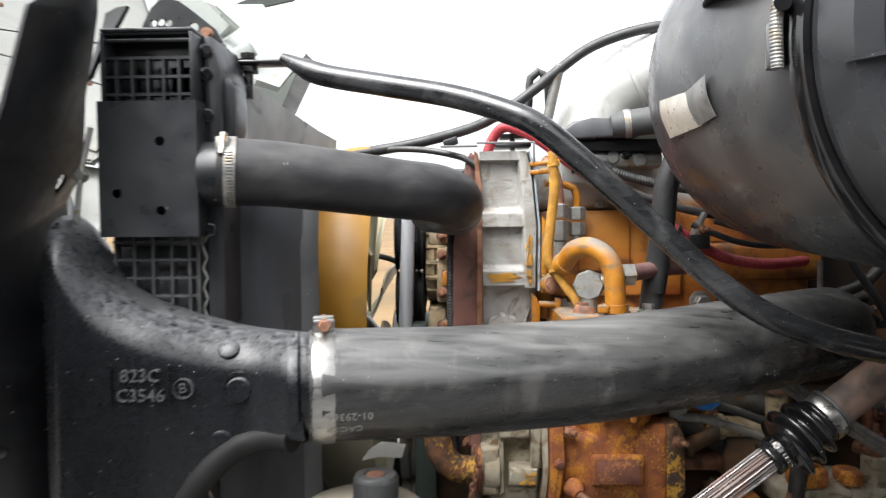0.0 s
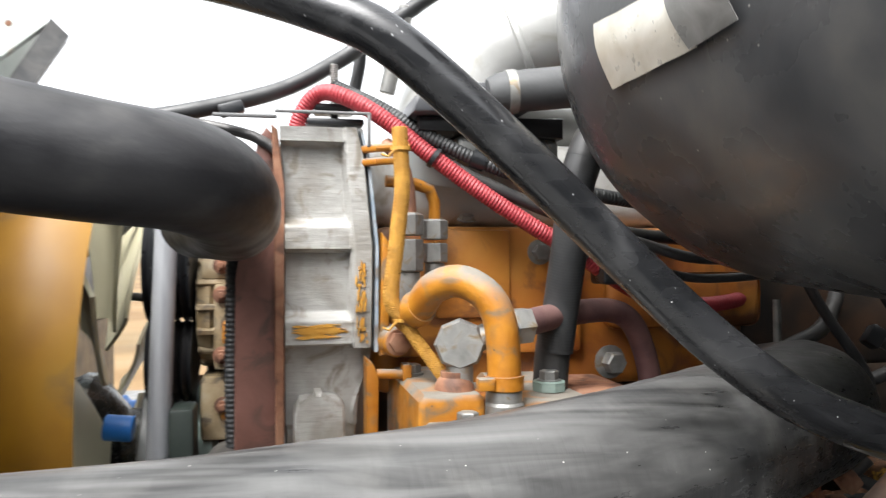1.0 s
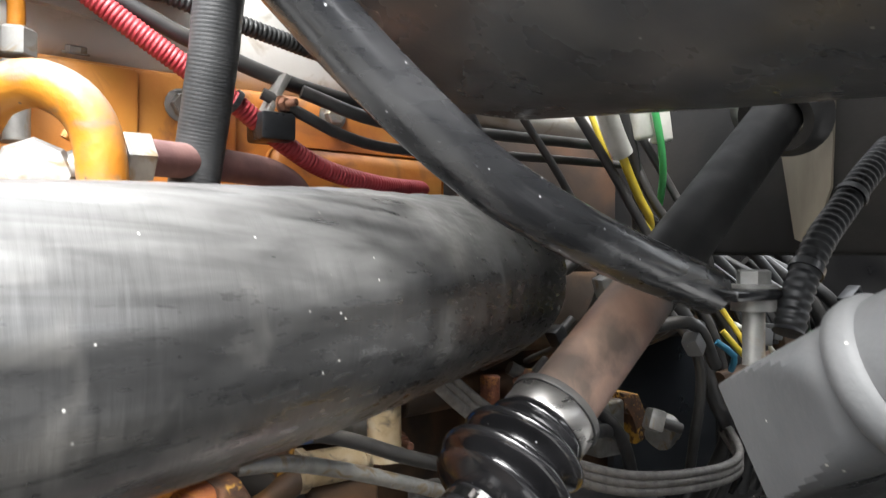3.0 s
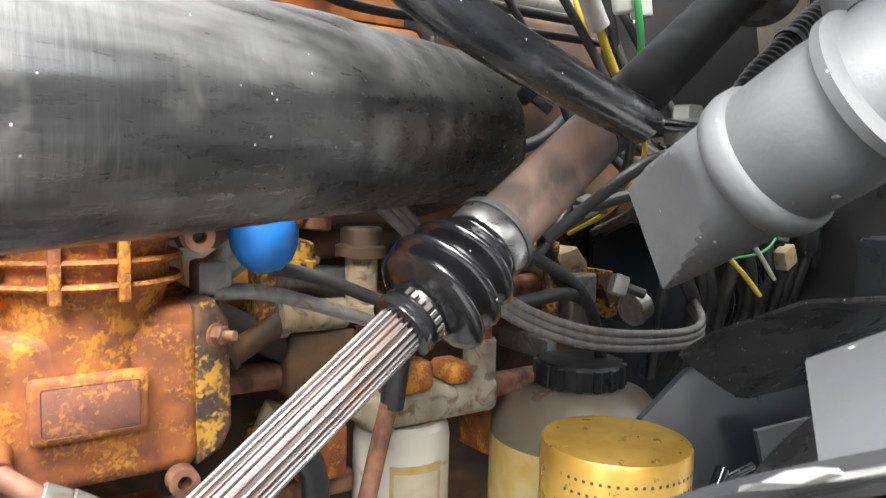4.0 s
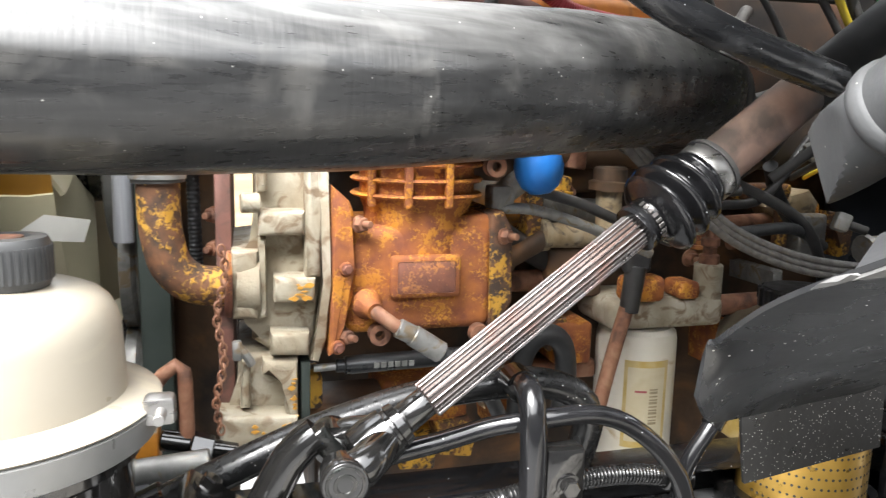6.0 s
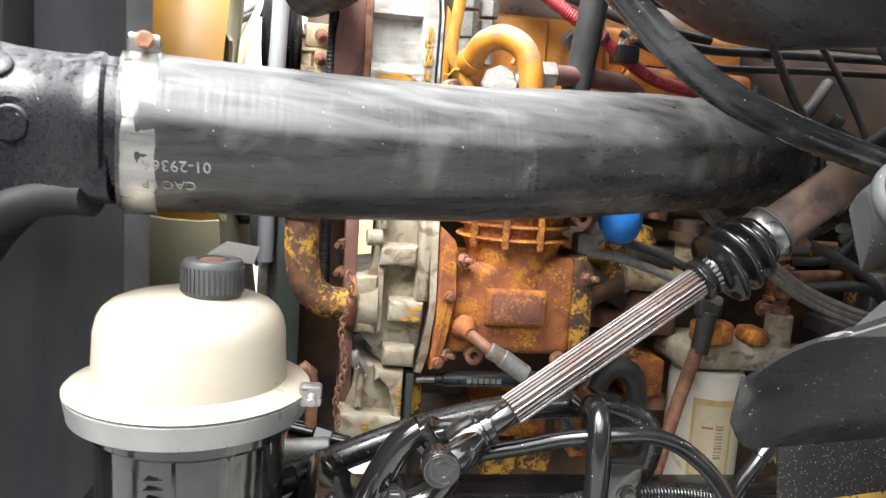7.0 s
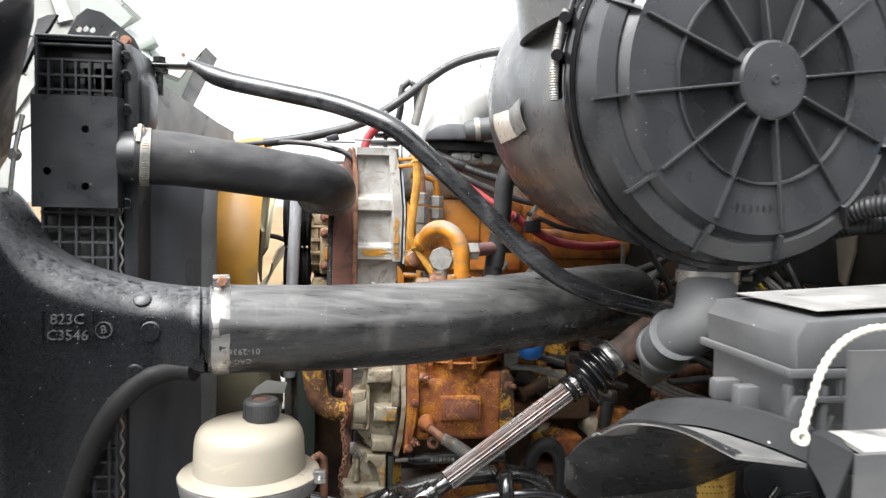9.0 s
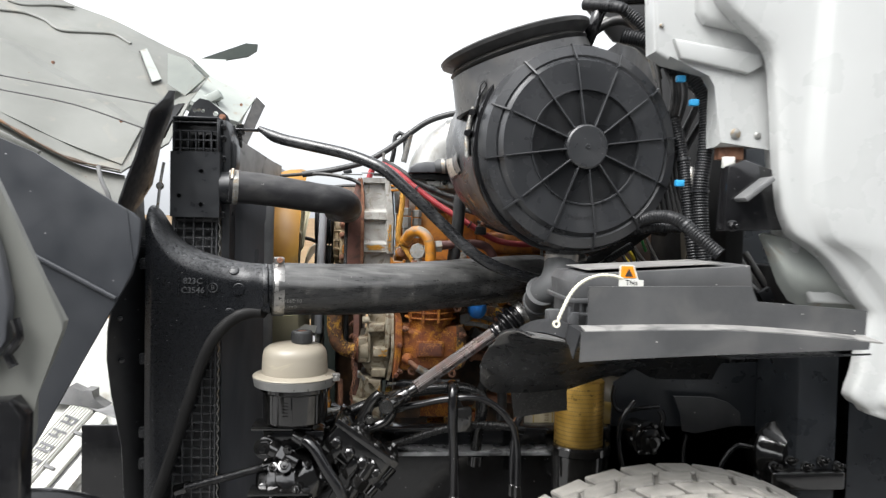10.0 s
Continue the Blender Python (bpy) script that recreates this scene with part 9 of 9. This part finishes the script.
for x, z in ((0.636, 1.760), (0.662, 1.718), (0.640, 1.571)):
    bm = B()
    box(bm, (x - 0.008, 0.45, z - 0.006), (x + 0.008, 0.462, z + 0.006), 0.002)
    single("blue_clip", bm, blue_clip, (x, 0.455, z - 0.006), "small blue plastic cable clip", "clip", "blue clips")
bm = B()
lathe(bm, [(0, 0.011), (0.03, 0.009), (0.045, 0.006), (0.05, 0.003)], (0.678, 0.50, 1.555), (0.05, 0, 1), 16)
single("cable_gland", bm, zinc, (0.678, 0.5, 1.555), "grey tapered cable gland", "connector")

for m, r, pts, nm in ((wire_white, 0.010, [(0.640, 0.90, 1.56), (0.646, 0.90, 1.524), (0.660, 0.90, 1.495), (0.672, 0.90, 1.478)], "cream sleeve round the harness at the firewall"),
                      (wire_yellow, 0.0042, [(0.668, 0.90, 1.482), (0.680, 0.90, 1.462), (0.696, 0.90, 1.438), (0.712, 0.90, 1.414), (0.73, 0.93, 1.38)], "yellow wire of the harness at the firewall"),
                      (rubber_small, 0.0055, [(0.676, 0.91, 1.56), (0.684, 0.91, 1.52), (0.702, 0.91, 1.470), (0.73, 0.93, 1.40)], "black wire of the harness at the firewall"),
                      (wire_green, 0.0036, [(0.700, 0.893, 1.56), (0.705, 0.892, 1.533), (0.717, 0.892, 1.494), (0.731, 0.90, 1.461), (0.75, 0.92, 1.43)], "green wire of the harness at the firewall")):
    soft("wiring_cable", pts, r, m, nm, "cable", 12)
plug = thing("harness_plug", (0.71, 0.90, 1.497), "white plastic two-part plug on the firewall harness", "connector")
for x in (0.699, 0.729):
    part("shell", box(B(), (-0.0115, -0.007, -0.022), (0.0115, 0.007, 0.026), 0.004, 3, m=Matrix.Translation((x, 0.903, 1.517)) @ Matrix.Rotation(radians(-12), 4, "Y")), wire_white, plug)
column = thing("column_seal", (0.735, 0.80, 1.46), "black rubber seal where the steering tube meets the firewall", "seal")
bm = B()
lathe(bm, [(0, 0.022), (0.0, 0.040), (0.006, 0.042), (0.012, 0.034), (0.02, 0.030), (0.02, 0.022)], E1 + SD * 0.40, -SD, 36, close=True)
part("ring", bm, rubber_small, column)
fp = thing("firewall_bracket", (0.80, 0.80, 1.39), "tan dusty bracket plate on the firewall", "bracket")
part("plate", sheet(B(), [[(0.797, 0.826, 1.62), (0.797, 0.766, 1.62)], [(0.797, 0.823, 1.534), (0.797, 0.765, 1.524)], [(0.797, 0.809, 1.45), (0.797, 0.768, 1.446)], [(0.797, 0.801, 1.40), (0.797, 0.785, 1.392)]], 0.004), tan_panel, fp)
wp = thing("harness_tag", (0.71, 0.97, 1.50), "pale plastic harness tag at the firewall", "label")
part("card", prism(B(), [(0.772, 1.578), (0.817, 1.584), (0.828, 1.515), (0.800, 1.511)], 0.97, 0.972), white_sticker, wp)
# loose harness below the firewall
for m, r, pts, nm in ((wire_yellow, 0.0028, [(0.80, 0.88, 1.33), (0.815, 0.86, 1.29), (0.838, 0.86, 1.258), (0.87, 0.86, 1.235), (0.902, 0.86, 1.210)], "thick yellow wire of the loose harness"),
                      (wire_yellow, 0.0030, [(0.785, 0.87, 1.310), (0.797, 0.86, 1.292), (0.817, 0.86, 1.278)], "short yellow wire end in the harness"),
                      (wire_blue, 0.0032, [(0.775, 0.87, 1.300), (0.79, 0.86, 1.286), (0.80, 0.87, 1.27)], "blue wire end in the harness"),
                      (wire_white, 0.0026, [(0.82, 0.88, 1.315), (0.845, 0.86, 1.295), (0.89, 0.86, 1.262), (0.945, 0.87, 1.225)], "pale wire of the loose harness"),
                      (wire_green, 0.0016, [(0.86, 0.88, 1.25), (0.91, 0.86, 1.262), (0.96, 0.87, 1.30)], "thin green wire of the loose harness"),
                      (grime_brown, 0.0095, [(0.795, 0.88, 1.258), (0.84, 0.875, 1.266), (0.89, 0.88, 1.276)], "grimy brown pipe stub in the harness")):
    soft("wiring_cable" if m is not grime_brown else "pipe_stub", pts, r, m, nm, "cable" if m is not grime_brown else "pipe", 12)
rng = random.Random(44)
for k in range(16):
    x0 = 0.74 + 0.022 * k
    soft("wiring_cable", [(x0 - 0.05, 0.95, 1.40 + rng.uniform(-0.03, 0.03)), (x0, 0.90 + rng.uniform(-0.02, 0.02), 1.33), (x0 + 0.03, 0.885, 1.26 + rng.uniform(-0.02, 0.02)), (x0 + 0.06 + rng.uniform(-0.03, 0.03), 0.90, 1.19), (x0 + 0.08, 0.94, 1.11)], rng.uniform(0.004, 0.010), rng.choice((rubber_small, grey_conduit, rubber_small, gloss_black)), "black rubber cable of the loose harness", "cable", 10)
for x, y, z, w, m in ((0.94, 0.865, 1.282, 0.011, zinc), (0.842, 0.862, 1.302, 0.009, grey_plastic), (0.868, 0.865, 1.305, 0.008, grey_plastic), (0.90, 0.87, 1.292, 0.012, grime_brown), (0.965, 0.87, 1.25, 0.012, dusty_tan), (1.01, 0.87, 1.27, 0.014, plastic), (1.03, 0.86, 1.33, 0.016, plastic)):
    t = thing("harness_connector", (x, y, z - w), "pale dusty wiring connector in the loose harness" if m in (zinc, grey_plastic) else "black wiring connector in the loose harness" if m is plastic else "rust-stained wiring connector in the loose harness", "connector")
    mm = Matrix.Translation((x, y, z)) @ Matrix.Rotation(0.5 * math.sin(90 * x), 4, "Y")
    part("shell", box(B(), (-w, -0.008, -w), (w, 0.008, w), 0.002, m=mm), m, t)
    part("stub", box(B(), (-w * 0.6, -0.006, -w * 1.6), (w * 0.6, 0.006, -w * 0.9), 0.002, m=mm), plastic, t)
# fittings, hoses and connectors under the firewall
rng = random.Random(21)
for k in range(9):
    a = Vector((rng.uniform(0.50, 0.66), rng.uniform(0.88, 1.0), rng.uniform(1.20, 1.44)))
    b = a + Vector((rng.uniform(0.10, 0.22), rng.uniform(-0.04, 0.08), rng.uniform(-0.16, 0.10)))
    mid = (a + b) / 2 + Vector((rng.uniform(-0.03, 0.03), rng.uniform(-0.03, 0.0), rng.uniform(-0.06, 0.04)))
    soft("engine_hose", [a, mid, b], rng.uniform(0.005, 0.012), rng.choice((rubber_small, gloss_black, grey_conduit, rubber_small)), "black rubber hose in the shade under the firewall", "hose", 12)
for k in range(12):
    c = Vector((rng.uniform(0.52, 0.78), rng.uniform(0.86, 0.97), rng.uniform(1.20, 1.42)))
    m = Matrix.Translation(c) @ Matrix.Rotation(rng.uniform(-0.8, 0.8), 4, "Y") @ Matrix.Rotation(rng.uniform(-0.5, 0.5), 4, "Z")
    t = thing("harness_connector", c, "dusty wiring connector with a short stub under the firewall", "connector")
    w = rng.uniform(0.007, 0.014)
    part("shell", box(B(), (-w, -0.008, -0.010), (w, 0.008, 0.010), 0.003, m=m), rng.choice((plastic, grey_plastic, rust_steel, zinc)), t)
    part("stub", rod(B(), m @ Vector((w, 0, 0)), m @ Vector((w + 0.02, 0, 0)), 0.005), rubber_small, t)

# ---- hood tilted forward ----
hood = thing("tilted_hood", (-0.9, 0.9, 1.2), "white fibreglass truck hood tilted forward, inner side showing", "hood")


def panel(name, pts, mat, thick=0.006, label=""):
    """A flat-faced panel with thickness through corner points."""
    bm = B()
    vs = [bm.verts.new(p) for p in pts]
    f = bm.faces.new(vs)
    bmesh.ops.triangulate(bm, faces=[f])
    bmesh.ops.solidify(bm, geom=list(bm.faces), thickness=thick)
    return part(name, bm, mat, hood, label, smooth=20)


def folded(name, lines, mat):
    """A folded panel through lines that run along the hood, each eased to a soft crease."""
    bm = B()
    fine = [glide(line, 0.03) for line in lines]
    n = max(len(f) for f in fine)
    rows = []
    for f in fine:
        rows.append([share(f, k / (n - 1)) for k in range(n)])
    out = []
    for a, b in zip(rows, rows[1:]):
        for v in (0.0, 0.06, 0.5, 0.94):
            out.append([p.lerp(q, v) for p, q in zip(a, b)])
    out.append(rows[-1])
    sheet(bm, out, 0.006)
    return part(name, bm, mat, hood, smooth=40)


crown = [(-1.30, 1.87, 2.375), (-1.03, 1.85, 2.240), (-0.861, 1.85, 2.180), (-0.686, 1.85, 2.098), (-0.568, 1.85, 2.047)]
swell = [(-1.30, 1.74, 2.255), (-1.07, 1.73, 2.160), (-0.915, 1.72, 2.105), (-0.735, 1.71, 2.035), (-0.580, 1.72, 1.960)]
crease = [(-1.23, 1.60, 2.108), (-1.10, 1.60, 2.054), (-0.962, 1.60, 2.001), (-0.788, 1.60, 1.950), (-0.585, 1.56, 1.850)]
lower_edge = [(-1.045, 1.25, 1.790), (-0.943, 1.25, 1.740), (-0.854, 1.25, 1.689), (-0.750, 1.25, 1.638), (-0.622, 1.25, 1.611)]
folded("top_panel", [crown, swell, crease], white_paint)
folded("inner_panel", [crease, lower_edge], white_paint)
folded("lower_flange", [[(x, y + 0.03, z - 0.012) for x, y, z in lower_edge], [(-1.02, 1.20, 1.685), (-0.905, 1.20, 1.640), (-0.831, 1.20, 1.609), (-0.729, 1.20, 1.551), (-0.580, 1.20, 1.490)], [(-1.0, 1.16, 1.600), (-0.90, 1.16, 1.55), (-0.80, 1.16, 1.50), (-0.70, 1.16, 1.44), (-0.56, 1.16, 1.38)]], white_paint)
part("strap", tube(B(), [(-0.665, 1.20, 1.622), (-0.652, 1.185, 1.585), (-0.632, 1.18, 1.545), (-0.625, 1.18, 1.50)], 0.006, 8), grey_plastic, hood, "grey strap")
part("joint_trim", box(B(), (-0.075, -0.006, -0.006), (0.075, 0.006, 0.006), 0.002, m=Matrix.Translation((-0.895, 1.225, 1.690)) @ Matrix.Rotation(radians(27), 4, "Y")), white_paint, hood)
panel("end_cap", [(-0.576, 1.48, 1.822), (-0.597, 1.55, 1.827), (-0.504, 1.75, 1.966), (-0.505, 1.50, 1.840), (-0.52, 1.34, 1.70), (-0.610, 1.22, 1.607)], white_paint)
panel("edge_backing", [(-0.718, 1.88, 2.088), (-0.598, 1.88, 2.043), (-0.487, 1.88, 2.041), (-0.387, 1.88, 1.903), (-0.432, 1.88, 1.80), (-0.49, 1.88, 1.79), (-0.627, 1.88, 1.885), (-0.707, 1.88, 1.945)], pale_green)
panel("latch_pocket", [(-0.600, 1.62, 2.016), (-0.547, 1.62, 2.003), (-0.483, 1.62, 1.942), (-0.546, 1.62, 1.881), (-0.600, 1.62, 1.919)], pale_green, 0.02)
panel("far_side", [(-0.575, 1.80, 2.036), (-0.459, 1.80, 2.036), (-0.351, 1.75, 1.894), (-0.378, 1.60, 1.792), (-0.402, 1.50, 1.791), (-0.479, 1.50, 1.832), (-0.505, 1.50, 1.840), (-0.504, 1.75, 1.966)], pale_green, 0.012, "pale moulded inner edge")
panel("seal", [(-0.351, 1.745, 1.898), (-0.320, 1.75, 1.868), (-0.355, 1.60, 1.709), (-0.385, 1.60, 1.726)], rubber_small, 0.02, "black rubber edge seal")
panel("prop_flap", [(-0.568, 1.85, 2.047), (-0.525, 1.85, 2.064), (-0.397, 1.85, 2.113), (-0.357, 1.85, 2.111), (-0.360, 1.85, 2.087), (-0.394, 1.85, 2.065), (-0.469, 1.85, 2.050)], green_paint, 0.012, "dark rubber flap at the hood edge")
panel("hinge_plate", [(-0.726, 1.722, 2.043), (-0.713, 1.748, 2.056), (-0.631, 1.638, 1.935), (-0.652, 1.610, 1.920)], pale_green, 0.006)
for pts in ([(-0.727, 1.718, 2.043), (-0.690, 1.664, 1.982), (-0.653, 1.606, 1.920)], [(-0.652, 1.606, 1.920), (-0.631, 1.634, 1.934)], [(-0.727, 1.718, 2.043), (-0.713, 1.744, 2.056)]):
    part("hinge_gap", tube(B(), pts, 0.0022, 6), rubber_small, hood, "dark gap round the hinge plate")
for pts, r in (([(-1.158, 1.682, 2.153), (-1.095, 1.710, 2.154), (-1.031, 1.711, 2.133), (-0.971, 1.692, 2.098), (-0.89, 1.722, 2.101), (-0.825, 1.760, 2.106), (-0.766, 1.749, 2.075)], 0.0055), ([(-1.159, 1.735, 2.199), (-1.111, 1.745, 2.189), (-1.042, 1.796, 2.206), (-0.98, 1.82, 2.21)], 0.005)):
    part("stiffening_bead", tube(B(), pts, r, 10), white_paint, hood, "moulded wavy bead")
fold = [(-1.14, 1.56, 2.045), (-1.056, 1.586, 2.027), (-0.96, 1.552, 1.965), (-0.803, 1.512, 1.881), (-0.624, 1.437, 1.764)]
proud = [(x + 0.004, y - 0.040, z - 0.020) for x, y, z in fold]
folded("pressed_panel", [fold, proud, [(-1.02, 1.30, 1.80), (-0.957, 1.283, 1.770), (-0.88, 1.284, 1.735), (-0.802, 1.290, 1.697), (-0.628, 1.270, 1.634)]], white_paint)
part("dirt_seam", tube(B(), [(x, y - 0.012, z + 0.004) for x, y, z in lower_edge], lambda u, d: 0.0035 + 0.0025 * math.sin(d * 60) * math.sin(d * 23), 8), grime_brown, hood, "grime caught along the lower seam")
part("paint_crack", tube(B(), [(-0.458, 1.652, 1.899), (-0.446, 1.646, 1.892), (-0.452, 1.632, 1.882), (-0.438, 1.628, 1.876), (-0.447, 1.610, 1.866), (-0.436, 1.588, 1.851)], 0.0014, 6, 0.003), print_black, hood, "dark crack in the moulding")
part("moulded_step", box(B(), (-0.05, -0.02, -0.014), (0.05, 0.02, 0.014), 0.004, m=Matrix.Translation((-0.475, 1.60, 1.868)) @ Matrix.Rotation(radians(-28), 4, "Y")), pale_green, hood)
for pts in ([(-0.98, 1.12, 1.858), (-0.878, 1.12, 1.842), (-0.697, 1.12, 1.814), (-0.485, 1.12, 1.781)], [(-0.98, 1.12, 1.824), (-0.878, 1.12, 1.806), (-0.697, 1.12, 1.774), (-0.521, 1.12, 1.718)]):
    part("cable", tube(B(), pts, 0.0021, 8, 0.03), rubber_small, hood, "thin black release cable")
for p in ((-0.37, 1.62, 1.862), (-0.62, 1.24, 1.75), (-0.86, 1.38, 1.93), (-0.95, 1.08, 1.733), (-0.715, 1.76, 2.035), (-0.70, 1.70, 1.985)):
    bm = B()
    lathe(bm, [(0, 0.005), (0.003, 0.0045), (0.004, 0.0)], Vector(p), (0.1, -1, -0.1), 14)
    part("rivet", bm, rust_steel, hood)
bm = B()
outline = [(-0.80, 1.745), (-0.66, 1.665), (-0.569, 1.622), (-0.512, 1.599), (-0.396, 1.527), (-0.342, 1.496), (-0.330, 1.485), (-0.327, 1.470), (-0.334, 1.423), (-0.343, 1.387), (-0.371, 1.336), (-0.497, 1.102), (-0.512, 1.076), (-0.60, 0.93), (-0.80, 0.93)]
prism(bm, outline, 0.498, 0.506, 0.003)
part("fender_liner", bm, hood_liner, hood, "dark grey plastic wheel arch liner")
bm = B()
tube(bm, [(-0.75, 0.497, 1.53), (-0.60, 0.497, 1.462), (-0.512, 0.497, 1.418), (-0.371, 0.497, 1.343)], 0.0045, 10)
part("liner_ridge", bm, hood_liner, hood)
bm = B()
tube(bm, [(-0.352, 0.497, 1.503), (-0.345, 0.497, 1.44), (-0.340, 0.497, 1.405)], 0.0012, 6)
part("liner_seam", bm, hood_liner, hood)
# near fender edge
bm = B()
prism(bm, [(-0.60, 1.75), (-0.44, 1.62), (-0.390, 1.547), (-0.357, 1.475), (-0.328, 1.411), (-0.300, 1.355), (-0.303, 1.343), (-0.317, 1.304), (-0.337, 1.259), (-0.338, 1.215), (-0.357, 1.122), (-0.40, 0.95), (-0.62, 0.95)], 0.118, 0.13, 0.004)
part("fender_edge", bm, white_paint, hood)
bm = B()
prism(bm, [(-0.60, 1.70), (-0.44, 1.60), (-0.402, 1.541), (-0.370, 1.445), (-0.358, 1.385), (-0.362, 1.332), (-0.378, 1.308), (-0.41, 1.292), (-0.60, 1.29)], 0.098, 0.112, 0.004)
part("arch_trim", bm, shroud_mat, hood, "dark grey plastic fender trim")
bm = B()
tube(bm, [(-0.352, 0.10, 1.36), (-0.347, 0.10, 1.335), (-0.36, 0.098, 1.315), (-0.352, 0.098, 1.30)], 0.006, 8)
part("latch_hook", bm, gloss_black, hood)
bm = B()
prism(bm, [(-0.42, 1.255), (-0.35, 1.262), (-0.335, 1.24), (-0.338, 1.12), (-0.36, 1.02), (-0.44, 1.0)], 0.08, 0.112, 0.008)
part("hinge_arm", bm, gloss_black, hood)

# ---- front end behind the hood ----
front = thing("front_support", (-0.72, 1.25, 0.75), "white moulded front support with a ribbed plate and dark letters", "panel")
FN = Vector((0.12, -0.62, 0.77)).normalized()
FU = Vector((-0.076, -0.159, -0.126)).normalized()  # down along the strips
FU = (FU - FN * FU.dot(FN)).normalized()
FW = FU.cross(FN)
FM = Matrix(((*FW, 0), (*FU, 0), (*FN, 0), (0, 0, 0, 1))).transposed()
FM.translation = Vector((-0.708, 1.292, 0.935))
if FW.x < 0:
    FM = FM @ Matrix.Rotation(math.pi, 4, "Y") @ Matrix.Scale(-1, 4, (0, 0, 1))
part("back_plate", box(B(), (-0.16, -0.02, -0.05), (0.14, 0.40, -0.03), 0.004, m=FM), bright_white, front)
part("ribbed_plate", box(B(), (-0.068, 0.0, -0.03), (-0.002, 0.36, 0.0), 0.004, m=FM), bright_white, front)
for k in range(8):
    part("rib", box(B(), (-0.066 + 0.008 * k, 0.004, 0.0005), (-0.0625 + 0.008 * k, 0.355, 0.004), 0.001, 1, m=FM), bright_white, front)
part("smooth_strip", box(B(), (0.002, -0.004, -0.03), (0.040, 0.38, -0.004), 0.005, m=FM), bright_white, front)
part("gutter", box(B(), (0.040, 0.02, -0.03), (0.052, 0.38, -0.018), 0.002, m=FM), grey_plastic, front)
part("pebbled_strip", box(B(), (0.053, 0.03, -0.03), (0.088, 0.38, -0.008), 0.003, m=FM), pebbled, front)
part("side_flange", box(B(), (0.090, 0.02, -0.16), (0.096, 0.40, 0.004), 0.002, m=FM), bright_white, front)
part("side_flange", box(B(), (0.096, 0.02, -0.06), (0.135, 0.40, -0.045), 0.003, m=FM), bright_white, front)
for k in range(4):  # dark marks, each a few bars
    y = 0.045 + 0.048 * k
    bm = B()
    box(bm, (-0.056, y, 0.0042), (-0.014, y + 0.007, 0.0060), 0.0008, 1, m=FM)
    box(bm, (-0.056, y + 0.018, 0.0042), (-0.018 - 0.008 * (k % 2), y + 0.025, 0.0060), 0.0008, 1, m=FM)
    box(bm, (-0.040, y + 0.007, 0.0042), (-0.033, y + 0.018, 0.0060), 0.0008, 1, m=FM)
    if k != 1:
        box(bm, (-0.022, y + 0.007, 0.0042), (-0.015, y + 0.018, 0.0060), 0.0008, 1, m=FM)
    part("dark_mark", bm, shroud_mat, front)
for x, y in ((0.020, 0.075), (0.020, 0.19)):
    part("tab", box(B(), (-0.004 + x - 0.02, y, -0.006), (x + 0.006, y + 0.010, 0.003), 0.002, m=FM), grey_plastic, front)
bm = B()
prism(bm, [(-0.84, 0.955), (-0.775, 1.005), (-0.735, 0.985), (-0.735, 0.995), (-0.712, 0.992), (-0.712, 0.968), (-0.675, 0.945), (-0.70, 0.938), (-0.76, 0.95)], 1.292, 1.34, 0.003)
part("top_bracket", bm, grey_plastic, front)
bm = B()
sheet(bm, [[(-0.95, 1.56, 1.20), (-0.75, 1.54, 1.16), (-0.58, 1.52, 1.12)], [(-0.93, 1.50, 1.10), (-0.74, 1.48, 1.08), (-0.60, 1.46, 1.06)], [(-0.92, 1.40, 1.04), (-0.74, 1.39, 1.02), (-0.60, 1.38, 1.00)], [(-0.92, 1.38, 0.96), (-0.74, 1.37, 0.94), (-0.60, 1.36, 0.92)]], 0.006)
part("white_beam", bm, bright_white, front, smooth=40)
part("rust_tab", box(B(), (-0.640, 1.42, 1.085), (-0.622, 1.44, 1.125), 0.003), rust_steel, front)
soft("front_hose", [(-0.60, 0.30, 1.05), (-0.50, 0.34, 1.035), (-0.42, 0.38, 1.02), (-0.36, 0.42, 0.98), (-0.33, 0.46, 0.90)], 0.022, gloss_black, "black hose low beside the cooler")
soft("front_hose", [(-0.60, 0.28, 1.02), (-0.50, 0.31, 1.005), (-0.42, 0.35, 0.985), (-0.38, 0.40, 0.93)], 0.012, grey_conduit, "ribbed black conduit low beside the cooler")

soft("bleed_pin", [(0.486, 0.905, 1.40), (0.4865, 0.906, 1.425), (0.487, 0.907, 1.447)], 0.0035, zinc, "small upright metal pin behind the charge air hose", "pin", 10)
